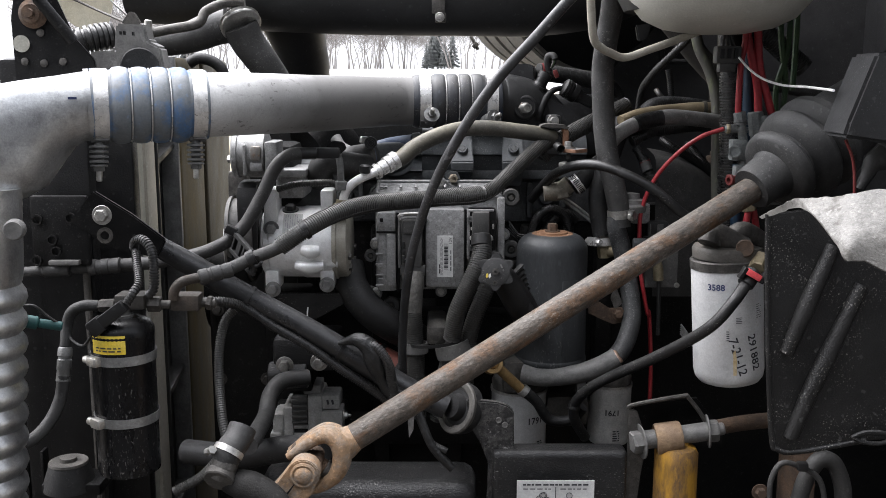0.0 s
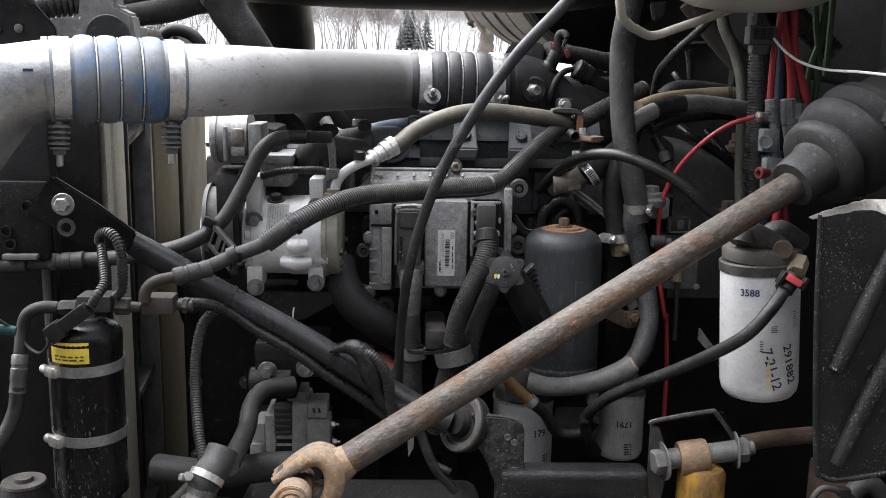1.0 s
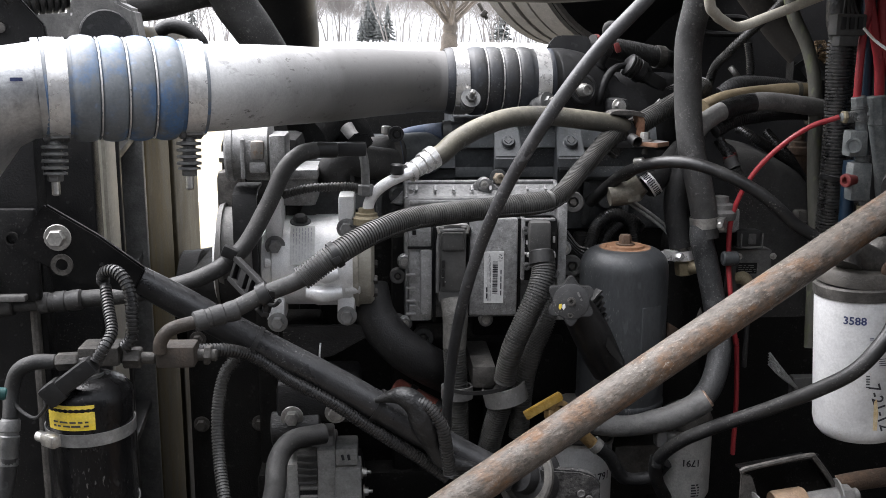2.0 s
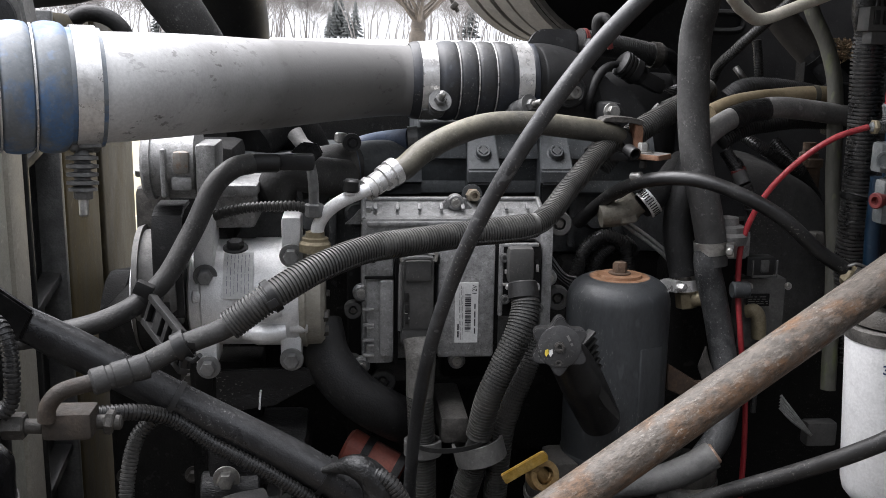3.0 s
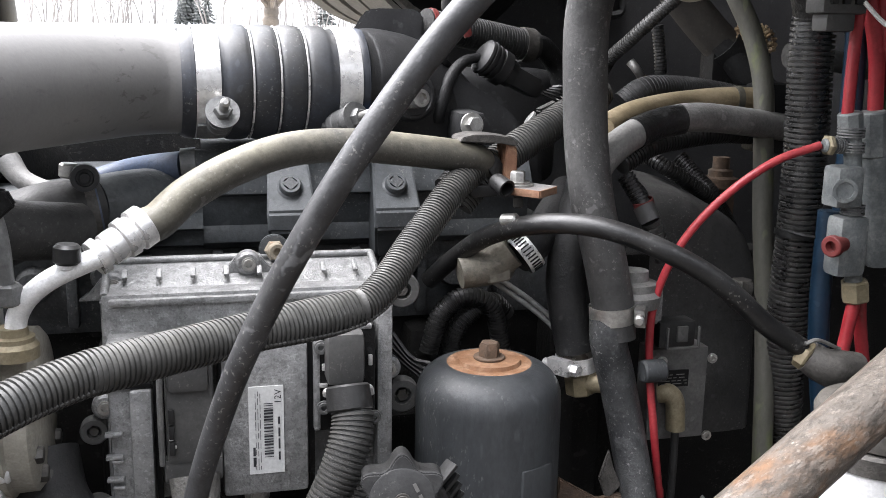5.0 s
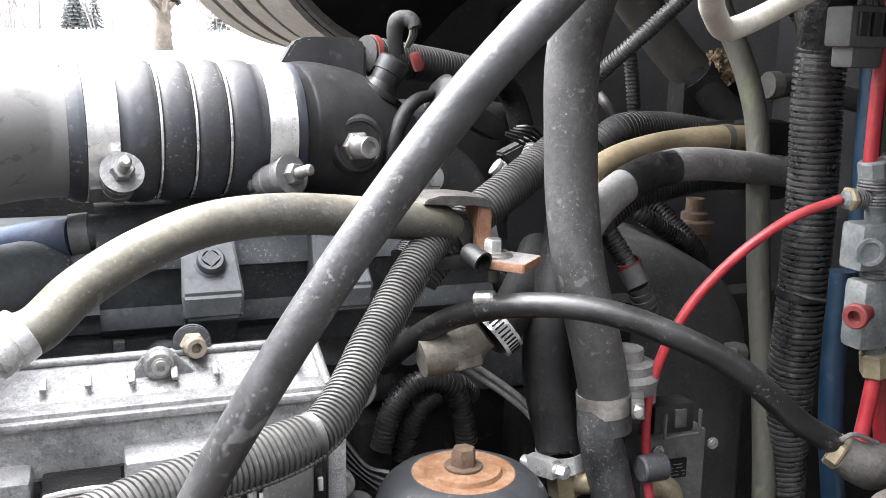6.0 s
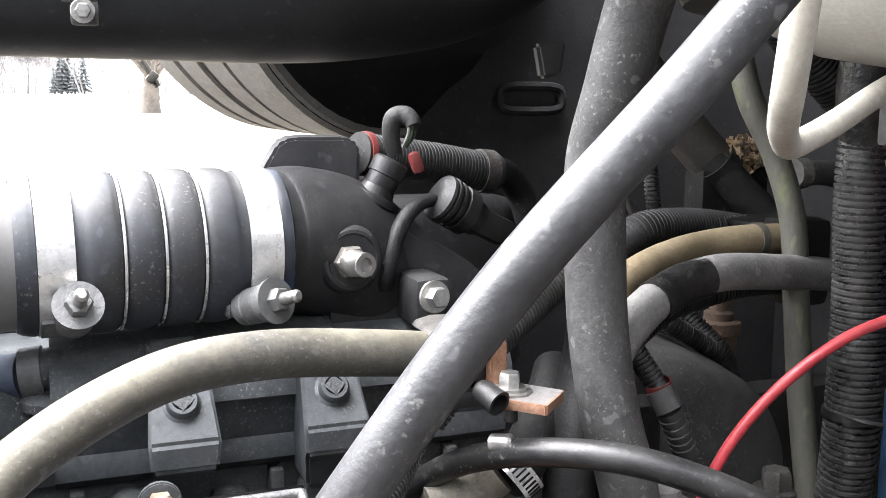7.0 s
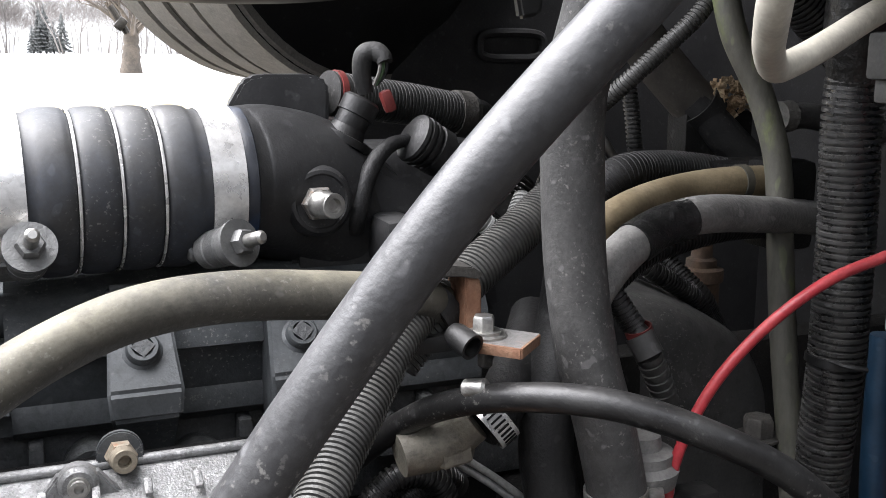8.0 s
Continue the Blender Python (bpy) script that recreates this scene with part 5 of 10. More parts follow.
# ---- small looms along the stay bar ----
def bar_looms():
    solo("harness_loom", G().tube([(-0.341, 1.300, 1.297), (-0.302, 1.315, 1.293), (-0.274, 1.330, 1.279), (-0.243, 1.332, 1.256), (-0.196, 1.332, 1.228), (-0.149, 1.335, 1.193), (-0.101, 1.335, 1.160), (-0.068, 1.335, 1.134)], 0.0072, 12, 8, 0.0034, 0.0011), LOOM, "thin black split loom tied below the stay bar", "cable loom")
    solo("drop_loom", G().tube([(-0.295, 1.335, 1.278), (-0.308, 1.330, 1.261), (-0.315, 1.320, 1.223), (-0.312, 1.300, 1.179), (-0.303, 1.270, 1.141), (-0.296, 1.250, 1.108), (-0.324, 1.240, 1.071), (-0.364, 1.240, 1.047)], 0.0068, 12, 8, 0.0034, 0.0011), GREYLOOM, "grey dusty split loom hanging beside the fan shroud", "cable loom")
    t = thing("taped_harness", "taped cable bundle swelling over the stay bar", "cable loom", (-0.099, 1.310, 1.176))
    part("taped_sleeve", G().tube([(-0.147, 1.325, 1.231), (-0.120, 1.315, 1.239), (-0.102, 1.312, 1.227), (-0.092, 1.312, 1.200), (-0.075, 1.315, 1.166), (-0.039, 1.315, 1.154)], [0.003, 0.01, 0.0135, 0.0135, 0.011, 0.006], 18, 14, wob=0.32), TAPE, t)
    part("loom_sleeve", G().tube([(-0.114, 1.312, 1.236), (-0.091, 1.305, 1.229), (-0.076, 1.302, 1.207), (-0.071, 1.305, 1.178), (-0.067, 1.310, 1.151)], 0.0075, 12, 8, 0.0034, 0.0011), LOOM, t)
    part("tail_wire", G().tube([(-0.039, 1.300, 1.159), (-0.031, 1.290, 1.133), (-0.015, 1.280, 1.096), (0.013, 1.280, 1.063)], 0.006, 10, 8), TAPE, t)
    part("tail_wire", G().tube([(-0.035, 1.290, 1.138), (-0.019, 1.285, 1.102), (0.005, 1.280, 1.088)], 0.005, 10, 8), TAPE, t)
    part("tape_end", G().prism([(0, 0), (0.009, 0.001), (0.008, -0.02), (0.002, -0.032), (0.001, -0.02)], (-0.049, 1.285, 1.139), X, Z, 0.0012, 0), GREYCAST, t, "loose grey tape end")
    for q, d in (((-0.276, 1.343, 1.292), 0), ((-0.145, 1.343, 1.218), 0)):
        solo("cable_tie", G().band(q, Vector((-0.181, 1.345, 1.239)) - Vector((-0.278, 1.345, 1.294)), 0.0172, 0.005, 0.002, 24), PLASTIC, "black cable tie round the stay bar", "cable tie", group="ties on the stay bar")


bar_looms()


def heater_hose():
    t = thing("coolant_elbow_hose", "short dusty rubber elbow hose with worm clamp and cast fitting", "hose", (-0.260, 1.120, 1.093))
    part("hose", G().tube([(-0.249, 1.150, 1.172), (-0.254, 1.140, 1.160), (-0.263, 1.128, 1.149), (-0.267, 1.125, 1.139)], 0.0175, 22, 8), HOSE, t)
    d = Vector((-0.267, 1.125, 1.139)) - Vector((-0.258, 1.138, 1.156))
    g = G()
    worm_clamp(g, (-0.263, 1.128, 1.149), d, 0.018, 0.0075, (-1, -0.4, 0.2))
    sl = G()
    slots(sl, (-0.263, 1.128, 1.149), d, 0.0185, 0.008, -100, 40, 14, X)
    part("clamp_slots", sl, BLACK, t)
    part("worm_clamp", g, STEEL, t, "bright worm clamp")
    part("fitting", G().tube([(-0.266, 1.125, 1.141), (-0.268, 1.120, 1.130), (-0.271, 1.120, 1.121)], 0.016, 20, 6).cyl((-0.271, 1.120, 1.124), (-0.273, 1.110, 1.118), 0.019), DARKSTEEL, t)
    part("ball_joint", G().tube([(-0.264, 1.130, 1.111), (-0.238, 1.120, 1.106), (-0.209, 1.110, 1.094), (-0.194, 1.100, 1.080)], [0.016, 0.021, 0.02, 0.018], 20, 8, wob=0.1), GRIME, t)
    solo("lower_coolant_hose", G().tube([(-0.211, 1.460, 1.139), (-0.248, 1.440, 1.139), (-0.264, 1.420, 1.123), (-0.264, 1.380, 1.105), (-0.262, 1.300, 1.109), (-0.262, 1.240, 1.112)], 0.0125, 18, 8), HOSE, "dusty black coolant hose under the compressor", "hose")
    solo("drag_link_tube", G().tube([(-0.390, 1.400, 1.040), (-0.304, 1.360, 1.049), (-0.232, 1.330, 1.072), (-0.163, 1.300, 1.088)], 0.019, 20, 8), RUBBER, "black rubber hose crossing low in the bay", "hose")


heater_hose()


# ---- belt drive and compressor ----
def compressor():
    c = Vector((-0.223, 1.545, 1.340))
    xl, xr = -0.288, -0.174
    r = 0.058
    t = thing("ac_compressor", "bare cast aluminium air conditioning compressor with label", "compressor", (c.x, c.y, c.z - r))
    n = xr - xl
    p = Vector((xl, c.y, c.z))
    prof = [(0, r * 0.8), (0.003, r * 0.9), (n * 0.12, r * 0.92), (n * 0.14, r * 0.97), (n * 0.56, r * 0.975), (n * 0.6, r * 1.0), (n * 0.86, r), (n * 0.88, r * 1.03), (n * 0.97, r * 1.03), (n, r)]
    body = part("body", G().lathe(p, X, prof, 64), CASTALU, t)
    rear = part("rear_head", G().lathe((xr, c.y, c.z), X, [(0, r * 1.02), (0.006, r * 1.05), (0.008, r), (0.022, r * 0.99), (0.026, r * 0.9), (0.026, 0)], 64), DULLTAN, t, "tan-stained rear head")
    for k in range(6):
        a = radians(200 + k * 28)
        part("head_bolt", G().hexbolt((xr + 0.024, c.y + math.cos(a) * r * 0.83, c.z + math.sin(a) * r * 0.83), X, 0.006, 0.006, False), DARKSTEEL, rear)
    # cast ribs and bosses on the barrel
    for z0, x0, x1 in ((-0.004, 0.6, 0.84), (-0.03, 0.5, 0.88)):
        y = c.y - math.sqrt(r * r - z0 * z0) - 0.002
        part("rib", G().tube([(xl + n * x0, y, c.z + z0), (xl + n * (x0 + x1) / 2, y - 0.002, c.z + z0 - 0.002), (xl + n * x1, y, c.z + z0)], [0.0075, 0.0115, 0.0075], 18, 8), CASTALU, body)
    for q in ((-0.276, 1.500, 1.346), (-0.179, 1.500, 1.315)):
        part("boss", G().cyl(Vector(q) + X * -0.006, Vector(q) + X * 0.014, 0.0095), CASTALU, body)
    # mounting ears with bolts
    for tl, br in (((-0.280, 1.500, 1.430), (-0.259, 1.500, 1.374)), ((-0.191, 1.500, 1.428), (-0.171, 1.500, 1.391)), ((-0.281, 1.500, 1.301), (-0.259, 1.500, 1.270)), ((-0.194, 1.500, 1.303), (-0.172, 1.500, 1.272))):
        part("mounting_ear", G().slab(tl, br, 0.05, 0.004), CASTALU, t)
    for q in ((-0.268, 1.498, 1.368), (-0.267, 1.492, 1.273), (-0.182, 1.492, 1.280), (-0.181, 1.497, 1.389)):
        part("ear_bolt", G().hexbolt(q, -Y, 0.0082, 0.009), BANDGREY, t)
    k = part("oil_plug", G().hexbolt((-0.236, 1.490, 1.398), Vector((0, -0.25, 1)), 0.0085, 0.007), PLASTIC, body, "black oil plug")
    # label wraps the barrel
    cen = Vector((-0.235, 1.490, 1.370))
    zc = cen.z
    g = G()
    w, h = 0.03, 0.05
    def wrap(x, y):
        a = math.asin(max(-1, min(1, (zc - c.z) / r))) + y / r
        return (cen.x + x, c.y - (r + 0.0016) * math.cos(a), c.z + (r + 0.0016) * math.sin(a))
    nn = 10
    g.add([wrap(-w / 2, -h / 2 + h * i / nn) for i in range(nn + 1)] + [wrap(w / 2, -h / 2 + h * i / nn) for i in range(nn + 1)], [(i, i + 1, nn + 2 + i, nn + 1 + i) for i in range(nn)])
    lab = part("label_sticker", g, PAPER, body)
    def wrap2(x, y):
        q = Vector(wrap(y, -x))
        return q - Y * 0.0008 + Z * 0.0004
    part("label_print", bars(wrap2, h * 0.88, w * 0.84, 7, 21, 0.11), BLUEINK, lab)
    # clutch and pulley towards the front
    xp = -0.328
    pul = part("pulley", G().lathe((xp - 0.012, c.y, c.z), X, [(0, 0.045), (0.0, 0.062), (0.004, 0.064), (0.006, 0.06), (0.03, 0.06), (0.032, 0.064), (0.036, 0.064), (0.036, 0.045)], 64), DARKSTEEL, t, "dark steel clutch pulley")
    part("clutch_nose", G().lathe((xp + 0.02, c.y, c.z), X, [(0, 0.052), (0.012, 0.052), (0.014, 0.042), (xl - xp - 0.018, 0.042)], 48), PLASTIC, t)
    part("clutch_plate", G().lathe((xp - 0.02, c.y, c.z), X, [(0, 0.03), (0.004, 0.05), (0.009, 0.05)], 48), CASTALU, pul)
    part("belt", G().lathe((xp - 0.006, c.y, c.z), X, [(0, 0.0605), (0.0, 0.066), (0.024, 0.066), (0.024, 0.0605)], 64, closed=True), RUBBER, t, "black ribbed belt")


DULLTAN = mat("tan_stained_aluminium", (0.36, 0.34, 0.29), (0.43, 0.41, 0.36), 22, 0.5, metal=0.4, bump=0.2)
compressor()


def compressor_bracket():
    t = thing("compressor_bracket", "black steel bracket plate under the compressor", "bracket", (-0.195, 1.530, 1.214))
    g = G().prism([(0, 0), (0.115, 0.0), (0.115, -0.012), (0.062, -0.042), (0.0, -0.05)], Vector((-0.265, 1.530, 1.259)), X, Z, 0.006, 0.0015)
    part("plate", g, RAILPAINT, t)
    part("pale_tie", G().tube([(-0.217, 1.520, 1.237), (-0.218, 1.518, 1.228), (-0.219, 1.520, 1.215)], 0.0012, 6, 4), WIRE_WHITE, t)
    part("backing", G().slab((-0.275, 1.560, 1.257), (-0.219, 1.560, 1.080), 0.06, 0.008), GRIME, t)


compressor_bracket()


def front_backing():
    # dark backing blocks added to close bright gaps at the engine's front
    t = thing("front_backing", "grimy black backing block added where the engine front is dark", "engine cover", (-0.36, 1.98, 0.67))
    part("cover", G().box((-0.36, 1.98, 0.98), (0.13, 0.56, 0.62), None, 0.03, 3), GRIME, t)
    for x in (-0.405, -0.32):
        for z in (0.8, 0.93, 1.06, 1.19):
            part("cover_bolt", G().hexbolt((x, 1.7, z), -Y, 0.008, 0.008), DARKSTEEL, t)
    solo("idler_backing", G().slab((-0.340, 1.560, 1.494), (-0.242, 1.560, 1.390), 0.12, 0.012), GRIME, "dark backing block added behind the belt idler", "bracket")
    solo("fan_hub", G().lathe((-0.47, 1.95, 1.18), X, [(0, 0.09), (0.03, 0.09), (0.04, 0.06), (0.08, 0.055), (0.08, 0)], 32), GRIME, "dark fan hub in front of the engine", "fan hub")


front_backing()


def idler():
    t = thing("idler_bracket", "grey cast aluminium idler housing on the front of the engine", "belt idler", (-0.301, 1.470, 1.447))
    part("drum", G().lathe((-0.319, 1.487, 1.486), X, [(0, 0.028), (0, 0.034), (0.003, 0.037), (0.009, 0.037), (0.0095, 0.034), (0.022, 0.034), (0.0225, 0.0362), (0.05, 0.0362), (0.053, 0.03)], 48), DULLALU, t)
    part("face_patch", G().slab((-0.288, 1.447, 1.500), (-0.272, 1.447, 1.478), 0.03, 0.005), RUSTYNUT, t, "worn patch with rust")
    part("face_rib", G().slab((-0.299, 1.446, 1.502), (-0.294, 1.446, 1.456), 0.03, 0.003), DULLALU, t)
    part("face_ledge", G().slab((-0.290, 1.449, 1.476), (-0.270, 1.449, 1.462), 0.03, 0.004), DULLALU, t)
    part("side_block", G().slab((-0.267, 1.452, 1.506), (-0.248, 1.452, 1.455), 0.06, 0.003), DULLALU, t)
    part("front_bolt", G().hexbolt((-0.319, 1.480, 1.478), -X, 0.007, 0.007), STEEL, t)
    b = thing("belt_tensioner", "grey belt tensioner wheel with a worn serpentine belt", "belt tensioner", (-0.312, 1.470, 1.386))
    q = Vector((-0.312, 1.500, 1.402))
    part("wheel", G().lathe((q.x - 0.022, 1.51, q.z - 0.035), X, [(0, 0.02), (0, 0.05), (0.006, 0.052), (0.006, 0.047), (0.036, 0.047), (0.036, 0.052), (0.042, 0.05), (0.042, 0.02)], 48), GREYCAST, b)
    zt, zl = 1.441, 1.335
    x0, x1 = -0.313, -0.285
    prof = [(1.468, zl), (1.463, zl + 0.05), (1.463, zt - 0.02), (1.47, zt - 0.006), (1.485, zt), (1.52, zt + 0.002)]
    vs = [(x, y, z) for x in (x0, x1) for y, z in prof] + [(x, y + 0.005, z - 0.004) for x in (x0, x1) for y, z in prof]
    k = len(prof)
    fs = [(i, i + 1, k + i + 1, k + i) for i in range(k - 1)] + [(2 * k + i, 3 * k + i, 3 * k + i + 1, 2 * k + i + 1) for i in range(k - 1)]
    fs += [(i, 2 * k + i, 2 * k + i + 1, i + 1) for i in range(k - 1)] + [(k + i, k + i + 1, 3 * k + i + 1, 3 * k + i) for i in range(k - 1)]
    part("belt_run", G().add(vs, fs), RUBBER, b, "worn black drive belt")
    part("arm", G().slab((-0.340, 1.520, 1.457), (-0.307, 1.520, 1.368), 0.03, 0.01), DARKSTEEL, b)


idler()


def alternator():
    c = Vector((-0.237, 1.620, 0.983))
    t = thing("alternator", "dusty grey aluminium alternator with vent slots", "alternator", c - Z * 0.07)
    xl, xr, r = -0.29, -0.165, 0.068
    n = xr - xl
    part("rotor_core", G().lathe((xl, c.y, c.z), X, [(0, r * 0.75), (0.004, r * 0.92), (n * 0.96, r * 0.92), (n, r * 0.6), (n, 0)], 48), BLACK, t)
    fl = part("front_flange", G().slab((-0.287, 1.556, 1.044), (-0.268, 1.556, 0.93), 0.07, 0.006), ALTERNATOR, t)
    part("flange_lip", G().slab((-0.291, 1.55, 1.012), (-0.272, 1.55, 0.94), 0.03, 0.004), ALTERNATOR, fl)
    part("front_case", G().slab((-0.27, 1.558, 1.056), (-0.252, 1.558, 0.93), 0.08, 0.006), ALTERNATOR, t)
    vent = part("vent_block", G().slab((-0.255, 1.558, 1.075), (-0.227, 1.558, 1.026), 0.06, 0.005), PLASTGREY, t, "dark ribbed vent block")
    for k in range(5):
        part("vent_rib", G().box((-0.241, 1.5565, 1.068 - k * 0.0095), (0.026, 0.006, 0.0035), None, 0.001), PLASTGREY, vent)
    for k in range(4):
        part("stator_rib", G().cyl((-0.253, 1.566, 1.019 - k * 0.0135), (-0.227, 1.566, 1.019 - k * 0.0135), 0.0045, seg=12), ALTERNATOR, t)
    part("rear_case", G().slab((-0.228, 1.556, 1.076), (-0.202, 1.556, 0.93), 0.08, 0.006), ALTERNATOR, t)
    part("top_lug", G().slab((-0.236, 1.57, 1.09), (-0.206, 1.57, 1.07), 0.05, 0.004), ALTERNATOR, t)
    br = part("brush_cover", G().slab((-0.204, 1.549, 1.05), (-0.168, 1.549, 0.97), 0.05, 0.005), ALTERNATOR, t)
    part("cover_step", G().slab((-0.2025, 1.5465, 1.012), (-0.1695, 1.5465, 0.972), 0.02, 0.003), ALTERNATOR, br)
    pad = part("terminal_pad", G().slab((-0.203, 1.556, 1.077), (-0.173, 1.556, 1.052), 0.05, 0.004), ALTERNATOR, t)
    for x in (-0.193, -0.185):
        part("terminal_slot", G().box((x, 1.5558, 1.065), (0.0036, 0.002, 0.008), Euler((0, radians(-12), 0)).to_matrix(), 0.0005), INK, pad)
    for q in ((-0.168, 1.565, 1.039), (-0.166, 1.565, 1.011), (-0.166, 1.565, 0.992)):
        part("terminal_stud", G().cyl(q, Vector(q) + X * 0.013, 0.0026).hexbolt(q, X, 0.006, 0.005), STEEL, t)


alternator()


def water_pump():
    t = thing("water_pump_housing", "grimy black pump housing with bolts under the compressor", "pump housing", (-0.222, 1.500, 1.105))
    part("housing", G().slab((-0.274, 1.500, 1.190), (-0.167, 1.500, 1.134), 0.1, 0.012), RAILPAINT, t)
    part("barrel", G().cyl((-0.280, 1.510, 1.126), (-0.218, 1.510, 1.129), 0.022), RAILPAINT, t)
    for q in ((-0.253, 1.495, 1.148), (-0.198, 1.495, 1.153)):
        part("bolt", G().hexbolt(q, -Y, 0.0095, 0.01), STEEL, t)
    solo("water_pump_hose", G().tube([(-0.156, 1.560, 1.298), (-0.146, 1.540, 1.264), (-0.118, 1.530, 1.229), (-0.078, 1.540, 1.198), (-0.042, 1.570, 1.171)], 0.026, 24, 8), RUBBER, "thick black coolant hose behind the compressor", "hose")
    hc = thing("red_hose_collar", "dusty red hose collar with black bands low on the engine", "hose collar", (-0.096, 1.550, 1.115))
    a, d = Vector((-0.127, 1.560, 1.156)), Vector((-0.065, 1.540, 1.126)) - Vector((-0.127, 1.560, 1.156))
    part("collar", G().lathe(a, d, [(0, 0.017), (0.004, 0.021), (0.022, 0.0205), (0.07, 0.021), (0.072, 0.018)], 32), ORANGE, hc)
    for s in (0.026, 0.066):
        part("black_band", G().band(a + d.normalized() * s, d, 0.021, 0.009, 0.0015, 32), RUBBER, hc)


water_pump()


# ---- control unit ----
def control_unit():
    """Grey cast engine control unit with two connectors."""
    tl, tr = Vector((-0.109, 1.545, 1.428)), Vector((0.095, 1.545, 1.436))
    bl, br = Vector((-0.109, 1.530, 1.254)), Vector((0.094, 1.530, 1.260))
    t = thing("engine_control_unit", "grey die-cast engine control unit bolted to the engine side", "control unit", (tl.x + 0.1, 1.57, bl.z))
    zt, zm, zb = tl.z, 1.418, 1.259
    w = tr.x - tl.x
    part("housing", G().slab((tl.x, 1.55, zm), (tr.x, 1.55, zb), 0.05, 0.005), DULLALU, t)
    # sloped top with small ribs
    g = G()
    y0, y1 = 1.551, 1.6
    g.add([(tl.x, y0, zm - 0.006), (tr.x, y0, zm - 0.006), (tr.x, y1, zt + 0.004), (tl.x, y1, zt + 0.004), (tl.x, y1, zm - 0.03), (tr.x, y1, zm - 0.03)], [(0, 1, 2, 3), (0, 3, 4), (1, 5, 2), (3, 2, 5, 4), (0, 4, 5, 1)])
    part("top_slope", g, DULLALU, t)
    for k in range(8):
        x = tl.x + w * (0.08 + k * 0.118)
        part("cooling_rib", G().box((x, 1.572, (zm + zt) / 2 + 0.004), (0.0042, 0.0105, 0.0032), Euler((radians(28), 0, 0)).to_matrix(), 0.0015), DULLALU, t)
    part("back_flange", G().box((tl.x + w / 2, 1.604, zt + 0.0015), (w * 1.0, 0.006, 0.006), None, 0.001), BLACK, t)
    # raised border of the top and a step along its fold
    e0, e1 = Vector((tl.x + 0.003, y0 + 0.002, zm - 0.002)), Vector((tl.x + 0.003, y1 - 0.004, zt + 0.004))
    for dx in (0.0, w - 0.006):
        part("border", G().tube([e0 + X * dx, (e0 + e1) / 2 + X * dx, e1 + X * dx], 0.003, 10, 3), DULLALU, t)
    part("border", G().tube([e1, e1 + X * w * 0.5, e1 + X * (w - 0.006)], 0.0028, 10, 3), DULLALU, t)
    part("fold_step", G().box((tl.x + w * 0.5, 1.5495, zm - 0.006), (w * 0.94, 0.007, 0.005), None, 0.0018), DULLALU, t)
    # raised fields on the face
    part("left_field", G().slab((-0.105, 1.527, 1.359), (-0.074, 1.527, 1.261), 0.03, 0.006), DULLALU, t)
    part("upper_left_field", G().slab((-0.105, 1.524, 1.390), (-0.075, 1.524, 1.358), 0.03, 0.005), DULLALU, t)
    part("label_field", G().slab((-0.028, 1.522, 1.395), (0.034, 1.522, 1.269), 0.03, 0.004), DULLALU, t)
    part("right_rim", G().slab((0.087, 1.535, 1.412), (0.099, 1.535, 1.258), 0.03, 0.003), DULLALU, t)
    for k in range(3):
        q = Vector((-0.100, 1.525, 1.323)) + Z * -0.02 * k
        part("face_rib", G().box(q, (0.008, 0.004, 0.0025), None, 0.001), DULLALU, t)
    # black strips painting the shade of grooves round the raised fields, edge ribs, screws and bright catches
    for a, b in (((-0.074, 1.527, 1.389), (-0.070, 1.527, 1.261)), ((-0.030, 1.527, 1.392), (-0.026, 1.527, 1.268)), ((0.032, 1.527, 1.394), (0.039, 1.527, 1.267)), ((-0.106, 1.523, 1.360), (-0.075, 1.523, 1.357))):
        part("groove", G().slab(a, b, 0.004, 0.0005), BLACK, t)
    part("boss_step", G().slab((-0.090, 1.519, 1.356), (-0.075, 1.519, 1.272), 0.012, 0.003), DULLALU, t)
    for k in range(4):
        part("edge_rib", G().box(Vector((-0.102, 1.526, 1.323)) - Z * 0.017 * k, (0.012, 0.006, 0.003), None, 0.001), DULLALU, t)
    part("square_key", G().slab((-0.100, 1.522, 1.381), (-0.095, 1.522, 1.375), 0.004, 0.0005), BLACK, t)
    for a, b in (((-0.067, 1.500, 1.390), (-0.062, 1.500, 1.387)), ((-0.040, 1.500, 1.391), (-0.033, 1.500, 1.388)), ((-0.064, 1.506, 1.328), (-0.061, 1.506, 1.323)), ((-0.063, 1.506, 1.319), (-0.059, 1.506, 1.317)), ((0.044, 1.520, 1.367), (0.047, 1.520, 1.362)), ((0.078, 1.520, 1.372), (0.081, 1.520, 1.364)), ((0.042, 1.520, 1.352), (0.048, 1.520, 1.349))):
        part("catch", G().slab(a, b, 0.003, 0.0006), BRIGHT, t, "bright sprung catch")
    part("connector_lever", G().tube([(-0.069, 1.510, 1.304), (-0.069, 1.506, 1.345), (-0.068, 1.504, 1.376), (-0.063, 1.502, 1.384), (-0.038, 1.502, 1.385)], 0.0022, 8, 6), GREYDK, t)
    part("socket_rim", G().slab((0.038, 1.522, 1.395), (0.081, 1.522, 1.391), 0.02, 0.002).slab((0.038, 1.522, 1.395), (0.043, 1.522, 1.315), 0.02, 0.002), DULLALU, t)
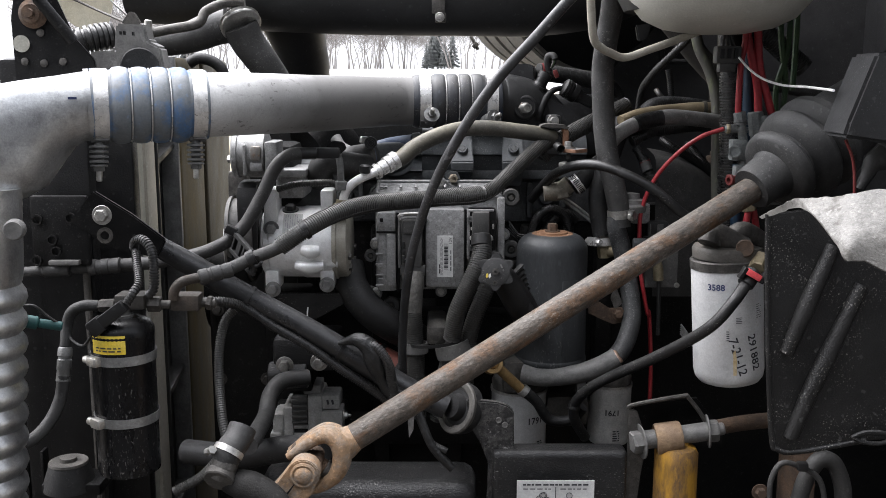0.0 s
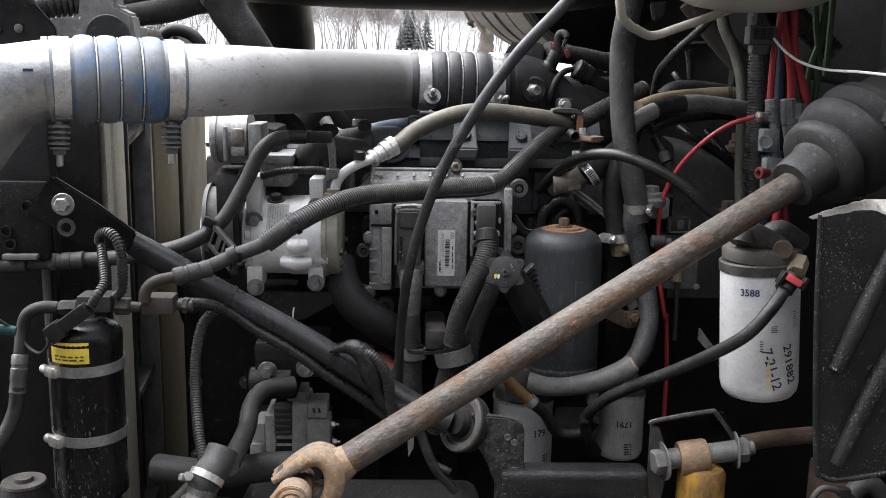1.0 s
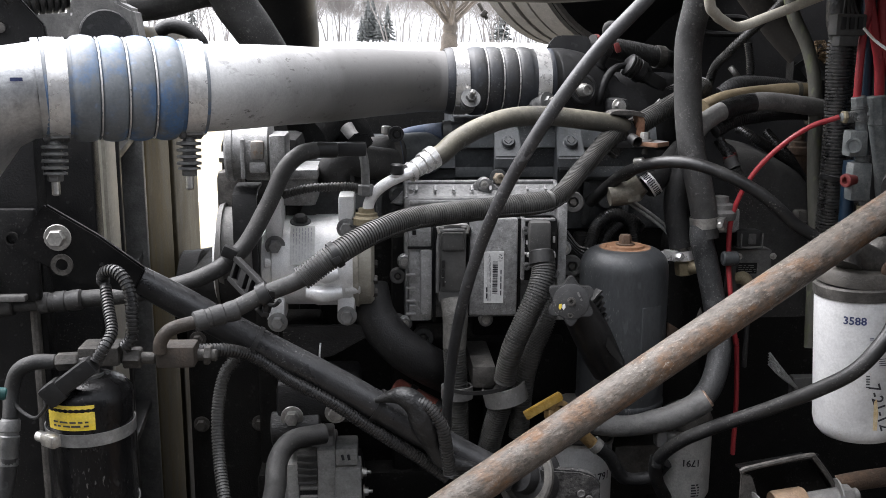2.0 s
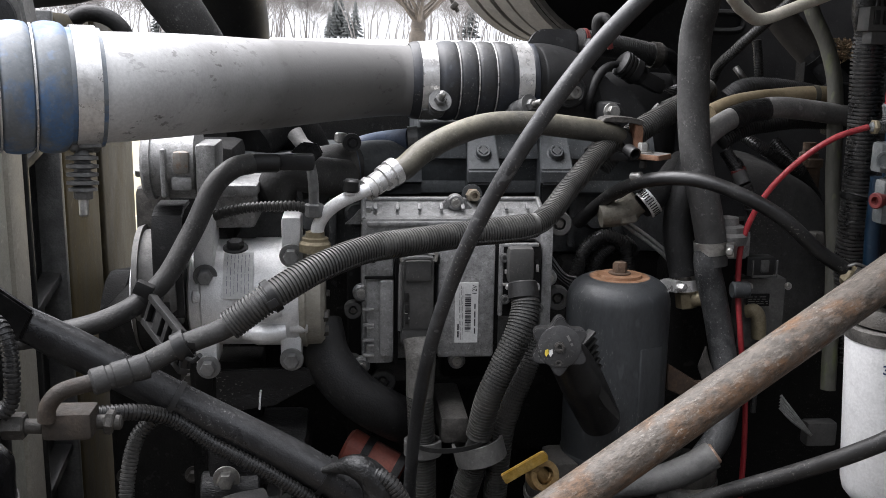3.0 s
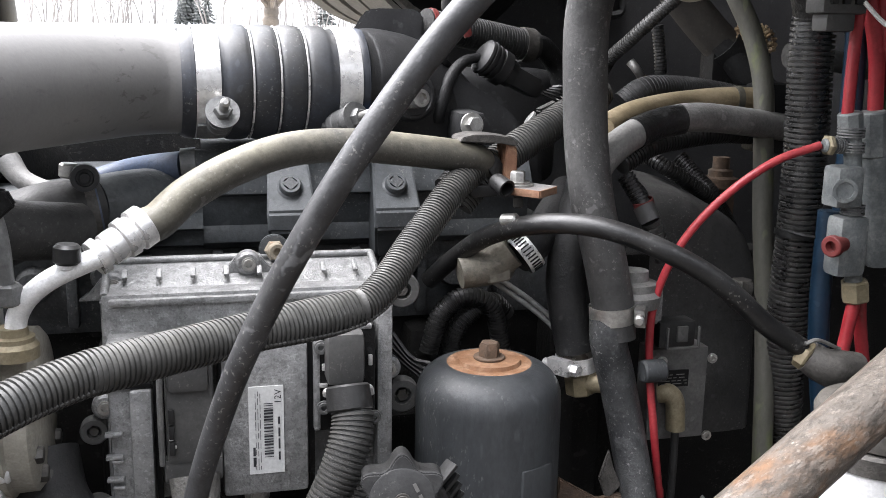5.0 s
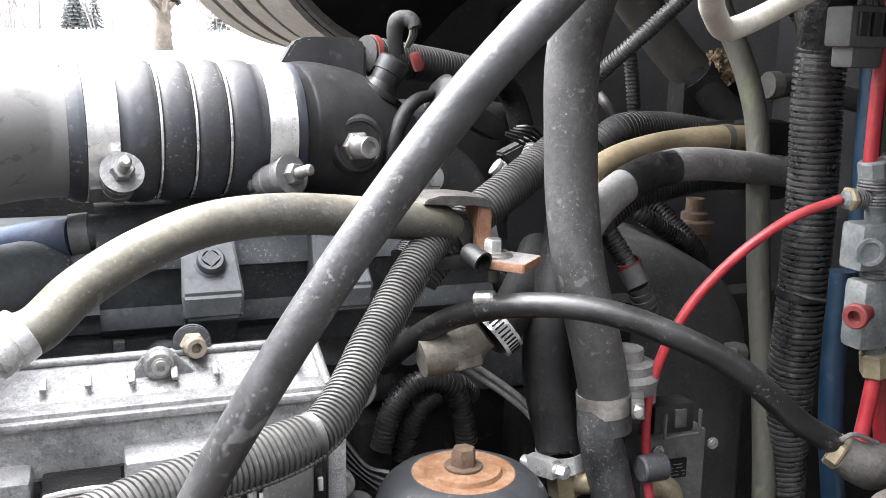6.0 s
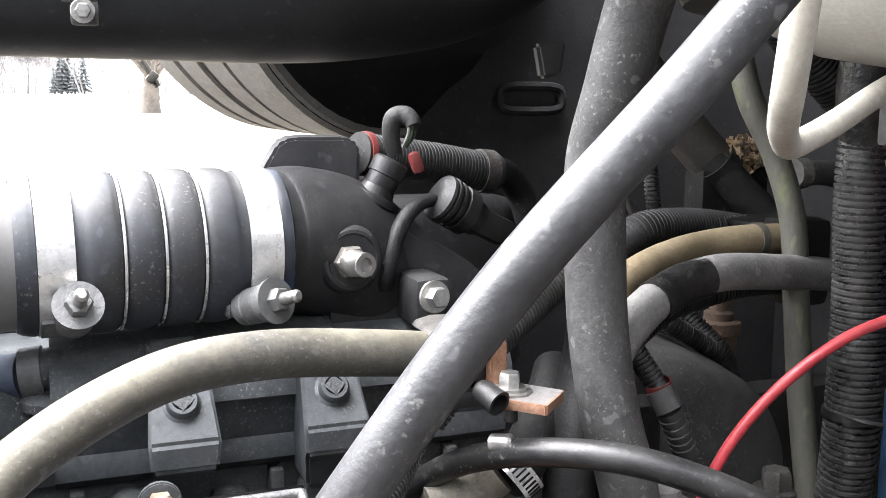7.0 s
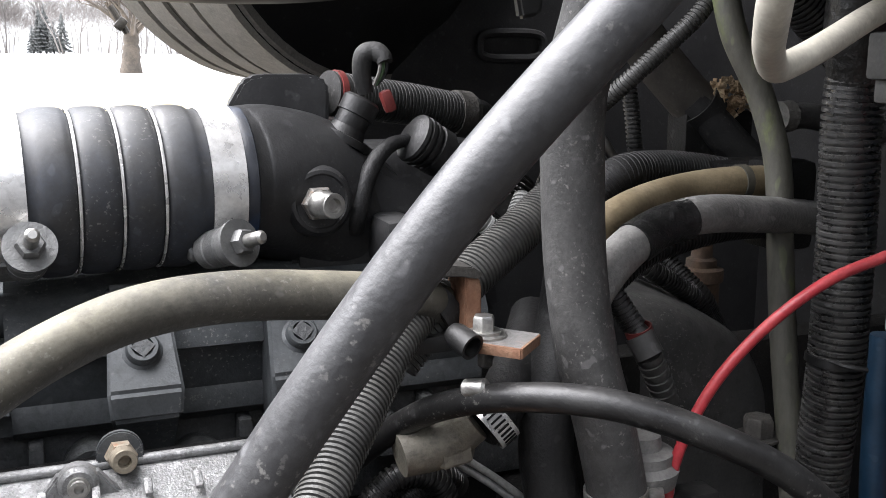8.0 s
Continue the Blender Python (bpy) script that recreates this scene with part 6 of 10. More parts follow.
    # lugs
    for q in ((-0.101, 1.575, 1.418), (-0.004, 1.574, 1.431), (-0.109, 1.548, 1.335), (-0.109, 1.545, 1.253), (-0.003, 1.545, 1.257), (0.099, 1.550, 1.350)):
        l = part("mounting_lug", G().cyl(Vector(q) + Y * 0.012, q, 0.0095, bev=0.002), DULLALU, t)
        part("lug_bolt", G().socket(q, -Y, 0.0042, 0.0035), STEEL, l)
        if q[2] > 1.4:
            part("lug_web", G().prism([(-0.026, -0.012), (-0.016, -0.004), (-0.009, 0.005), (0.009, 0.005), (0.016, -0.004), (0.026, -0.012)], Vector(q) + Y * 0.012, X, Z, 0.007, 0.001), DULLALU, l)
    for q in ((0.043, 1.521, 1.380), (0.045, 1.521, 1.334), (0.082, 1.521, 1.324)):
        part("pocket_screw", G().socket(q, -Y, 0.0042, 0.003), GREYDK, t)
    for q, k in (((-0.118, 1.562, 1.315), 0.62), ((-0.119, 1.562, 1.252), 0.7), ((-0.085, 1.560, 1.232), 0.85), ((0.110, 1.565, 1.410), 0.85), ((0.111, 1.565, 1.325), 0.85)):
        b = part("rubber_mount", G().lathe(q, -Y, [(0, 0.0165 * k), (0.008, 0.0165 * k), (0.01, 0.015 * k), (0.01, 0.0085 * k), (0.004, 0.008 * k), (0.004, 0)], 28), PLASTGREY, t)
        part("mount_bolt", G().hexbolt(Vector(q) - Y * 0.004, -Y, 0.006 * k, 0.005, False), DARKSTEEL, b)
    # label
    ll, lr = Vector((-0.009, 1.521, 1.353)), Vector((0.016, 1.521, 1.286))
    lab = part("label_sticker", G().slab(ll, lr, 0.001, 0), PAPER, t, "white printed label")
    c = (ll + lr) / 2 - Y * 0.0006
    h, wd = ll.z - lr.z, lr.x - ll.x
    side = lambda o: on_face(o, (0, 0, 1), (-1, 0, 0))
    g = bars(side(c - X * wd * 0.24), h * 0.9, wd * 0.2, 3, 31, 0.25)
    q = barcode(side(c + X * wd * 0.06), h * 0.62, wd * 0.26, 3)
    g.add(q.v, q.f)
    q = bars(side(c + X * wd * 0.36 - Z * h * 0.1), h * 0.5, wd * 0.1, 1, 33, 0.55)
    g.add(q.v, q.f)
    g.add(*(lambda m: (m.v, m.f))(bars(side(c - X * wd * 0.36 - Z * h * 0.28), h * 0.26, wd * 0.1, 1, 37, 0.7)))
    part("label_print", g, INK, lab)
    part("voltage_mark", lettering("12V", 0.007, on_face(c + X * wd * 0.34 + Z * h * 0.38, (0, 0, 1), (-1, 0, 0))), INK, lab)
    # connectors
    cl = part("left_connector", G().slab((-0.066, 1.508, 1.384), (-0.033, 1.508, 1.304), 0.04, 0.004).slab((-0.068, 1.510, 1.307), (-0.028, 1.510, 1.289), 0.04, 0.003), PLASTGREY, t, "dark grey plastic connector")
    part("latch", G().tube([(-0.067, 1.502, 1.381), (-0.067, 1.502, 1.390), (-0.034, 1.502, 1.391), (-0.033, 1.502, 1.381)], 0.0022, 8, 3), STEEL, cl)
    for k in range(3):
        part("lock_tab", G().slab(Vector((-0.064, 1.505, 1.346)) - Z * 0.012 * k, Vector((-0.060, 1.505, 1.336)) - Z * 0.012 * k, 0.004, 0.001), PLASTIC, cl)
    part("connector_cap", G().slab((-0.064, 1.504, 1.381), (-0.036, 1.504, 1.358), 0.01, 0.004), PLASTGREY, cl)
    part("connector_shroud", G().slab((-0.071, 1.518, 1.385), (-0.026, 1.518, 1.373), 0.03, 0.003).slab((-0.071, 1.520, 1.382), (-0.066, 1.520, 1.298), 0.03, 0.002), BLACK, t)
    part("right_pocket", G().slab((0.038, 1.523, 1.395), (0.084, 1.523, 1.314), 0.03, 0.004), BLACK, t)
    cr = part("right_connector", G().slab((0.046, 1.508, 1.393), (0.074, 1.508, 1.353), 0.03, 0.006), PLASTGREY, t, "grey connector with wire latch")
    part("wire_latch", G().tube([(0.044, 1.500, 1.351), (0.045, 1.498, 1.355), (0.059, 1.494, 1.356), (0.074, 1.498, 1.356), (0.077, 1.500, 1.350)], 0.0022, 8, 6), BRIGHT, cr)


control_unit()


def unit_looms():
    t = thing("connector_loom", "black split loom running down from the control unit connector", "cable loom", (0.021, 1.470, 1.181))
    part("loom_sleeve", G().tube([(0.060, 1.495, 1.352), (0.061, 1.485, 1.334), (0.053, 1.475, 1.310), (0.036, 1.470, 1.275), (0.021, 1.470, 1.238), (0.014, 1.480, 1.196)], [0.015, 0.0155, 0.0145, 0.014, 0.014, 0.014], 20, 8, 0.0035, 0.0014), GREYLOOM, t)
    part("boot", G().cyl((0.059, 1.497, 1.359), (0.060, 1.490, 1.342), 0.0155, 0.0165), PLASTIC, t)
    s = thing("second_loom", "second dusty split loom beside the first", "cable loom", (0.036, 1.490, 1.172))
    part("loom_sleeve", G().tube([(0.076, 1.510, 1.292), (0.066, 1.500, 1.264), (0.051, 1.495, 1.228), (0.041, 1.495, 1.189), (0.036, 1.500, 1.114)], 0.013, 18, 8, 0.0035, 0.0014), GREYLOOM, s)
    f = thing("flat_loom", "taped flat cable loom below the first connector", "cable loom", (-0.045, 1.500, 1.117))
    part("flat_tape", G().tube([(-0.048, 1.510, 1.294), (-0.047, 1.500, 1.272), (-0.048, 1.498, 1.235)], [0.017, 0.0165, 0.014], 16, 8, wob=0.12), TAPEGREY, f)
    part("loom_sleeve", G().tube([(-0.048, 1.498, 1.235), (-0.046, 1.498, 1.197), (-0.044, 1.500, 1.157), (-0.041, 1.510, 1.058)], 0.0145, 18, 8, 0.0035, 0.0014), GREYLOOM, f)
    k = thing("loom_clamp", "pale grey plastic saddle clamp round the looms", "cable clamp", (0.016, 1.480, 1.164))
    part("saddle", G().band((0.016, 1.488, 1.177), (-0.25, 0.05, 1), 0.025, 0.022, 0.003, 32), GREYCAST, k)
    part("saddle", G().band((-0.044, 1.500, 1.176), (0.0, 0.05, 1), 0.0175, 0.016, 0.003, 28), GREYCAST, k)
    part("cable_tie", G().band((-0.012, 1.500, 1.187), (-0.1, 0.05, 1), 0.042, 0.005, 0.0015, 36), PLASTIC, k)
    part("saddle_foot", G().slab((-0.026, 1.490, 1.212), (0.005, 1.490, 1.182), 0.12, 0.006), DARKSTEEL, k)
    part("loom_tail", G().tube([(0.015, 1.480, 1.183), (0.009, 1.490, 1.153), (0.001, 1.500, 1.115), (-0.008, 1.520, 1.051)], 0.0145, 18, 8, 0.0035, 0.0014), GREYLOOM, t)


TAPEGREY = mat("grey_woven_tape", (0.075, 0.072, 0.066), (0.125, 0.12, 0.11), 60, 0.6, bump=0.9, fine=150, dust=0.3, grime=0.5)
unit_looms()


# ---- cylinder head and rocker cover ----
NUTTAN = mat("tan_stained_bolt", (0.3, 0.26, 0.2), (0.36, 0.2, 0.12), 120, 0.5, metal=0.3, bump=0.25, edge=(0.56, 0.64))
HEADIRON = mat("oily_dark_engine_paint", (0.04, 0.043, 0.046), (0.066, 0.07, 0.072), 24, 0.5, bump=0.5, dust=0.45, dust_col=(0.2, 0.2, 0.19), specks=0.6, speck_col=(0.2, 0.19, 0.18), grime=0.5)


def head():
    t = thing("rocker_cover", "dark green-grey rocker cover and head with square-socket bolts", "rocker cover", (0.03, 1.75, 1.4))
    prof = [(1.9, 1.515), (1.71, 1.514), (1.685, 1.51), (1.664, 1.497), (1.652, 1.478), (1.651, 1.472), (1.655, 1.47), (1.661, 1.4685), (1.663, 1.447), (1.664, 1.444), (1.661, 1.44), (1.661, 1.43), (1.668, 1.424), (1.72, 1.42), (1.9, 1.42)]
    x0, x1 = -0.036, 0.245
    k = len(prof)
    vs = [(x, y, z) for x in (x0, x1) for y, z in prof]
    fs = [(i, (i + 1) % k, k + (i + 1) % k, k + i) for i in range(k)] + [tuple(range(k))[::-1], tuple(range(k, 2 * k))]
    part("cover", G().add(vs, fs), ENGINE, t)
    low = [(1.9, 1.472), (1.7, 1.471), (1.676, 1.466), (1.656, 1.456), (1.652, 1.444), (1.664, 1.44), (1.664, 1.428), (1.72, 1.42), (1.9, 1.42)]
    j = len(low)
    vs = [(x, y, z) for x in (-0.26, -0.036) for y, z in low]
    fs = [(i, (i + 1) % j, j + (i + 1) % j, j + i) for i in range(j)] + [tuple(range(j))[::-1], tuple(range(j, 2 * j))]
    part("front_cover", G().add(vs, fs), ENGINE, t)
    part("top_plate", G().box((0.12, 1.79, 1.518), (0.22, 0.16, 0.012), None, 0.004), ENGINE, t)
    part("head_side", G().box((0.02, 1.782, 1.39), (0.56, 0.22, 0.075), None, 0.01), HEADIRON, t)
    for k in range(7):
        x = -0.17 + k * 0.058
        part("head_boss", G().lathe((x, 1.676, 1.398 + 0.006 * (k % 2)), -Y, [(0, 0.016), (0.014, 0.0145), (0.018, 0.012), (0.018, 0.0)], 20), HEADIRON, t)
        part("head_web", G().box((x + 0.029, 1.67, 1.392), (0.009, 0.02, 0.06), None, 0.003), HEADIRON, t)
    # bolt towers with a sloped face and a tapering foot
    sec = [(1.648, 1.506, 0.03), (1.636, 1.498, 0.033), (1.609, 1.463, 0.04), (1.6105, 1.447, 0.037), (1.62, 1.441, 0.034), (1.632, 1.42, 0.028), (1.7, 1.415, 0.026), (1.7, 1.506, 0.03)]
    for cx in (0.032, 0.117):
        n = len(sec)
        vs = [(cx + s * w / 2, y, z) for s in (-1, 1) for y, z, w in sec]
        b = bmesh.new()
        bv = [b.verts.new(v) for v in vs]
        for i in range(n):
            j = (i + 1) % n
            b.faces.new((bv[i], bv[j], bv[n + j], bv[n + i]))
        b.faces.new(bv[:n][::-1])
        b.faces.new(bv[n:])
        bmesh.ops.recalc_face_normals(b, faces=b.faces[:])
        bmesh.ops.bevel(b, geom=b.edges[:], offset=0.0022, segments=2, affect="EDGES")
        tw = part("bolt_tower", G().bm(b), ENGINE, t)
        nm = Vector((0, -0.79, 0.61))
        c = Vector((cx, 1.6235, 1.4805))
        bo = part("bolt", G().lathe(c - nm * 0.002, nm, [(0, 0.0106), (0.003, 0.0106), (0.004, 0.0088), (0.0085, 0.0086), (0.0095, 0.0078), (0.0095, 0.0056), (0.003, 0.0052), (0.003, 0)], 24), ENGINE, tw)
        part("square_socket", G().lathe(c + nm * 0.0058, nm, [(0, 0.0062), (0.0022, 0.0062), (0.0022, 0)], 4), HEADIRON, bo)
    # filler cap, threaded boss and ribs on the cover
    nk = part("filler_neck", G().lathe((-0.008, 1.722, 1.464), Z, [(0, 0.026), (0.01, 0.021), (0.02, 0.017), (0.027, 0.0145), (0.029, 0.0135)], 32), ENGINE, t)
    part("round_cap", G().lathe((-0.008, 1.722, 1.493), Z, [(0, 0.0125), (0.001, 0.0138), (0.003, 0.0138), (0.0038, 0.012), (0.0038, 0)], 32), ENGINE, nk, "pale flat plug")
    for x in (0.034, 0.052):
        part("rib_plug", G().lathe((x, 1.728, 1.494), Z, [(0, 0.0075), (0.003, 0.0075), (0.004, 0.006), (0.004, 0)], 20), ENGINE, t)
    fb = part("boss_flange", G().lathe((-0.028, 1.676, 1.474), Z, [(0, 0.027), (0.005, 0.0265), (0.008, 0.023), (0.009, 0.012), (0.009, 0)], 32), ENGINE, t)
    part("thread_boss", G().lathe((-0.028, 1.676, 1.482), Z, [(0, 0.0095), (0.0012, 0.0105), (0.0024, 0.0092), (0.0036, 0.0105), (0.0048, 0.0092), (0.006, 0.01), (0.007, 0.0094), (0.007, 0.0055), (0.003, 0.005), (0.003, 0)], 28), GREYDK, fb, "threaded plug")
    part("cover_rib", G().tube([(-0.007, 1.700, 1.486), (0.023, 1.720, 1.488), (0.058, 1.730, 1.490), (0.102, 1.740, 1.492), (0.151, 1.750, 1.490)], 0.006, 10, 6), ENGINE, t)
    part("round_pad", G().lathe((-0.082, 1.668, 1.462), Vector((0, -0.85, 0.5)), [(0, 0.034), (0.006, 0.034), (0.008, 0.031), (0.008, 0.0)], 36), ENGINE, t)
    # brown nut in a ring lug above the control unit
    lug = part("ring_lug", G().prism([(math.cos(radians(w)) * 0.0115, 0.008 + math.sin(radians(w)) * 0.0115) for w in range(0, 181, 15)] + [(-0.0115, -0.014), (0.0115, -0.014)], Vector((0.0165, 1.598, 1.4295)), X, Z, 0.004, 0.0008), ENGINE, t)
    q, ax = Vector((0.0165, 1.594, 1.437)), Vector((0.1, -1, 0.08))
    part("lug_nut", G().lathe(q, ax, [(0, 0.0078), (0.006, 0.0078), (0.007, 0.007)], 6).lathe(q + ax.normalized() * 0.006, ax, [(0, 0.0064), (0.0075, 0.0064), (0.0085, 0.0058), (0.0085, 0.0033), (0.004, 0.003), (0.004, 0)], 24), NUTTAN, lug, "tan rust-stained socket bolt")


head()


def coolant_rail():
    """Pipework along the front of the head: bent hose, thermostat neck and blue crossover pipe."""
    t = thing("coolant_crossover", "dark hose and faded blue crossover pipe with band clamps", "coolant pipe", (-0.158, 1.620, 1.443))
    part("bent_hose", G().tube([(-0.200, 1.580, 1.436), (-0.197, 1.560, 1.454), (-0.183, 1.555, 1.468), (-0.157, 1.570, 1.462), (-0.126, 1.600, 1.455)], 0.021, 24, 8), HOSE, t)
    part("neck", G().tube([(-0.183, 1.600, 1.453), (-0.152, 1.610, 1.464), (-0.117, 1.630, 1.468)], 0.025, 26, 8), HOSE, t)
    part("neck_body", G().tube([(-0.119, 1.630, 1.467), (-0.095, 1.650, 1.466), (-0.072, 1.680, 1.461)], [0.024, 0.027, 0.03], 26, 6), ENGINE, t)
    part("blue_pipe", G().tube([(-0.140, 1.660, 1.472), (-0.103, 1.680, 1.483), (-0.078, 1.685, 1.488), (-0.050, 1.675, 1.492)], 0.013, 24, 6), BLUE, t, "faded blue pipe")
    part("pipe_band", G().band((-0.045, 1.675, 1.493), (1, -0.1, 0.1), 0.0132, 0.012, 0.0014, 32), GREYDK, t, "pale steel band")
    part("pipe_end", G().tube([(-0.052, 1.676, 1.492), (-0.033, 1.680, 1.493), (-0.005, 1.710, 1.487)], 0.0128, 22, 6), ENGINE, t)
    g = G()
    worm_clamp(g, (-0.122, 1.627, 1.467), Vector((1, 0.2, 0.15)), 0.0256, 0.014, None)
    part("band_clamp", g, DARKSTEEL, t)
    part("blue_edge", G().band((-0.116, 1.630, 1.468), Vector((1, 0.2, 0.15)), 0.0252, 0.004, 0.0012, 32), BLUE, t)
    part("clamp_bolt", G().lathe((-0.119, 1.600, 1.495), (0.1, -1, 0.05), [(0, 0.0095), (0.006, 0.0105), (0.01, 0.01), (0.01, 0.0065), (0.007, 0.006), (0.007, 0.004), (0.012, 0.0035), (0.012, 0)], 24), PLASTIC, t)
    part("clamp_bridge", G().cyl((-0.130, 1.605, 1.505), (-0.131, 1.605, 1.494), 0.007), STEEL, t)
    part("curved_arm", G().tube([(-0.185, 1.680, 1.498), (-0.174, 1.670, 1.485), (-0.156, 1.660, 1.477), (-0.137, 1.650, 1.476)], [0.01, 0.008, 0.008, 0.01], 14, 6), GREYCAST, t)
    part("rod_link", G().tube([(-0.164, 1.496, 1.492), (-0.1595, 1.491, 1.478), (-0.1575, 1.489, 1.462), (-0.157, 1.489, 1.440)], 0.0052, 14, 8).cyl((-0.157, 1.489, 1.444), (-0.157, 1.489, 1.430), 0.0095, seg=6), GREYDK, t, "grey bent link pipe")
    part("link_plate", G().prism([(-0.016, 0.001), (-0.004, 0.012), (0.012, 0.01), (0.017, 0.0), (0.004, -0.011), (-0.01, -0.008)], Vector((-0.164, 1.490, 1.494)), X, Z, 0.006, 0.0015), GRIME, t)
    solo("compressor_lead", G().tube([(-0.257, 1.500, 1.430), (-0.228, 1.495, 1.438), (-0.200, 1.495, 1.440), (-0.172, 1.495, 1.440), (-0.160, 1.500, 1.432)], 0.0055, 12, 8, 0.004, 0.0011), GREYLOOM, "thin corrugated lead over the compressor", "cable loom")
    solo("thermostat_housing", G().slab((-0.264, 1.525, 1.448), (-0.219, 1.525, 1.412), 0.09, 0.006).slab((-0.268, 1.520, 1.458), (-0.216, 1.520, 1.446), 0.1, 0.0025), DULLALU, "grey cast thermostat housing behind the compressor", "housing")
    solo("turbo_pipe", G().tube([(-0.243, 1.720, 1.484), (-0.217, 1.750, 1.506), (-0.191, 1.780, 1.486), (-0.178, 1.800, 1.459)], 0.035, 20, 8), GRIME, "grimy pipe below the charge air pipe", "pipe")


coolant_rail()


# ---- intake manifold elbow ----
def manifold():
    t = thing("intake_manifold", "satin black cast intake manifold elbow with sensors", "intake manifold", (0.141, 1.680, 1.515))
    g = G().tube([(0.082, 1.688, 1.561), (0.096, 1.694, 1.561), (0.115, 1.700, 1.559), (0.144, 1.715, 1.547), (0.176, 1.740, 1.513), (0.198, 1.760, 1.467)], [0.043, 0.047, 0.05, 0.054, 0.056, 0.054], 40, 8)
    part("elbow", g, MANIFOLD, t)
    part("boss_top", G().prism([(-0.034, -0.02), (0.033, -0.02), (0.034, 0.006), (0.0325, 0.011), (0.029, 0.0145), (0.023, 0.0158), (-0.008, 0.0158), (-0.015, 0.0145), (-0.02, 0.011), (-0.024, 0.004), (-0.029, -0.004)], Vector((0.133, 1.735, 1.608)) + Y * 0.03, (1, -0.15, 0), Z, 0.055, 0.0022), MANIFOLD, t)
    part("web", G().prism([(-0.05, 0.03), (0.0, 0.045), (0.055, 0.01), (0.085, -0.03), (0.09, -0.06), (-0.05, -0.06)], Vector((0.177, 1.700, 1.528)), X, Z, 0.02, 0.004), MANIFOLD, t)
    # dark filler block added to close the bright gap behind the sensors
    part("gap_filler", G().box((0.25, 1.85, 1.51), (0.16, 0.07, 0.12), None, 0.02, 3), MANIFOLD, t)
    b = Vector((0.137, 1.660, 1.550))
    part("sensor_boss", G().lathe(b + Y * 0.014, (0.15, -1, 0.05), [(0, 0.0225), (0.013, 0.0215), (0.017, 0.0185), (0.0175, 0.0165), (0.0165, 0.0155), (0.0165, 0)], 32), MANIFOLD, t)
    s = part("sensor_nut", G().hexbolt(b + Y * -0.0015, (0.15, -1, 0.05), 0.0105, 0.0075, False), RUSTYNUT, t, "rust-stained sensor nut")
    part("sensor_tip", G().lathe(b + Vector((0, -0.008, 0)), Vector((0.3, -1, 0.05)), [(0, 0.0082), (0.006, 0.0082), (0.007, 0.0075), (0.016, 0.0075), (0.0165, 0.007), (0.0165, 0.0045), (0.013, 0.004), (0.013, 0)], 24), STEEL, s)
    part("flange_bolt", G().hexbolt((0.184, 1.635, 1.529), (0.1, -1, 0.1), 0.0068, 0.008), STEEL, t, "bright flange bolt")
    part("flange_foot", G().slab((0.175, 1.642, 1.539), (0.199, 1.642, 1.507), 0.05, 0.006), MANIFOLD, t)


MANIFOLD = mat("satin_black_manifold", (0.015, 0.015, 0.016), (0.022, 0.022, 0.023), 22, 0.38, bump=0.15, dust=0.3, dust_col=(0.11, 0.11, 0.105), specks=0.12)
manifold()


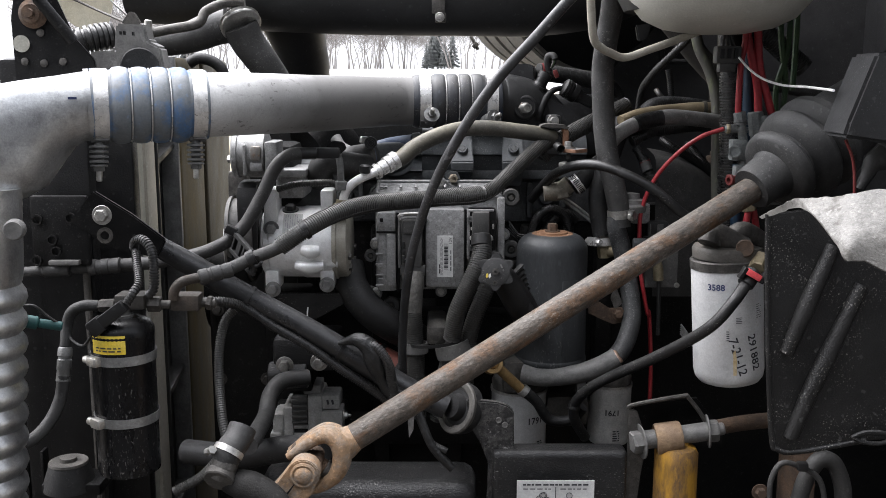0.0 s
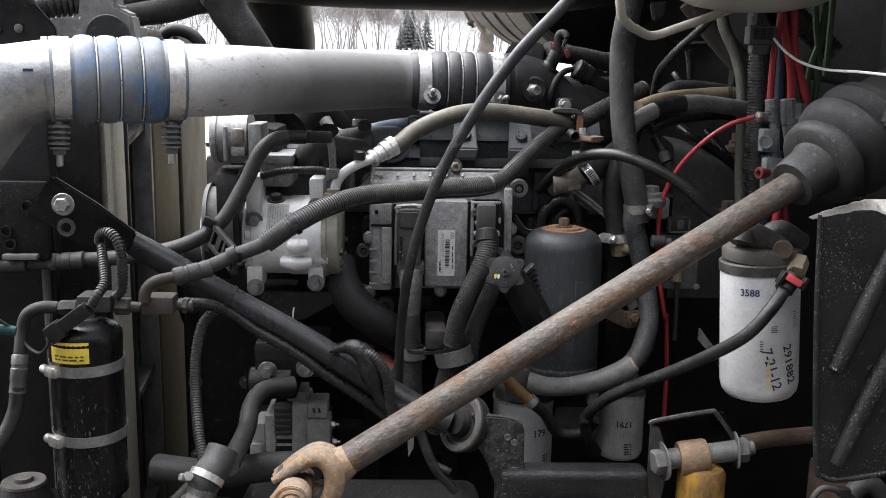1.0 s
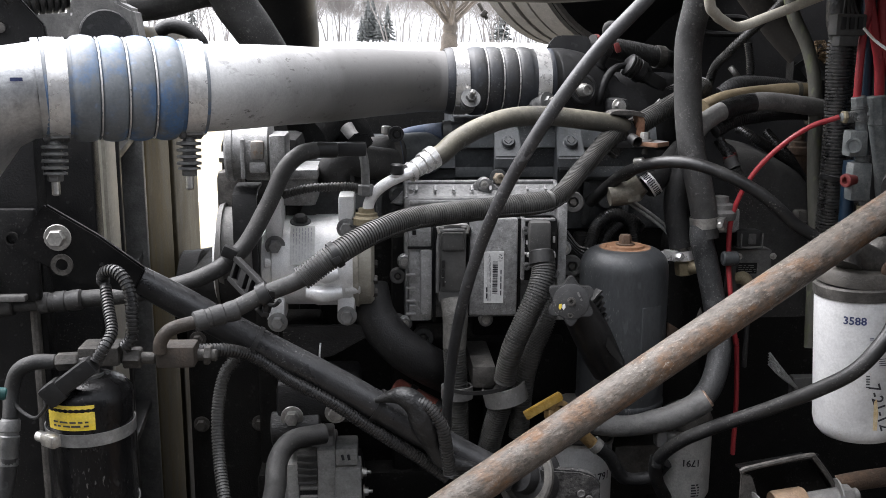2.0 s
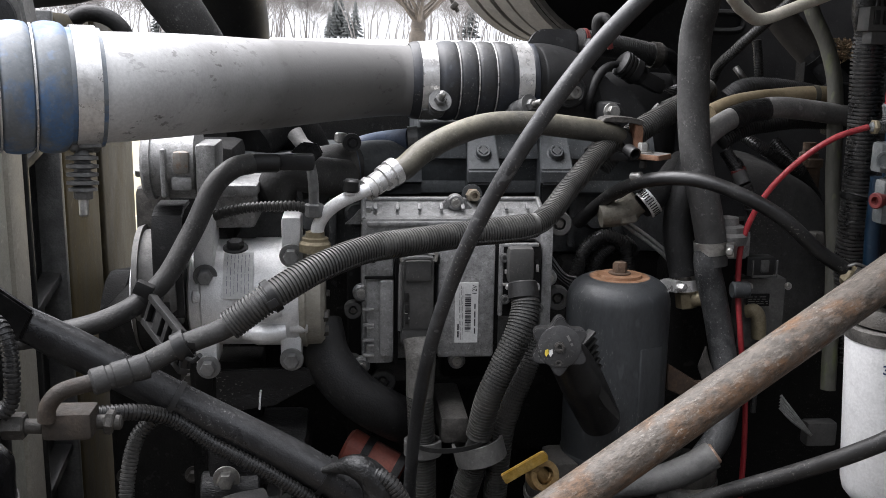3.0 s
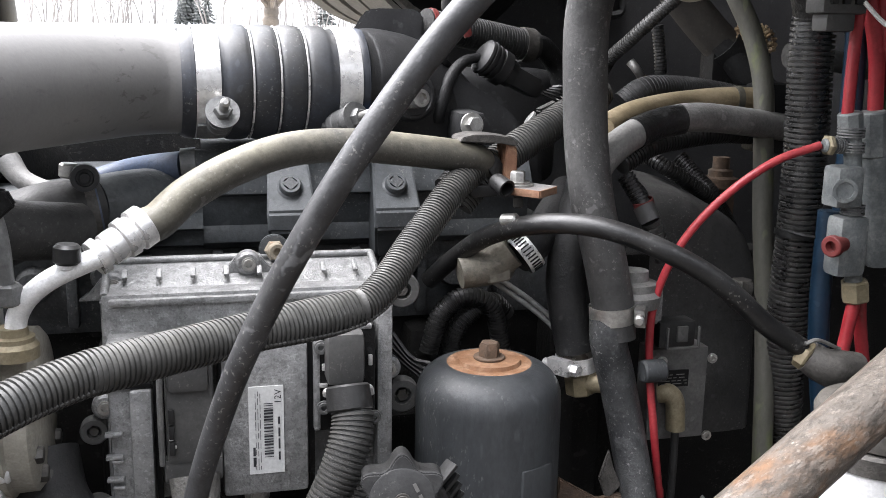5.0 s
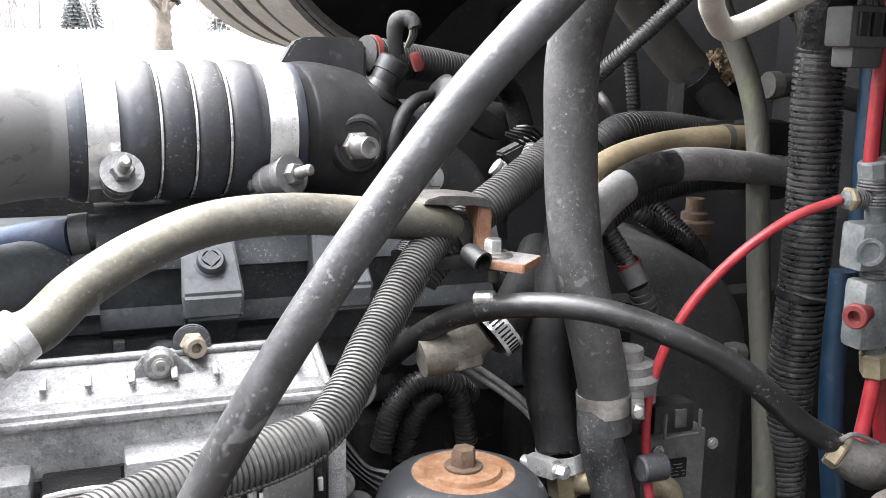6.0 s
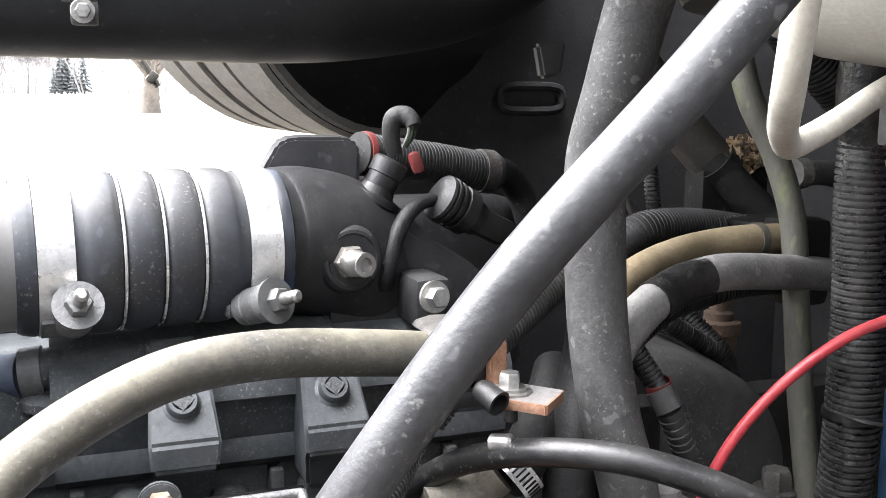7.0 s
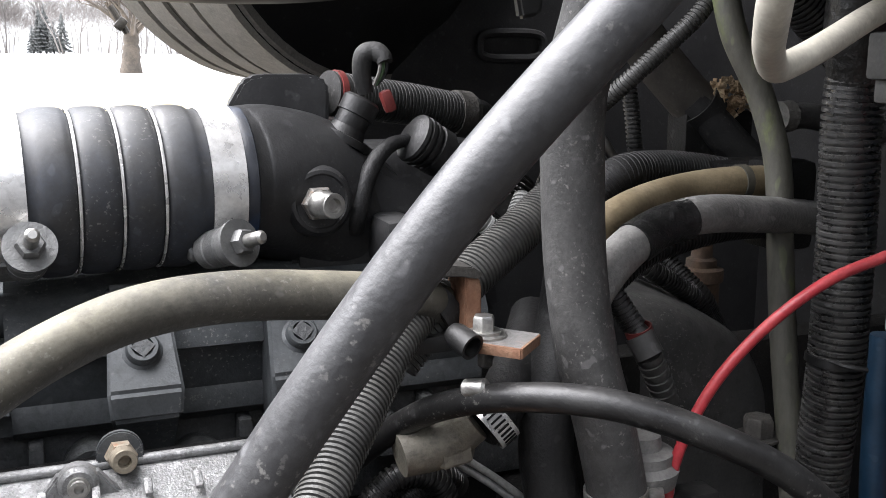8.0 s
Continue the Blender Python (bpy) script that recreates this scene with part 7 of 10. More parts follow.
def sensors():
    t = thing("boost_sensor", "black upright sensor plug with looped grey lead", "sensor plug", (0.162, 1.700, 1.574))
    a, b = Vector((0.162, 1.700, 1.578)), Vector((0.178, 1.700, 1.607))
    d = b - a
    n = d.length
    part("base_nut", G().lathe(a - d * 0.1, d, [(0, 0.015), (n * 0.2, 0.016), (n * 0.22, 0.0185), (n * 0.36, 0.0185), (n * 0.38, 0.013), (n * 0.55, 0.0115)], 12), PLASTIC, t)
    part("plug_body", G().lathe(a + d * 0.4, d, [(0, 0.0105), (n * 0.05, 0.0108), (n * 0.3, 0.0108), (n * 0.31, 0.012), (n * 0.6, 0.0122), (n * 0.65, 0.0105), (n * 0.65, 0)], 24), PLASTIC, t)
    part("lead_loop", G().tube([(0.184, 1.712, 1.612), (0.181, 1.710, 1.626), (0.182, 1.707, 1.636), (0.188, 1.704, 1.638), (0.192, 1.700, 1.635), (0.193, 1.698, 1.631)], [0.005, 0.0058, 0.0062, 0.0064, 0.0062, 0.005], 16, 8), HOSE, t)
    for k in range(3):
        part("loop_wire", G().tube([Vector((0.192, 1.698, 1.633)) + X * 0.002 * (k - 1), Vector((0.191, 1.698, 1.625)) + X * 0.0022 * (k - 1), Vector((0.186, 1.700, 1.617)) + X * 0.001 * k], 0.0012, 6, 6), (TAPEGREY, GREEN, RUBBER)[k], t)
    part("red_lock", G().box(Vector((0.195, 1.700, 1.607)), (0.008, 0.009, 0.015), Euler((0, radians(-20), 0)).to_matrix(), 0.004), REDDARK, t, "red connector lock")
    s = thing("temperature_sensor", "black horizontal sensor plug with grey lead", "sensor plug", (0.220, 1.690, 1.563))
    a, b = Vector((0.206, 1.690, 1.586)), Vector((0.237, 1.695, 1.568))
    d = (b - a)
    n = d.length
    part("plug_body", G().lathe(a, d, [(0, 0.011), (n * 0.06, 0.0145), (n * 0.08, 0.016), (n * 0.14, 0.0165), (n * 0.15, 0.015), (n * 0.19, 0.015), (n * 0.2, 0.0168), (n * 0.26, 0.0168), (n * 0.27, 0.0148), (n * 0.33, 0.0148), (n * 0.34, 0.0163), (n * 0.4, 0.0163), (n * 0.41, 0.0145), (n * 0.48, 0.0145), (n * 0.5, 0.0162), (n * 0.75, 0.016), (n * 0.8, 0.013), (n, 0.012)], 24), PLASTIC, s)
    part("connector", G().box(b + d * 0.25, (0.036, 0.018, 0.018), Euler((0, radians(25), radians(10))).to_matrix(), 0.003).box(b + d * 0.6, (0.02, 0.014, 0.014), Euler((0, radians(25), radians(10))).to_matrix(), 0.003), PLASTIC, s)
    part("lead", G().tube([(0.205, 1.690, 1.583), (0.191, 1.685, 1.580), (0.180, 1.680, 1.571), (0.171, 1.675, 1.556), (0.165, 1.672, 1.538), (0.165, 1.675, 1.529)], [0.004, 0.005, 0.0055, 0.006, 0.0065, 0.006], 12, 8), RUBBER, s)
    r = thing("manifold_hose", "corrugated black breather hose behind the sensors", "hose", (0.234, 1.740, 1.589))
    part("hose", G().tube([(0.169, 1.750, 1.611), (0.196, 1.760, 1.607), (0.233, 1.770, 1.602), (0.272, 1.780, 1.595), (0.288, 1.785, 1.593)], 0.0152, 24, 8, 0.003, 0.0006), HOSE, r)
    part("smooth_end", G().tube([(0.282, 1.783, 1.594), (0.299, 1.790, 1.592), (0.318, 1.800, 1.575), (0.328, 1.800, 1.548)], 0.011, 20, 8), RUBBER, r)
    part("red_clip", G().band((0.175, 1.752, 1.609), (1, 0.2, -0.1), 0.0145, 0.004, 0.003, 24), REDDARK, r, "red hose clip")
    part("end_clamp", G().band((0.279, 1.782, 1.594), (1, 0.2, -0.1), 0.0155, 0.012, 0.0015, 24), DARKSTEEL, r)
    h = thing("harness_plug", "dusty grey harness plug with loose black wires", "electrical plug", (0.290, 1.730, 1.527))
    part("plug_shell", G().prism([(0, 0), (0.03, 0.014), (0.042, 0.004), (0.046, -0.014), (0.01, -0.012)], Vector((0.271, 1.730, 1.535)), X, Z, 0.016, 0.002), PLASTGREY, h)
    for k in range(5):
        part("wire", G().tube([Vector((0.270, 1.710, 1.551)) + Vector((0.003, 0, 0.0015)) * k, Vector((0.284, 1.708, 1.545)) + Vector((0.002, -0.001, 0.003)) * k, Vector((0.307, 1.715, 1.534)) + Z * 0.0035 * k], 0.0014, 6, 6), CABLE, h)
    part("short_loom", G().tube([(0.264, 1.712, 1.529), (0.271, 1.708, 1.521), (0.286, 1.710, 1.514)], 0.0065, 14, 8, 0.0034, 0.0013), LOOM, h)
    solo("steel_fuel_line", G().tube([(0.381, 1.760, 1.580), (0.388, 1.755, 1.570), (0.403, 1.760, 1.553)], 0.0045, 12, 6), STEEL, "short bright steel line behind the heater hose", "metal line")
    solo("braided_lead", G().tube([(0.243, 1.660, 1.533), (0.259, 1.660, 1.522), (0.274, 1.680, 1.525), (0.292, 1.700, 1.540)], 0.007, 12, 8, 0.004, 0.0012), STEELLOOM, "grey braided lead behind the hoses", "cable loom")


STEELLOOM = mat("grey_braid", (0.2, 0.2, 0.19), (0.3, 0.3, 0.29), 80, 0.5, bump=0.3)
sensors()


# ---- filters ----
def canister():
    c = Vector((0.176, 1.540, 1.308))
    zt = 1.354
    zb = 1.133
    r = 0.0570
    t = thing("oil_separator_canister", "dark grey-green canister with rusty ring and bolt on its domed lid", "canister", (c.x, c.y, zb))
    h = zt - zb
    part("shell", G().lathe((c.x, c.y, zb), Z, [(0, r * 0.97), (0.004, r * 1.0), (h * 0.3, r), (h - r * 0.5, r), (h - r * 0.38, r * 0.99), (h - r * 0.26, r * 0.955), (h - r * 0.16, r * 0.89), (h - r * 0.08, r * 0.8), (h - r * 0.03, r * 0.7), (h, r * 0.58), (h, 0)], 64), CAP, t)
    ring = part("rust_ring", G().lathe((c.x, c.y, zt - 0.004), Z, [(0, r * 0.62), (0.003, r * 0.62), (0.0045, r * 0.56), (0.004, r * 0.44), (0.007, r * 0.42), (0.007, 0)], 40), RUSTORANGE, t, "orange rusted washer ring")
    part("top_bolt", G().hexbolt((c.x, c.y, zt + 0.003), Z, 0.0082, 0.011, True), RUSTDARK, ring)
    part("foot_ring", G().lathe((c.x, c.y, zb - 0.012), Z, [(0, r * 1.02), (0.004, r * 1.05), (0.01, r * 1.05), (0.014, r)], 56), DARKSTEEL, t)
    part("base_bead", G().lathe((c.x, c.y, zb + 0.012), Z, [(0, r), (0.002, r * 1.02), (0.007, r * 1.02), (0.009, r)], 56, closed=True), CAP, t)
    part("flat_pad", G().box((c.x + r * 0.42, c.y - r * 0.86, zb + h * 0.42), (0.03, 0.006, h * 0.55), Euler((0, 0, radians(26))).to_matrix(), 0.002), CAP, t)


canister()


def star_knob():
    c = Vector((0.077, 1.390, 1.321))
    n = Vector((-0.15, -1, 0.12)).normalized()
    t = thing("primer_pump_knob", "dusty grey star-shaped primer pump knob on a black body", "knob", c - Z * 0.04)
    m = basis(n, Z)
    u, v = m @ X, m @ Y
    r = 0.0288

    def star(k):
        out = []
        for i in range(96):
            a = i / 96 * 2 * math.pi
            rr = r * k * (0.72 + 0.28 * (0.5 - 0.5 * math.cos(6 * a)) ** 1.25)
            out.append((rr * math.cos(a), rr * math.sin(a)))
        return out
    part("grip_side", G().prism(star(0.985), c - n * 0.022, u, v, 0.019, 0.0008), PLASTIC, t, "black scalloped grip side")
    k = part("star", G().prism(star(1.0), c - n * 0.006, u, v, 0.006, 0.0011), KNOB, t, "dusty grey star face")
    part("face_disc", G().lathe(c - n * 0.0004, n, [(0, r * 0.72), (0.0008, r * 0.71), (0.0012, r * 0.68), (0.0012, 0)], 48), KNOB, k)
    part("centre_screw", G().socket(c + n * 0.0006, n, 0.0042, 0.003), DARKSTEEL, k)
    part("lower_rivet", G().lathe(c - v * r * 0.55 - u * r * 0.02 + n * 0.0004, n, [(0, 0.0032), (0.0012, 0.003), (0.0012, 0.0016), (0.0004, 0.0014), (0.0004, 0)], 18), DARKSTEEL, k)
    o = c - u * r * 0.36 - v * r * 0.22 + n * 0.0015
    for q, mt in ((-0.0018, YELLOW), (0.0022, PAPER)):
        part("painted_mark", G().prism([(-0.0016, 0.003), (0.0012, 0.004), (0.0018, 0.0), (-0.0004, -0.0035), (-0.002, -0.001)], o + u * q, u, v, 0.0003, 0), mt, k)
    w = (u * 0.45 - v * 0.9).normalized()
    part("print", bars(on_face(c + u * r * 0.33 + v * r * 0.22 + n * 0.0015, w, n.cross(w)), 0.011, 0.0026, 1, 61, 0.9), GREYCAST, k, "worn pale print")
    b = c - n * 0.02
    part("body", G().tube([b, Vector((0.099, 1.430, 1.292)), Vector((0.120, 1.450, 1.256)), Vector((0.133, 1.462, 1.232)), Vector((0.143, 1.470, 1.214))], [0.018, 0.021, 0.023, 0.023, 0.022], 24, 8), PLASTIC, t)
    for i in range(6):
        part("grip_fin", G().box(Vector((0.1125, 1.428, 1.318)) + Vector((0.0022, 0.002, -0.0075)) * i, (0.019, 0.012, 0.0028), Euler((0, radians(-42), radians(20))).to_matrix(), 0.0008), PLASTIC, t)
    part("side_vane", G().prism([(0, 0), (0.009, -0.016), (0.028, -0.046), (0.03, -0.056), (0.014, -0.04), (0.0, -0.018)], Vector((0.121, 1.432, 1.285)), X, Z, 0.004, 0.0006), PLASTIC, t)


KNOB = mat("dusty_grey_knob_plastic", (0.03, 0.03, 0.0305), (0.046, 0.046, 0.0455), 30, 0.42, bump=0.15, specks=0.4)
star_knob()


def print_filter(name, label, cpx, r, zt, zb, number, material, upside, a0, size):
    c = Vector(cpx)
    t = thing(name, label, "filter", (c.x, c.y, zb), group="filters by the chassis rail")
    h = zt - zb
    s = part("shell", G().lathe((c.x, c.y, zb), Z, [(0, 0.0), (0, r * 0.7), (0.004, r * 0.9), (0.012, r), (h - 0.008, r), (h - 0.006, r * 1.03), (h - 0.002, r * 1.03), (h, r * 0.98), (h, 0)], 56), material, t)
    part("rim_ring", G().lathe((c.x, c.y, zt - 0.003), Z, [(0, r * 1.0), (0, r * 1.04), (0.004, r * 1.04), (0.004, r)], 48, closed=True), STEEL, t)
    part("head", G().lathe((c.x, c.y, zt), Z, [(0, r * 0.98), (0.012, r), (0.02, r * 0.9), (0.03, r * 0.5), (0.03, 0)], 40), DARKSTEEL, t)
    part("number", lettering(number, size, on_drum(c, r + 0.0006, a0, zb + h * 0.6), 180 if upside else 0, 0.0003), INK, s)
    part("small_print", bars(on_drum(c, r + 0.0006, a0 + 12, zb + h * 0.22), 0.012, 0.02, 5, 41), INK, s)


z1, z2 = 1.093, 0.976
print_filter("spin_on_filter", "grimy white spin-on filter hanging by the chassis rail", (0.127, 1.555, 1.028), 0.0456, z1, z2, "1791", WHITE, False, 32, 0.0155)
z1, z2 = 1.093, 0.986
print_filter("spin_on_filter", "grimy white spin-on filter with its number upside down", (0.283, 1.580, 1.034), 0.0362, z1, z2, "1791", DIRTYWHITE, True, -2, 0.0135)


def drain_valve():
    t = thing("drain_cock", "yellow passivated drain cock with wing handle", "valve", (0.071, 1.440, 1.167))
    part("handle", G().prism([(-0.026, -0.006), (0.024, -0.006), (0.026, 0.0), (0.024, 0.006), (-0.026, 0.006)], Vector((0.055, 1.430, 1.182)), Vector((0.85, 0, 0.5)), Vector((-0.5, 0.0, 0.85)), 0.004, 0.001), BRASS, t)
    part("stem", G().cyl((0.062, 1.435, 1.181), (0.078, 1.440, 1.163), 0.008).cyl((0.078, 1.440, 1.167), (0.122, 1.450, 1.122), 0.008), DULLBRASS, t)
    part("valve_ring", G().lathe((0.075, 1.437, 1.168), Vector((0.25, -1, 0.35)), [(-0.008, 0.0095), (-0.008, 0.0155), (-0.006, 0.0165), (0.006, 0.0165), (0.008, 0.0155), (0.008, 0.0095)], 28, closed=True), DULLBRASS, t)
    part("tube_clip", G().band((0.126, 1.450, 1.120), (1, 0, -0.9), 0.008, 0.01, 0.002, 20), STEEL, t)
    solo("drain_hose", G().tube([(0.123, 1.450, 1.122), (0.147, 1.460, 1.099), (0.169, 1.470, 1.066), (0.204, 1.470, 1.066), (0.220, 1.460, 1.090)], 0.0085, 14, 8), RUBBER, "black drain hose under the filters", "hose")


drain_valve()


def cast_pipe():
    t = thing("filter_head_pipe", "dusty grey cast pipe running under the canister", "pipe", (0.197, 1.500, 1.105))
    part("pipe", G().tube([(0.128, 1.500, 1.132), (0.159, 1.490, 1.130), (0.212, 1.485, 1.136), (0.248, 1.485, 1.148), (0.276, 1.485, 1.164)], 0.0155, 20, 8, wob=0.05), GREYCAST, t)
    part("cut_end", G().cyl((0.271, 1.485, 1.161), (0.279, 1.484, 1.167), 0.012), COPPER, t, "bare copper-coloured end")
    part("riser", G().tube([(0.270, 1.500, 1.152), (0.292, 1.510, 1.178), (0.306, 1.530, 1.219), (0.303, 1.550, 1.271), (0.291, 1.555, 1.327), (0.281, 1.553, 1.360), (0.281, 1.556, 1.378)], 0.0152, 22, 8, wob=0.03), DUSTRISER, t, "dust-mottled grey riser hose")
    part("boss", G().cyl((0.306, 1.540, 1.337), (0.326, 1.540, 1.337), 0.0095), CAP, t)
    part("lug", G().slab((0.213, 1.480, 1.129), (0.227, 1.480, 1.102), 0.02, 0.002), GREYCAST, t)
    part("body", G().slab((0.096, 1.500, 1.152), (0.133, 1.500, 1.096), 0.06, 0.012).slab((0.168, 1.530, 1.086), (0.244, 1.530, 1.027), 0.08, 0.02), DARKSTEEL, t)
    b = thing("rust_bracket", "brown rusty bracket arm beside the canister", "bracket", (0.269, 1.530, 1.212))
    part("arm", G().prism([(0, 0), (0.035, -0.022), (0.075, -0.018), (0.085, -0.012), (0.085, -0.04), (0.04, -0.048), (0.0, -0.03)], Vector((0.236, 1.540, 1.253)), X, Z, 0.006, 0.001), RUSTDARK, b)
    part("wing", G().prism([(0, 0), (0.012, 0.012), (0.004, 0.03), (0.0, 0.045), (-0.008, 0.02)], Vector((0.280, 1.540, 1.228)), X, Z, 0.004, 0.001), DARKSTEEL, b)
    part("bolt", G().hexbolt((0.284, 1.530, 1.224), -Y, 0.007, 0.006), RUSTDARK, b)


DUSTRISER = mat("mottled_dusty_riser", (0.02, 0.0215, 0.023), (0.055, 0.056, 0.056), 45, 0.5, bump=0.4, dust=0.4, dust_col=(0.16, 0.158, 0.152), specks=0.7, speck_col=(0.3, 0.29, 0.28), smear=0.3, chips=0.4)
COPPER = mat("bare_copper", (0.55, 0.36, 0.26), (0.62, 0.46, 0.36), 50, 0.4, metal=0.6, bump=0.1)
cast_pipe()


# ---- steering shaft ----
def steering_shaft():
    S, E = Vector((-0.127, 1.200, 1.132)), Vector((0.431, 1.325, 1.454))
    d = (E - S).normalized()
    t = thing("steering_shaft", "rusty grey steering shaft with flaking paint and universal joint", "steering shaft", S - Z * 0.04)
    part("tube", G().tube([S, S.lerp(E, 0.33), S.lerp(E, 0.66), E + d * 0.02], 0.0178, 28, 10), RUSTSHAFT, t)
    # universal joint: forked upper yoke, cross, and slotted lower yoke with a capped boss
    g = G()
    for y in (-0.011, 0.0, 0.011):
        for q in ([(-0.200, 1.195, 1.119), (-0.188, 1.195, 1.127), (-0.170, 1.195, 1.140), (-0.151, 1.195, 1.148), (-0.135, 1.195, 1.139), (-0.130, 1.195, 1.119), (-0.137, 1.195, 1.097), (-0.154, 1.195, 1.081), (-0.172, 1.195, 1.072)],):
            g.tube([Vector(p) + Y * y for p in q], [0.005, 0.0075, 0.0085, 0.0105, 0.0125, 0.0125, 0.0105, 0.008, 0.005], 16, 6, wob=0.06)
    g.lathe(S - d * 0.016, d, [(0, 0.02), (0.004, 0.0225), (0.016, 0.0215), (0.03, 0.0178)], 28)
    y1 = part("upper_yoke", g, YOKERUST, t, "rusted forked yoke")
    J = Vector((-0.168, 1.195, 1.108))
    part("cross", G().cyl(J + Vector((-0.03, 0, 0.018)), J + Vector((0.028, 0, -0.016)), 0.0105).cyl(J - Y * 0.03, J + Y * 0.03, 0.011).box(J, (0.026, 0.026, 0.026), None, 0.006), RUSTDARK, t)
    for q in (J + Vector((-0.02, 0, 0.012)), J + Vector((0.02, 0, -0.011))):
        part("bearing_cap", G().cyl(q - Vector((0.006, 0, -0.004)), q + Vector((0.006, 0, -0.004)), 0.0125), DARKSTEEL, y1)
    k2 = 0.0007
    o = Vector((-0.175, 1.172, 1.110))
    arm = [(math.cos(radians(w)) * 29 * k2, math.sin(radians(w)) * 29 * k2) for w in range(-38, 170, 13)]
    arm += [(x * k2, y * k2) for x, y in ((-46, -14), (-68, -38), (-100, -62), (-125, -100), (-40, -112), (-8, -62), (16, -34))]
    y2 = part("lower_yoke", G().prism(arm, o, X, Z, 0.026, 0.0012), YOKERUST, t, "rusted slotted lower yoke")
    part("boss_cap", G().lathe(o - Y * 0.025, -Y, [(0, 0.0165), (0.003, 0.0165), (0.0045, 0.014), (0.0035, 0.0115), (0.006, 0.0095), (0.008, 0.006), (0.008, 0)], 32), YOKERUST, y2)
    a, b = Vector((-0.184, 1.144, 1.102)), Vector((-0.203, 1.144, 1.076))
    part("clamp_slot", G().tube([a, a.lerp(b, 0.5), b], [0.0006, 0.0012, 0.0014], 6, 3), BLACK, y2)
    part("yoke_tail", G().tube([(-0.215, 1.165, 1.079), (-0.237, 1.160, 1.056), (-0.261, 1.150, 1.026)], [0.02, 0.022, 0.02], 20, 6), YOKERUST, y2)


YOKERUST = mat("flaky_orange_yoke_rust", (0.25, 0.155, 0.085), (0.2, 0.17, 0.14), 40, 0.7, bump=0.7, fine=240, edge=(0.46, 0.6), dust=0.2, dust_col=(0.4, 0.36, 0.3), smear=0.2, chips=0.45)

steering_shaft()


def column_boot():
    a, b = Vector((0.422, 1.322, 1.450)), Vector((0.579, 1.400, 1.541))
    d = b - a
    n = d.length
    t = thing("steering_column_boot", "dusty black rubber bellows boot over the steering column", "rubber boot", a - Z * 0.05)
    prof = [(0, 0.019), (0, 0.029), (0.004, 0.031), (0.036, 0.033), (0.042, 0.036), (0.045, 0.05), (0.052, 0.057), (0.06, 0.058), (0.066, 0.052), (0.07, 0.046), (0.075, 0.046), (0.08, 0.056), (0.088, 0.066), (0.098, 0.069), (0.106, 0.065), (0.111, 0.053), (0.116, 0.05), (0.121, 0.06), (0.13, 0.069), (0.142, 0.068), (0.15, 0.056)]
    part("bellows", G().lathe(a, d, prof, 48), GREYHOSE, t)
    part("column_tube", G().lathe(a + d.normalized() * 0.14, d, [(0, 0.058), (0.01, 0.056), (0.12, 0.05), (0.3, 0.05)], 40), GREYHOSE, t)


column_boot()


def guard_box():
    t = thing("black_cover_box", "chipped black painted steel cover box", "cover", (0.504, 1.150, 1.527))
    o = Vector((0.505, 1.150, 1.629))
    s = 0.0007
    part("cover", G().prism([(0, 0), (140 * s, 0), (140 * s, -165 * s), (5 * s, -148 * s), (-46 * s, -140 * s), (-40 * s, -115 * s)], o + Y * 0.07, X, Z, 0.07, 0.004), BOXPAINT, t)
    part("red_lead", G().tube([(0.496, 1.200, 1.525), (0.506, 1.200, 1.503), (0.510, 1.200, 1.482), (0.512, 1.200, 1.457)], 0.002, 8, 6), REDDARK, t)
    part("lead_plug", G().tube([(0.547, 1.200, 1.510), (0.532, 1.200, 1.496), (0.526, 1.200, 1.482), (0.517, 1.200, 1.464)], [0.012, 0.012, 0.008, 0.006], 12, 6).ball((0.542, 1.200, 1.501), 0.014), HOSE, t)


BOXPAINT = mat("dusty_black_box_paint", (0.011, 0.0113, 0.012), (0.018, 0.0184, 0.019), 14, 0.5, bump=0.12, dust=0.15, dust_col=(0.1, 0.098, 0.095), specks=0.4, speck_col=(0.3, 0.3, 0.3))
guard_box()


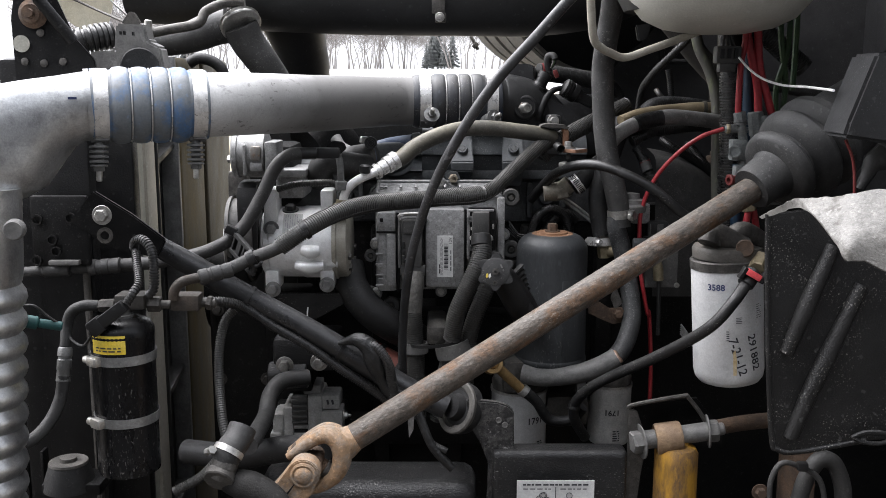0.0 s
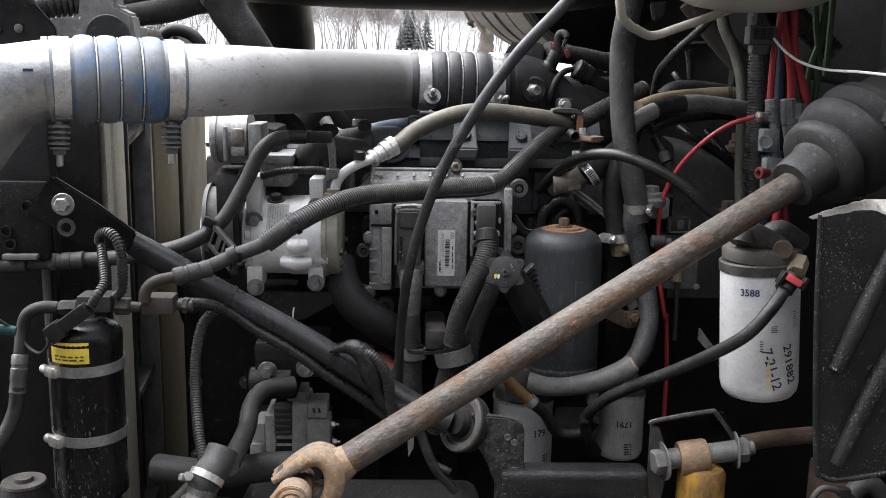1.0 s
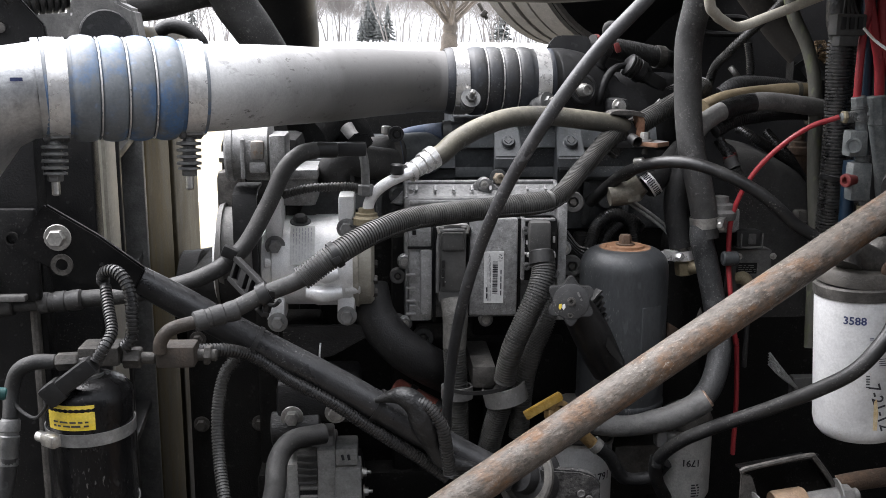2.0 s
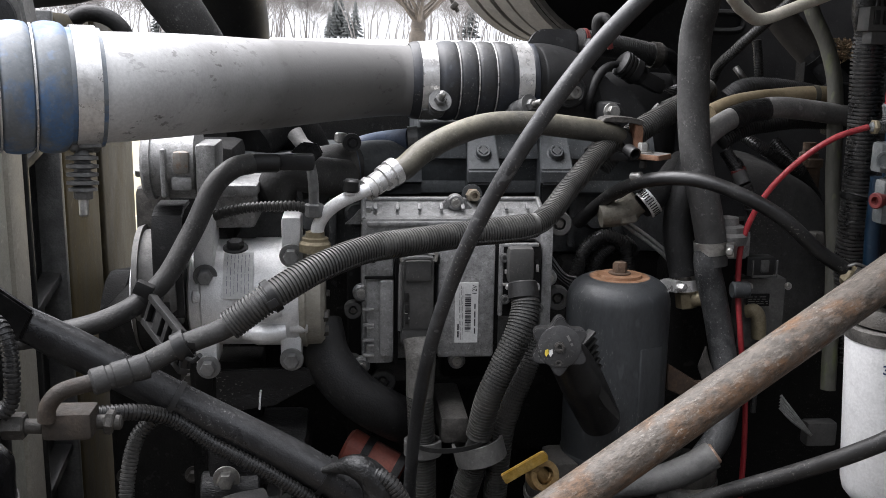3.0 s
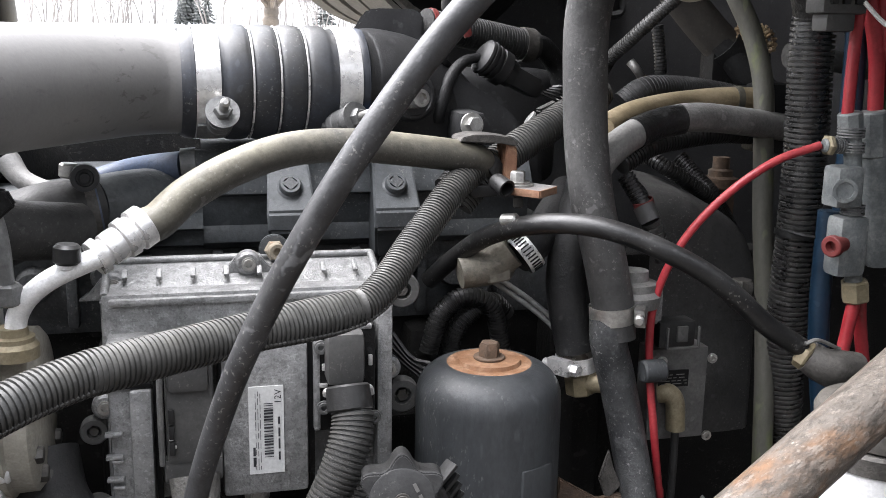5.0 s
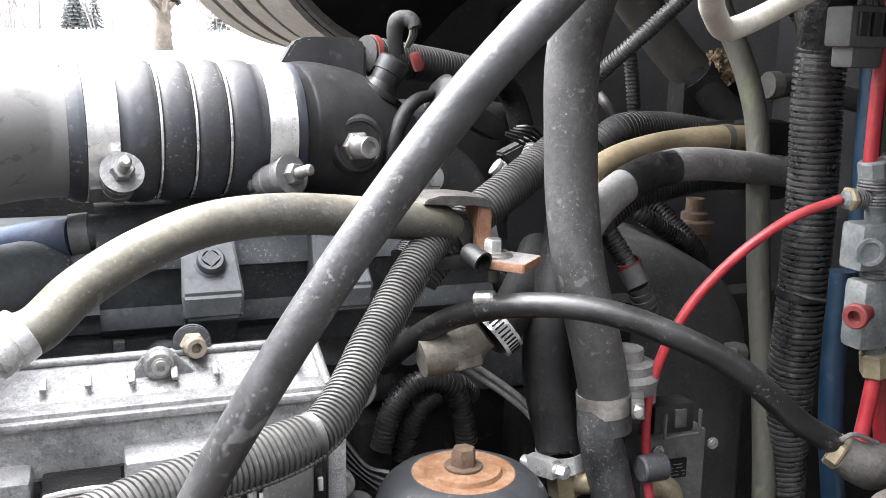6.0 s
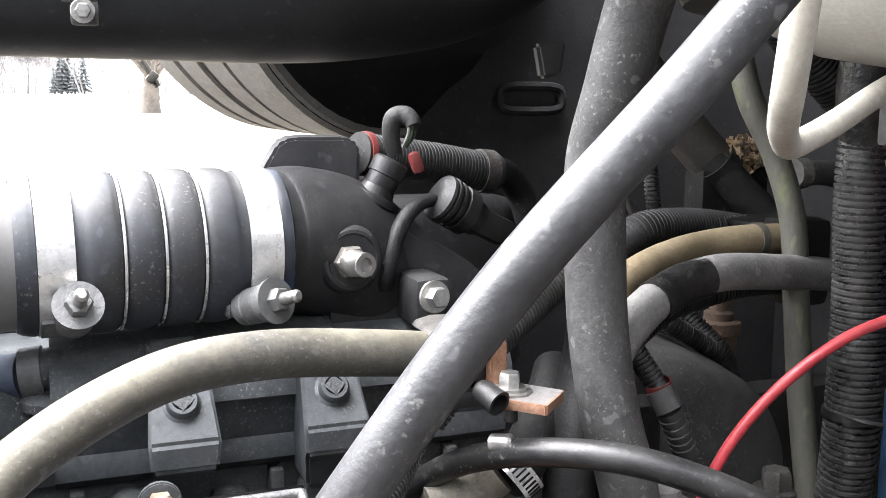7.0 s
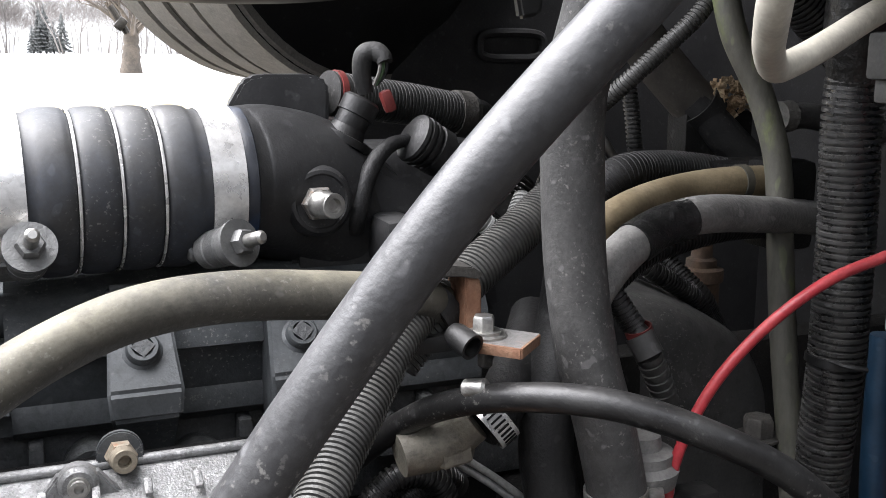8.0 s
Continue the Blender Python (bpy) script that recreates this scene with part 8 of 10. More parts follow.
def splash_panel():
    t = thing("wing_splash_panel", "mud-spattered black wing splash panel with torn bare metal edge", "splash panel", (0.475, 1.160, 1.128))
    s = 0.0007
    o = Vector((0.392, 1.160, 1.438))
    out = [(0, 0), (330 * s, 40 * s), (330 * s, -400 * s), (160 * s, -415 * s), (75 * s, -432 * s), (48 * s, -432 * s), (32 * s, -418 * s), (18 * s, -290 * s), (6 * s, -130 * s)]
    part("panel", G().prism(out, o + Y * 0.004, X, Z, 0.004, 0.0012), SPLASH, t)
    part("edge_roll", G().tube([o, o + Vector((10 * s, 0, -180 * s)), o + Vector((29 * s, 0, -395 * s)), o + Vector((44 * s, 0, -428 * s)), o + Vector((85 * s, 0, -431 * s)), o + Vector((200 * s, 0, -410 * s))], 0.0035, 10, 8), SPLASH, t)
    for q in ([(0.425, 1.159, 1.265), (0.443, 1.156, 1.320), (0.474, 1.160, 1.400)], [(0.436, 1.159, 1.155), (0.460, 1.156, 1.226), (0.512, 1.160, 1.351)]):
        part("pressed_rib", G().tube(q, [0.009, 0.011, 0.009], 14, 8), SPLASH, t)
    part("slot", G().tube([(0.511, 1.152, 1.158), (0.525, 1.150, 1.165), (0.546, 1.150, 1.165), (0.561, 1.150, 1.158), (0.547, 1.150, 1.151), (0.526, 1.150, 1.152), (0.511, 1.152, 1.158)], 0.003, 8, 4), SPLASH, t)
    # torn outer skin bent over the top
    g = G()
    top = [(0.392, 1.190, 1.431), (0.389, 1.130, 1.449), (0.371, 1.020, 1.474), (0.375, 0.990, 1.479), (0.387, 0.970, 1.483), (0.397, 0.960, 1.486), (0.412, 0.950, 1.489), (0.471, 0.940, 1.495)]
    low = [(0.393, 1.180, 1.430), (0.389, 1.110, 1.447), (0.370, 1.000, 1.468), (0.370, 0.960, 1.465), (0.381, 0.930, 1.445), (0.383, 0.910, 1.430), (0.403, 0.910, 1.426), (0.459, 0.900, 1.406)]
    a, b = spline(top, 6), spline(low, 6)
    vs, fs = [], []
    for i, (p, q) in enumerate(zip(a, b)):
        for k in range(7):
            u = k / 6
            v = p.lerp(q, u)
            v.y -= min(1, (p - q).length / 0.06) * (0.012 * math.sin(math.pi * u) - 0.006 * noise.noise(v * 26))
            v.z += min(1, (p - q).length / 0.06) * (0.004 * noise.noise(v * 38) + 0.002 * noise.noise(v * 110))
            vs.append(v)
    m = len(a)
    for i in range(m - 1):
        for k in range(6):
            fs.append((i * 7 + k, i * 7 + k + 1, i * 7 + 8 + k, i * 7 + 7 + k))
    n0 = len(vs)
    vs += [v + Vector((0, 0.0025, -0.001)) for v in vs]
    fs += [tuple(n0 + j for j in f[::-1]) for f in fs]
    for i in range(m - 1):
        fs.append((i * 7 + 6, i * 7 + 13, n0 + i * 7 + 13, n0 + i * 7 + 6))
        fs.append((i * 7, n0 + i * 7, n0 + i * 7 + 7, i * 7 + 7))
    part("torn_skin", g.add(vs, fs), TORN, t, "torn scuffed bare metal edge")


splash_panel()


# ---- fuel filter with date ----
def fuel_filter():
    c = Vector((0.421, 1.374, 1.253))
    r = 0.0505
    zt, zb = 1.333, 1.162
    t = thing("fuel_filter", "white spin-on fuel filter with printed number and handwritten date", "filter", (c.x, c.y, zb))
    h = zt - zb
    s = part("shell", G().lathe((c.x, c.y, zb), Z, [(0, 0), (0, r * 0.72), (0.003, r * 0.86), (0.01, r * 0.96), (0.02, r), (h, r), (h + 0.002, r * 1.0)], 72), WHITE, t)
    rim = part("rim_ring", G().lathe((c.x, c.y, zt), Z, [(0, r), (0, r * 1.025), (0.003, r * 1.03), (0.012, r * 1.03), (0.014, r * 0.98), (0.014, 0)], 64), DARKSTEEL, t)
    hd = part("head", G().lathe((c.x - 0.011, c.y, zt + 0.013), Z, [(0, r * 0.98), (0.012, r * 1.0), (0.017, r * 0.95), (0.021, r * 0.7), (0.021, 0)], 48), FILTERHEAD, t, "dusty brown-grey cast filter head")
    part("clip_frame", G().box(Vector((0.4225, 1.297, 1.3355)), (0.03, 0.01, 0.005), Euler((0, radians(30), 0)).to_matrix(), 0.001).box(Vector((0.409, 1.297, 1.3385)), (0.005, 0.012, 0.018), Euler((0, radians(30), 0)).to_matrix(), 0.001).box(Vector((0.437, 1.297, 1.331)), (0.005, 0.012, 0.016), Euler((0, radians(30), 0)).to_matrix(), 0.001), PLASTIC, hd)
    part("port", G().tube([(0.374, 1.345, 1.370), (0.381, 1.350, 1.383), (0.403, 1.350, 1.375), (0.426, 1.350, 1.363)], 0.0165, 18, 6).tube([(0.408, 1.360, 1.373), (0.426, 1.360, 1.385), (0.458, 1.370, 1.367)], 0.015, 18, 6), DARKSTEEL, hd)
    part("plug", G().cyl((0.425, 1.345, 1.364), (0.419, 1.325, 1.367), 0.0125, seg=20), RUSTDARK, hd, "rusty plug")
    fit = part("sensor_fitting", G().cyl((0.446, 1.335, 1.353), (0.432, 1.312, 1.341), 0.0115, seg=6), TANBRASS, hd, "brass fitting")
    part("red_lock", G().box(Vector((0.423, 1.296, 1.336)), (0.022, 0.012, 0.009), Euler((0, radians(30), 0)).to_matrix(), 0.002), REDBRIGHT, fit, "pink-red lock clip")
    part("plug_body", G().cyl((0.429, 1.310, 1.338), (0.414, 1.302, 1.320), 0.0118), PLASTIC, fit)
    rr = r + 0.0006
    part("number", lettering("3588", 0.0125, on_drum(c, rr, -33, zb + h * 0.875), 0.0, 0.0003), BLUEINK, s)
    g = bars(on_drum(c, rr, -10, zb + h * 0.76), 0.009, 0.003, 2, 51)
    q = lettering("X", 0.012, on_drum(c, rr, -10, zb + h * 0.71))
    g.add(q.v, q.f)
    part("pictogram", g, BLUEINK, s)
    g = bars(on_drum(c, rr, 3, zb + h * 0.6), 0.011, 0.01, 4, 52, 0.35)
    q = bars(on_drum(c, rr, 40, zb + h * 0.66), 0.011, 0.022, 7, 53, 0.3)
    g.add(q.v, q.f)
    q = bars(on_drum(c, rr, -16, zb + h * 0.47), 0.004, 0.016, 5, 54, 0.4)
    g.add(q.v, q.f)
    part("small_print", g, INK, s)
    hw = G()
    for txt, a0, z0, ang in (("291882", 27, 0.315, -80), ("7-21-12", -1, 0.29, -74)):
        q = lettering(txt, 0.0182, on_drum(c, rr, a0, zb + h * z0), ang, 0.00025)
        hw.add(q.v, q.f)
    part("handwriting", hw, INK, s)
    k = [on_drum(c, rr + 0.0001, -6, zb + h * 0.26)(x, y) for x, y in ((-0.0025, -0.022), (0.0022, -0.022), (0.003, 0.0), (0.0012, 0.016), (-0.002, 0.012))]
    part("rust_run", G().add(k, [(0, 1, 2, 3, 4)]), RUSTWASH, s, "rusty run mark")
    foot = Vector((c.x, c.y, zb))
    s.matrix_basis = rim.matrix_basis = Matrix.Translation(foot) @ Matrix.Rotation(radians(-3.8), 4, "Y") @ Matrix.Translation(-foot)
    cab = thing("filter_sensor_cable", "thick black sleeved cable falling from the filter sensor", "cable", (0.205, 1.420, 1.086))
    part("sleeve", G().tube([(0.416, 1.302, 1.322), (0.397, 1.292, 1.299), (0.371, 1.295, 1.266), (0.342, 1.320, 1.235), (0.301, 1.360, 1.197), (0.255, 1.400, 1.160), (0.222, 1.430, 1.128), (0.205, 1.450, 1.096), (0.209, 1.460, 1.067), (0.228, 1.480, 1.032)], 0.0083, 16, 8), CABLE, cab)
    part("band", G().band((0.205, 1.450, 1.096), (0.2, 0.1, 1), 0.0086, 0.012, 0.001, 20), TAPE, cab)


FILTERHEAD = mat("dusty_filter_head", (0.045, 0.042, 0.038), (0.08, 0.073, 0.064), 26, 0.6, bump=0.4, dust=0.5, dust_col=(0.2, 0.18, 0.15))
REDBRIGHT = mat("pink_red_plastic", (0.75, 0.09, 0.1), (0.8, 0.14, 0.14), 40, 0.4, bump=0.03)
RUSTWASH = mat("thin_rust_stain", (0.62, 0.45, 0.22), (0.7, 0.6, 0.42), 80, 0.5, bump=0.02)
fuel_filter()


# ---- damper and its bracket ----
def damper():
    t = thing("cab_damper", "yellow ochre damper with rusty top bush", "damper", (0.333, 1.320, 0.933))
    part("body", G().lathe((0.336, 1.325, 0.894), Z, [(0, 0.031), (0.16, 0.031), (0.176, 0.031), (0.184, 0.027), (0.188, 0.018), (0.193, 0.016)], 36), OCHRE, t)
    part("eye", G().lathe((0.305, 1.325, 1.088), Vector((0.349, 1.325, 1.094)) - Vector((0.305, 1.325, 1.088)), [(0, 0.014), (0, 0.0215), (0.003, 0.023), (0.034, 0.023), (0.037, 0.0215), (0.037, 0.014)], 32), RUST, t, "rusty eye bush")
    b = thing("damper_bracket", "open black steel bracket holding the damper pin", "bracket", (0.335, 1.330, 0.981))
    part("back_plate", G().prism([(0, 0), (0.095, 0.012), (0.135, -0.04), (0.135, -0.06), (0.015, -0.06)], Vector((0.280, 1.375, 1.124)), X, Z, 0.005, 0.001), BLACK, b)
    part("rim", G().tube([(0.266, 1.330, 1.134), (0.274, 1.330, 1.139), (0.342, 1.335, 1.150), (0.354, 1.335, 1.146), (0.380, 1.335, 1.110), (0.385, 1.335, 1.087)], 0.0032, 8, 4), DARKSTEEL, b, "worn bare rim")
    part("side_cheek", G().prism([(0, 0), (0.012, -0.004), (0.028, -0.05), (0.02, -0.1), (0.012, -0.18), (-0.006, -0.18), (0.0, -0.06)], Vector((0.267, 1.335, 1.133)), X, Z, 0.005, 0.001), DARKSTEEL, b)
    part("top_plate", G().add([(0.268, 1.330, 1.139), (0.350, 1.335, 1.150), (0.367, 1.400, 1.126), (0.286, 1.400, 1.113), (0.268, 1.330, 1.136), (0.350, 1.335, 1.146), (0.367, 1.400, 1.122), (0.287, 1.400, 1.110)], [(0, 1, 2, 3), (7, 6, 5, 4), (0, 4, 5, 1), (2, 6, 7, 3), (1, 5, 6, 2), (0, 3, 7, 4)]), BLACK, b)
    part("far_cheek", G().add([(0.352, 1.335, 1.149), (0.385, 1.335, 1.100), (0.404, 1.400, 1.071), (0.369, 1.400, 1.125), (0.356, 1.335, 1.149), (0.389, 1.335, 1.100), (0.408, 1.400, 1.071), (0.373, 1.400, 1.125)], [(0, 1, 2, 3), (7, 6, 5, 4), (0, 4, 5, 1), (2, 6, 7, 3), (1, 5, 6, 2), (0, 3, 7, 4)]), BLACK, b)
    pin = part("pin", G().cyl((0.285, 1.325, 1.087), (0.387, 1.325, 1.102), 0.0135), GREYCAST, b, "dusty steel pin")
    part("pin_head", G().hexbolt((0.285, 1.325, 1.086), (-1, -0.2, -0.1), 0.017, 0.013, True), GREYCAST, pin)
    part("pin_nut", G().hexbolt((0.379, 1.325, 1.101), (1, -0.1, 0.1), 0.016, 0.014, True).cyl((0.387, 1.325, 1.103), (0.403, 1.325, 1.105), 0.009), GREYCAST, pin)
    solo("rusty_cross_tube", G().tube([(0.415, 1.420, 1.070), (0.465, 1.420, 1.079), (0.551, 1.420, 1.088)], 0.012, 14, 6), RUSTDARK, "brown rusty tube behind the damper bracket", "tube")


damper()


def low_hoses():
    solo("grey_return_hose", G().tube([(0.486, 1.250, 1.018), (0.495, 1.250, 1.059), (0.512, 1.250, 1.088), (0.532, 1.250, 1.083), (0.546, 1.250, 1.051), (0.549, 1.250, 1.018)], 0.0115, 18, 8), GREYHOSE, "dusty grey hose looping under the splash panel", "hose")
    solo("thin_pale_cable", G().tube([(0.441, 1.230, 1.027), (0.441, 1.230, 1.068), (0.455, 1.230, 1.092), (0.482, 1.230, 1.085), (0.506, 1.230, 1.068), (0.518, 1.230, 1.027)], 0.0038, 10, 8), GREYHOSE, "thin pale cable looping under the splash panel", "cable")
    solo("cable_clip", G().box(Vector((0.481, 1.228, 1.088)), (0.014, 0.012, 0.012), None, 0.003), PLASTIC, "black clip on the looping cable", "cable clip")
    solo("cab_mount_post", G().slab((0.512, 1.350, 1.060), (0.552, 1.350, 0.944), 0.06, 0.01), RUSTDARK, "brown rusty mount post", "mount")
    solo("rusty_washer_bolt", G().hexbolt((0.458, 1.320, 1.011), -Y, 0.008, 0.008), RUSTDARK, "rusty bolt low by the splash panel", "bolt")


low_hoses()


# ---- grey jacketed hose hanging across the view ----
solo("grey_jacketed_hose", G().tube([(0.258, 1.274, 1.796), (0.211, 1.275, 1.748), (0.163, 1.278, 1.700), (0.120, 1.283, 1.652), (0.077, 1.290, 1.605), (0.041, 1.298, 1.555), (0.013, 1.308, 1.508), (-0.010, 1.321, 1.461), (-0.028, 1.337, 1.413), (-0.046, 1.362, 1.345), (-0.057, 1.392, 1.268), (-0.062, 1.427, 1.180), (-0.061, 1.463, 1.102)], [0.0076, 0.0074, 0.0072, 0.0072, 0.007, 0.0066, 0.0064, 0.0064, 0.0064], 26, 8), ROD, "smooth grey jacketed hose hanging diagonally across the engine", "hose")


# ---- hoses towards the cab ----
def cab_hoses():
    t = thing("heater_hose", "large grey rubber heater hose rising to the cab", "hose", (0.278, 1.550, 1.383))
    part("hose", G().tube([(0.265, 1.493, 1.787), (0.260, 1.515, 1.730), (0.259, 1.536, 1.692), (0.255, 1.547, 1.654), (0.253, 1.562, 1.614), (0.255, 1.565, 1.568), (0.259, 1.566, 1.518), (0.266, 1.563, 1.470), (0.276, 1.559, 1.430), (0.285, 1.557, 1.388), (0.287, 1.555, 1.362)], 0.0174, 28, 8), HEATERHOSE, t)
    g = G()
    worm_clamp(g, (0.285, 1.557, 1.383), (0.1, 0, -1), 0.0177, 0.014, (0.9, -0.5, 0))
    part("worm_clamp", g, STEEL, t, "steel worm clamp")
    s = thing("second_heater_hose", "black heater hose behind the first with brass end fitting", "hose", (0.265, 1.570, 1.315))
    part("hose", G().tube([(0.300, 1.640, 1.529), (0.283, 1.620, 1.484), (0.266, 1.602, 1.445), (0.256, 1.590, 1.400), (0.264, 1.580, 1.344)], 0.0165, 20, 8), RUBBER, s)
    g = G()
    worm_clamp(g, (0.265, 1.578, 1.336), (0.1, 0, -1), 0.0168, 0.013, (-0.9, -0.5, 0))
    part("worm_clamp", g, BRIGHT, s, "bright worm clamp")
    part("fitting", G().cyl((0.267, 1.578, 1.327), (0.270, 1.578, 1.308), 0.0135, seg=8).cyl((0.269, 1.575, 1.318), (0.288, 1.560, 1.322), 0.009), TANBRASS, s, "dull brass fitting")
    tn = thing("tan_sleeved_hose", "tan heat-sleeved hose running to the cab", "hose", (0.391, 1.660, 1.537))
    part("hose", G().tube([(0.294, 1.613, 1.528), (0.324, 1.627, 1.538), (0.359, 1.646, 1.543), (0.397, 1.662, 1.546), (0.436, 1.661, 1.549), (0.497, 1.660, 1.548)], 0.0112, 22, 8), TAN, tn)
    part("edge_band", G().band((0.443, 1.661, 1.549), (1, 0, 0), 0.0114, 0.006, 0.001, 24), OLIVEHOSE, tn)
    gr = thing("taped_grey_hose", "grey rubber hose with black tape wrap", "hose", (0.350, 1.600, 1.522))
    part("hose", G().tube([(0.261, 1.567, 1.485), (0.279, 1.576, 1.507), (0.307, 1.590, 1.523), (0.338, 1.603, 1.532), (0.375, 1.610, 1.537), (0.437, 1.627, 1.531), (0.524, 1.654, 1.519)], 0.0124, 22, 8), PALEHOSE, gr)
    part("tape_wrap", G().tube([(0.312, 1.592, 1.525), (0.338, 1.603, 1.532), (0.360, 1.607, 1.5355)], 0.0134, 20, 6, wob=0.05), TAPE, gr)
    solo("thin_black_loom", G().tube([(0.314, 1.620, 1.496), (0.345, 1.630, 1.510), (0.378, 1.640, 1.515), (0.422, 1.650, 1.519), (0.464, 1.660, 1.517)], 0.0095, 14, 8, 0.0034, 0.0011), LOOM, "black split loom under the hoses", "cable loom", group="looms to the cab")
    solo("upper_black_loom", G().tube([(0.350, 1.700, 1.540), (0.370, 1.700, 1.553), (0.405, 1.710, 1.554), (0.447, 1.720, 1.550), (0.501, 1.720, 1.541)], 0.0145, 20, 8, 0.0034, 0.0005), RUBBER, "black sleeved loom above the tan hose", "cable loom", group="looms to the cab")
    solo("clamp_block", G().slab((0.460, 1.640, 1.565), (0.494, 1.640, 1.500), 0.04, 0.008).slab((0.452, 1.680, 1.559), (0.525, 1.680, 1.551), 0.05, 0.004), BLACK, "black hose clamp block", "clamp block")
    solo("greenish_hose", G().tube([(0.422, 1.666, 1.688), (0.429, 1.659, 1.650), (0.447, 1.651, 1.610), (0.457, 1.641, 1.564), (0.460, 1.636, 1.505), (0.459, 1.626, 1.444), (0.461, 1.614, 1.369), (0.459, 1.600, 1.297), (0.457, 1.587, 1.199)], 0.0092, 18, 8), GREENHOSE, "weathered hose with yellow-green stains", "hose")
    solo("cream_tube", G().tube([(0.193, 1.323, 1.748), (0.204, 1.350, 1.659), (0.220, 1.372, 1.641), (0.235, 1.390, 1.635), (0.254, 1.409, 1.629), (0.271, 1.419, 1.631), (0.291, 1.424, 1.638), (0.333, 1.441, 1.652), (0.376, 1.449, 1.668), (0.425, 1.456, 1.686)], 0.0057, 20, 8), CREAM, "aged cream tube bent up towards the tank", "tube")
    solo("upper_corrugated_hose", G().tube([(0.51, 1.75, 1.732), (0.548, 1.75, 1.694), (0.583, 1.75, 1.664), (0.64, 1.75, 1.616)], 0.019, 24, 8, 0.0046, 0.0022), LOOM, "black corrugated hose high by the cab wall", "hose")
    lb = thing("main_loom", "thick corrugated black loom dropping beside the cab wall", "cable loom", (0.465, 1.560, 1.297))
    part("loom_sleeve", G().tube([(0.464, 1.582, 1.631), (0.464, 1.584, 1.591), (0.468, 1.585, 1.525), (0.470, 1.587, 1.437), (0.474, 1.596, 1.348), (0.486, 1.608, 1.232)], 0.0186, 30, 8, 0.0046, 0.003), SHINYLOOM, lb)
    part("taped_end", G().tube([(0.457, 1.572, 1.698), (0.458, 1.576, 1.668), (0.461, 1.580, 1.637), (0.463, 1.582, 1.618)], [0.014, 0.0185, 0.0196, 0.0186], 26, 18, wob=0.35), TAPE, lb)
    part("cable_tie", G().band((0.470, 1.587, 1.437), (0.1, 0, 1), 0.0186, 0.005, 0.0015, 24).tube([(0.451, 1.572, 1.443), (0.454, 1.560, 1.442), (0.468, 1.552, 1.440)], 0.0018, 8, 4), PLASTIC, lb)
    fl = thing("firewall_pipe", "thick dark coolant pipe slanting along the cowl", "coolant pipe", (0.515, 1.800, 1.570))
    part("pipe", G().tube([(0.417, 1.820, 1.700), (0.468, 1.820, 1.642), (0.504, 1.815, 1.604), (0.522, 1.810, 1.587)], 0.0205, 24, 8), BROWNHOSE, fl)
    part("tan_tag", G().prism([(0, 0), (0.02, 0.004), (0.032, -0.006), (0.034, -0.022), (0.022, -0.026), (0.004, -0.012)], Vector((0.513, 1.835, 1.574)), X, Z, 0.002, 0.0005), TAN, fl, "tan plastic tag")
    part("lower_pipe", G().tube([(0.506, 1.810, 1.599), (0.527, 1.800, 1.575), (0.557, 1.790, 1.546), (0.593, 1.780, 1.525)], 0.0165, 20, 8), RUBBER, fl)
    part("joint", G().band((0.515, 1.810, 1.592), (1, 0, -0.9), 0.0207, 0.016, 0.0012, 32), RUBBER, fl)
    solo("thin_corrugated_lead", G().tube([(0.437, 1.680, 1.697), (0.416, 1.680, 1.666), (0.396, 1.690, 1.643), (0.374, 1.700, 1.620), (0.361, 1.720, 1.600), (0.356, 1.760, 1.577), (0.359, 1.800, 1.533)], 0.0066, 14, 8, 0.0031, 0.0009), GREYLOOM, "thin grey corrugated lead crossing the cowl", "cable loom", group="looms to the cab")
    solo("hanging_corrugated_lead", G().tube([(0.398, 1.740, 1.615), (0.402, 1.740, 1.594), (0.407, 1.740, 1.556), (0.424, 1.760, 1.503)], 0.006, 14, 8, 0.0034, 0.0011), LOOM, "black corrugated lead hanging by the cowl", "cable loom", group="looms to the cab")
    solo("small_water_hose", G().tube([(0.558, 1.760, 1.584), (0.582, 1.760, 1.588), (0.613, 1.760, 1.583), (0.670, 1.760, 1.572)], 0.011, 16, 8), GREYHOSE, "small grey hose near the cowl", "hose")
    solo("tape_flag", G().tube([(0.556, 1.758, 1.588), (0.567, 1.758, 1.588)], 0.0112, 14, 6, wob=0.3), TAPEGREY, "scrap of white tape on the small hose", "tape")
    g = G()
    rnd = random.Random(9)
    for k in range(60):
        q = Vector((0.532, 1.800, 1.604)) + Vector((rnd.uniform(-0.016, 0.03), rnd.uniform(-0.008, 0.012), rnd.uniform(-0.016, 0.014)))
        g.ball(q, rnd.uniform(0.0015, 0.0045), (1.3, 0.8, 0.7), 8)
        g.box(q, (rnd.uniform(0.006, 0.014), rnd.uniform(0.003, 0.006), 0.0007), Euler((rnd.uniform(0, 3), rnd.uniform(0, 3), rnd.uniform(0, 3))).to_matrix(), 0)
    solo("caked_dirt", g, DIRT, "brown dirt and dead leaves caked on a ledge", "dirt", kind="stuff")
    solo("cowl_ledge", G().slab((0.494, 1.800, 1.592), (0.565, 1.800, 1.544), 0.03, 0.006), GRIME, "black ledge holding dirt", "ledge")


cab_hoses()


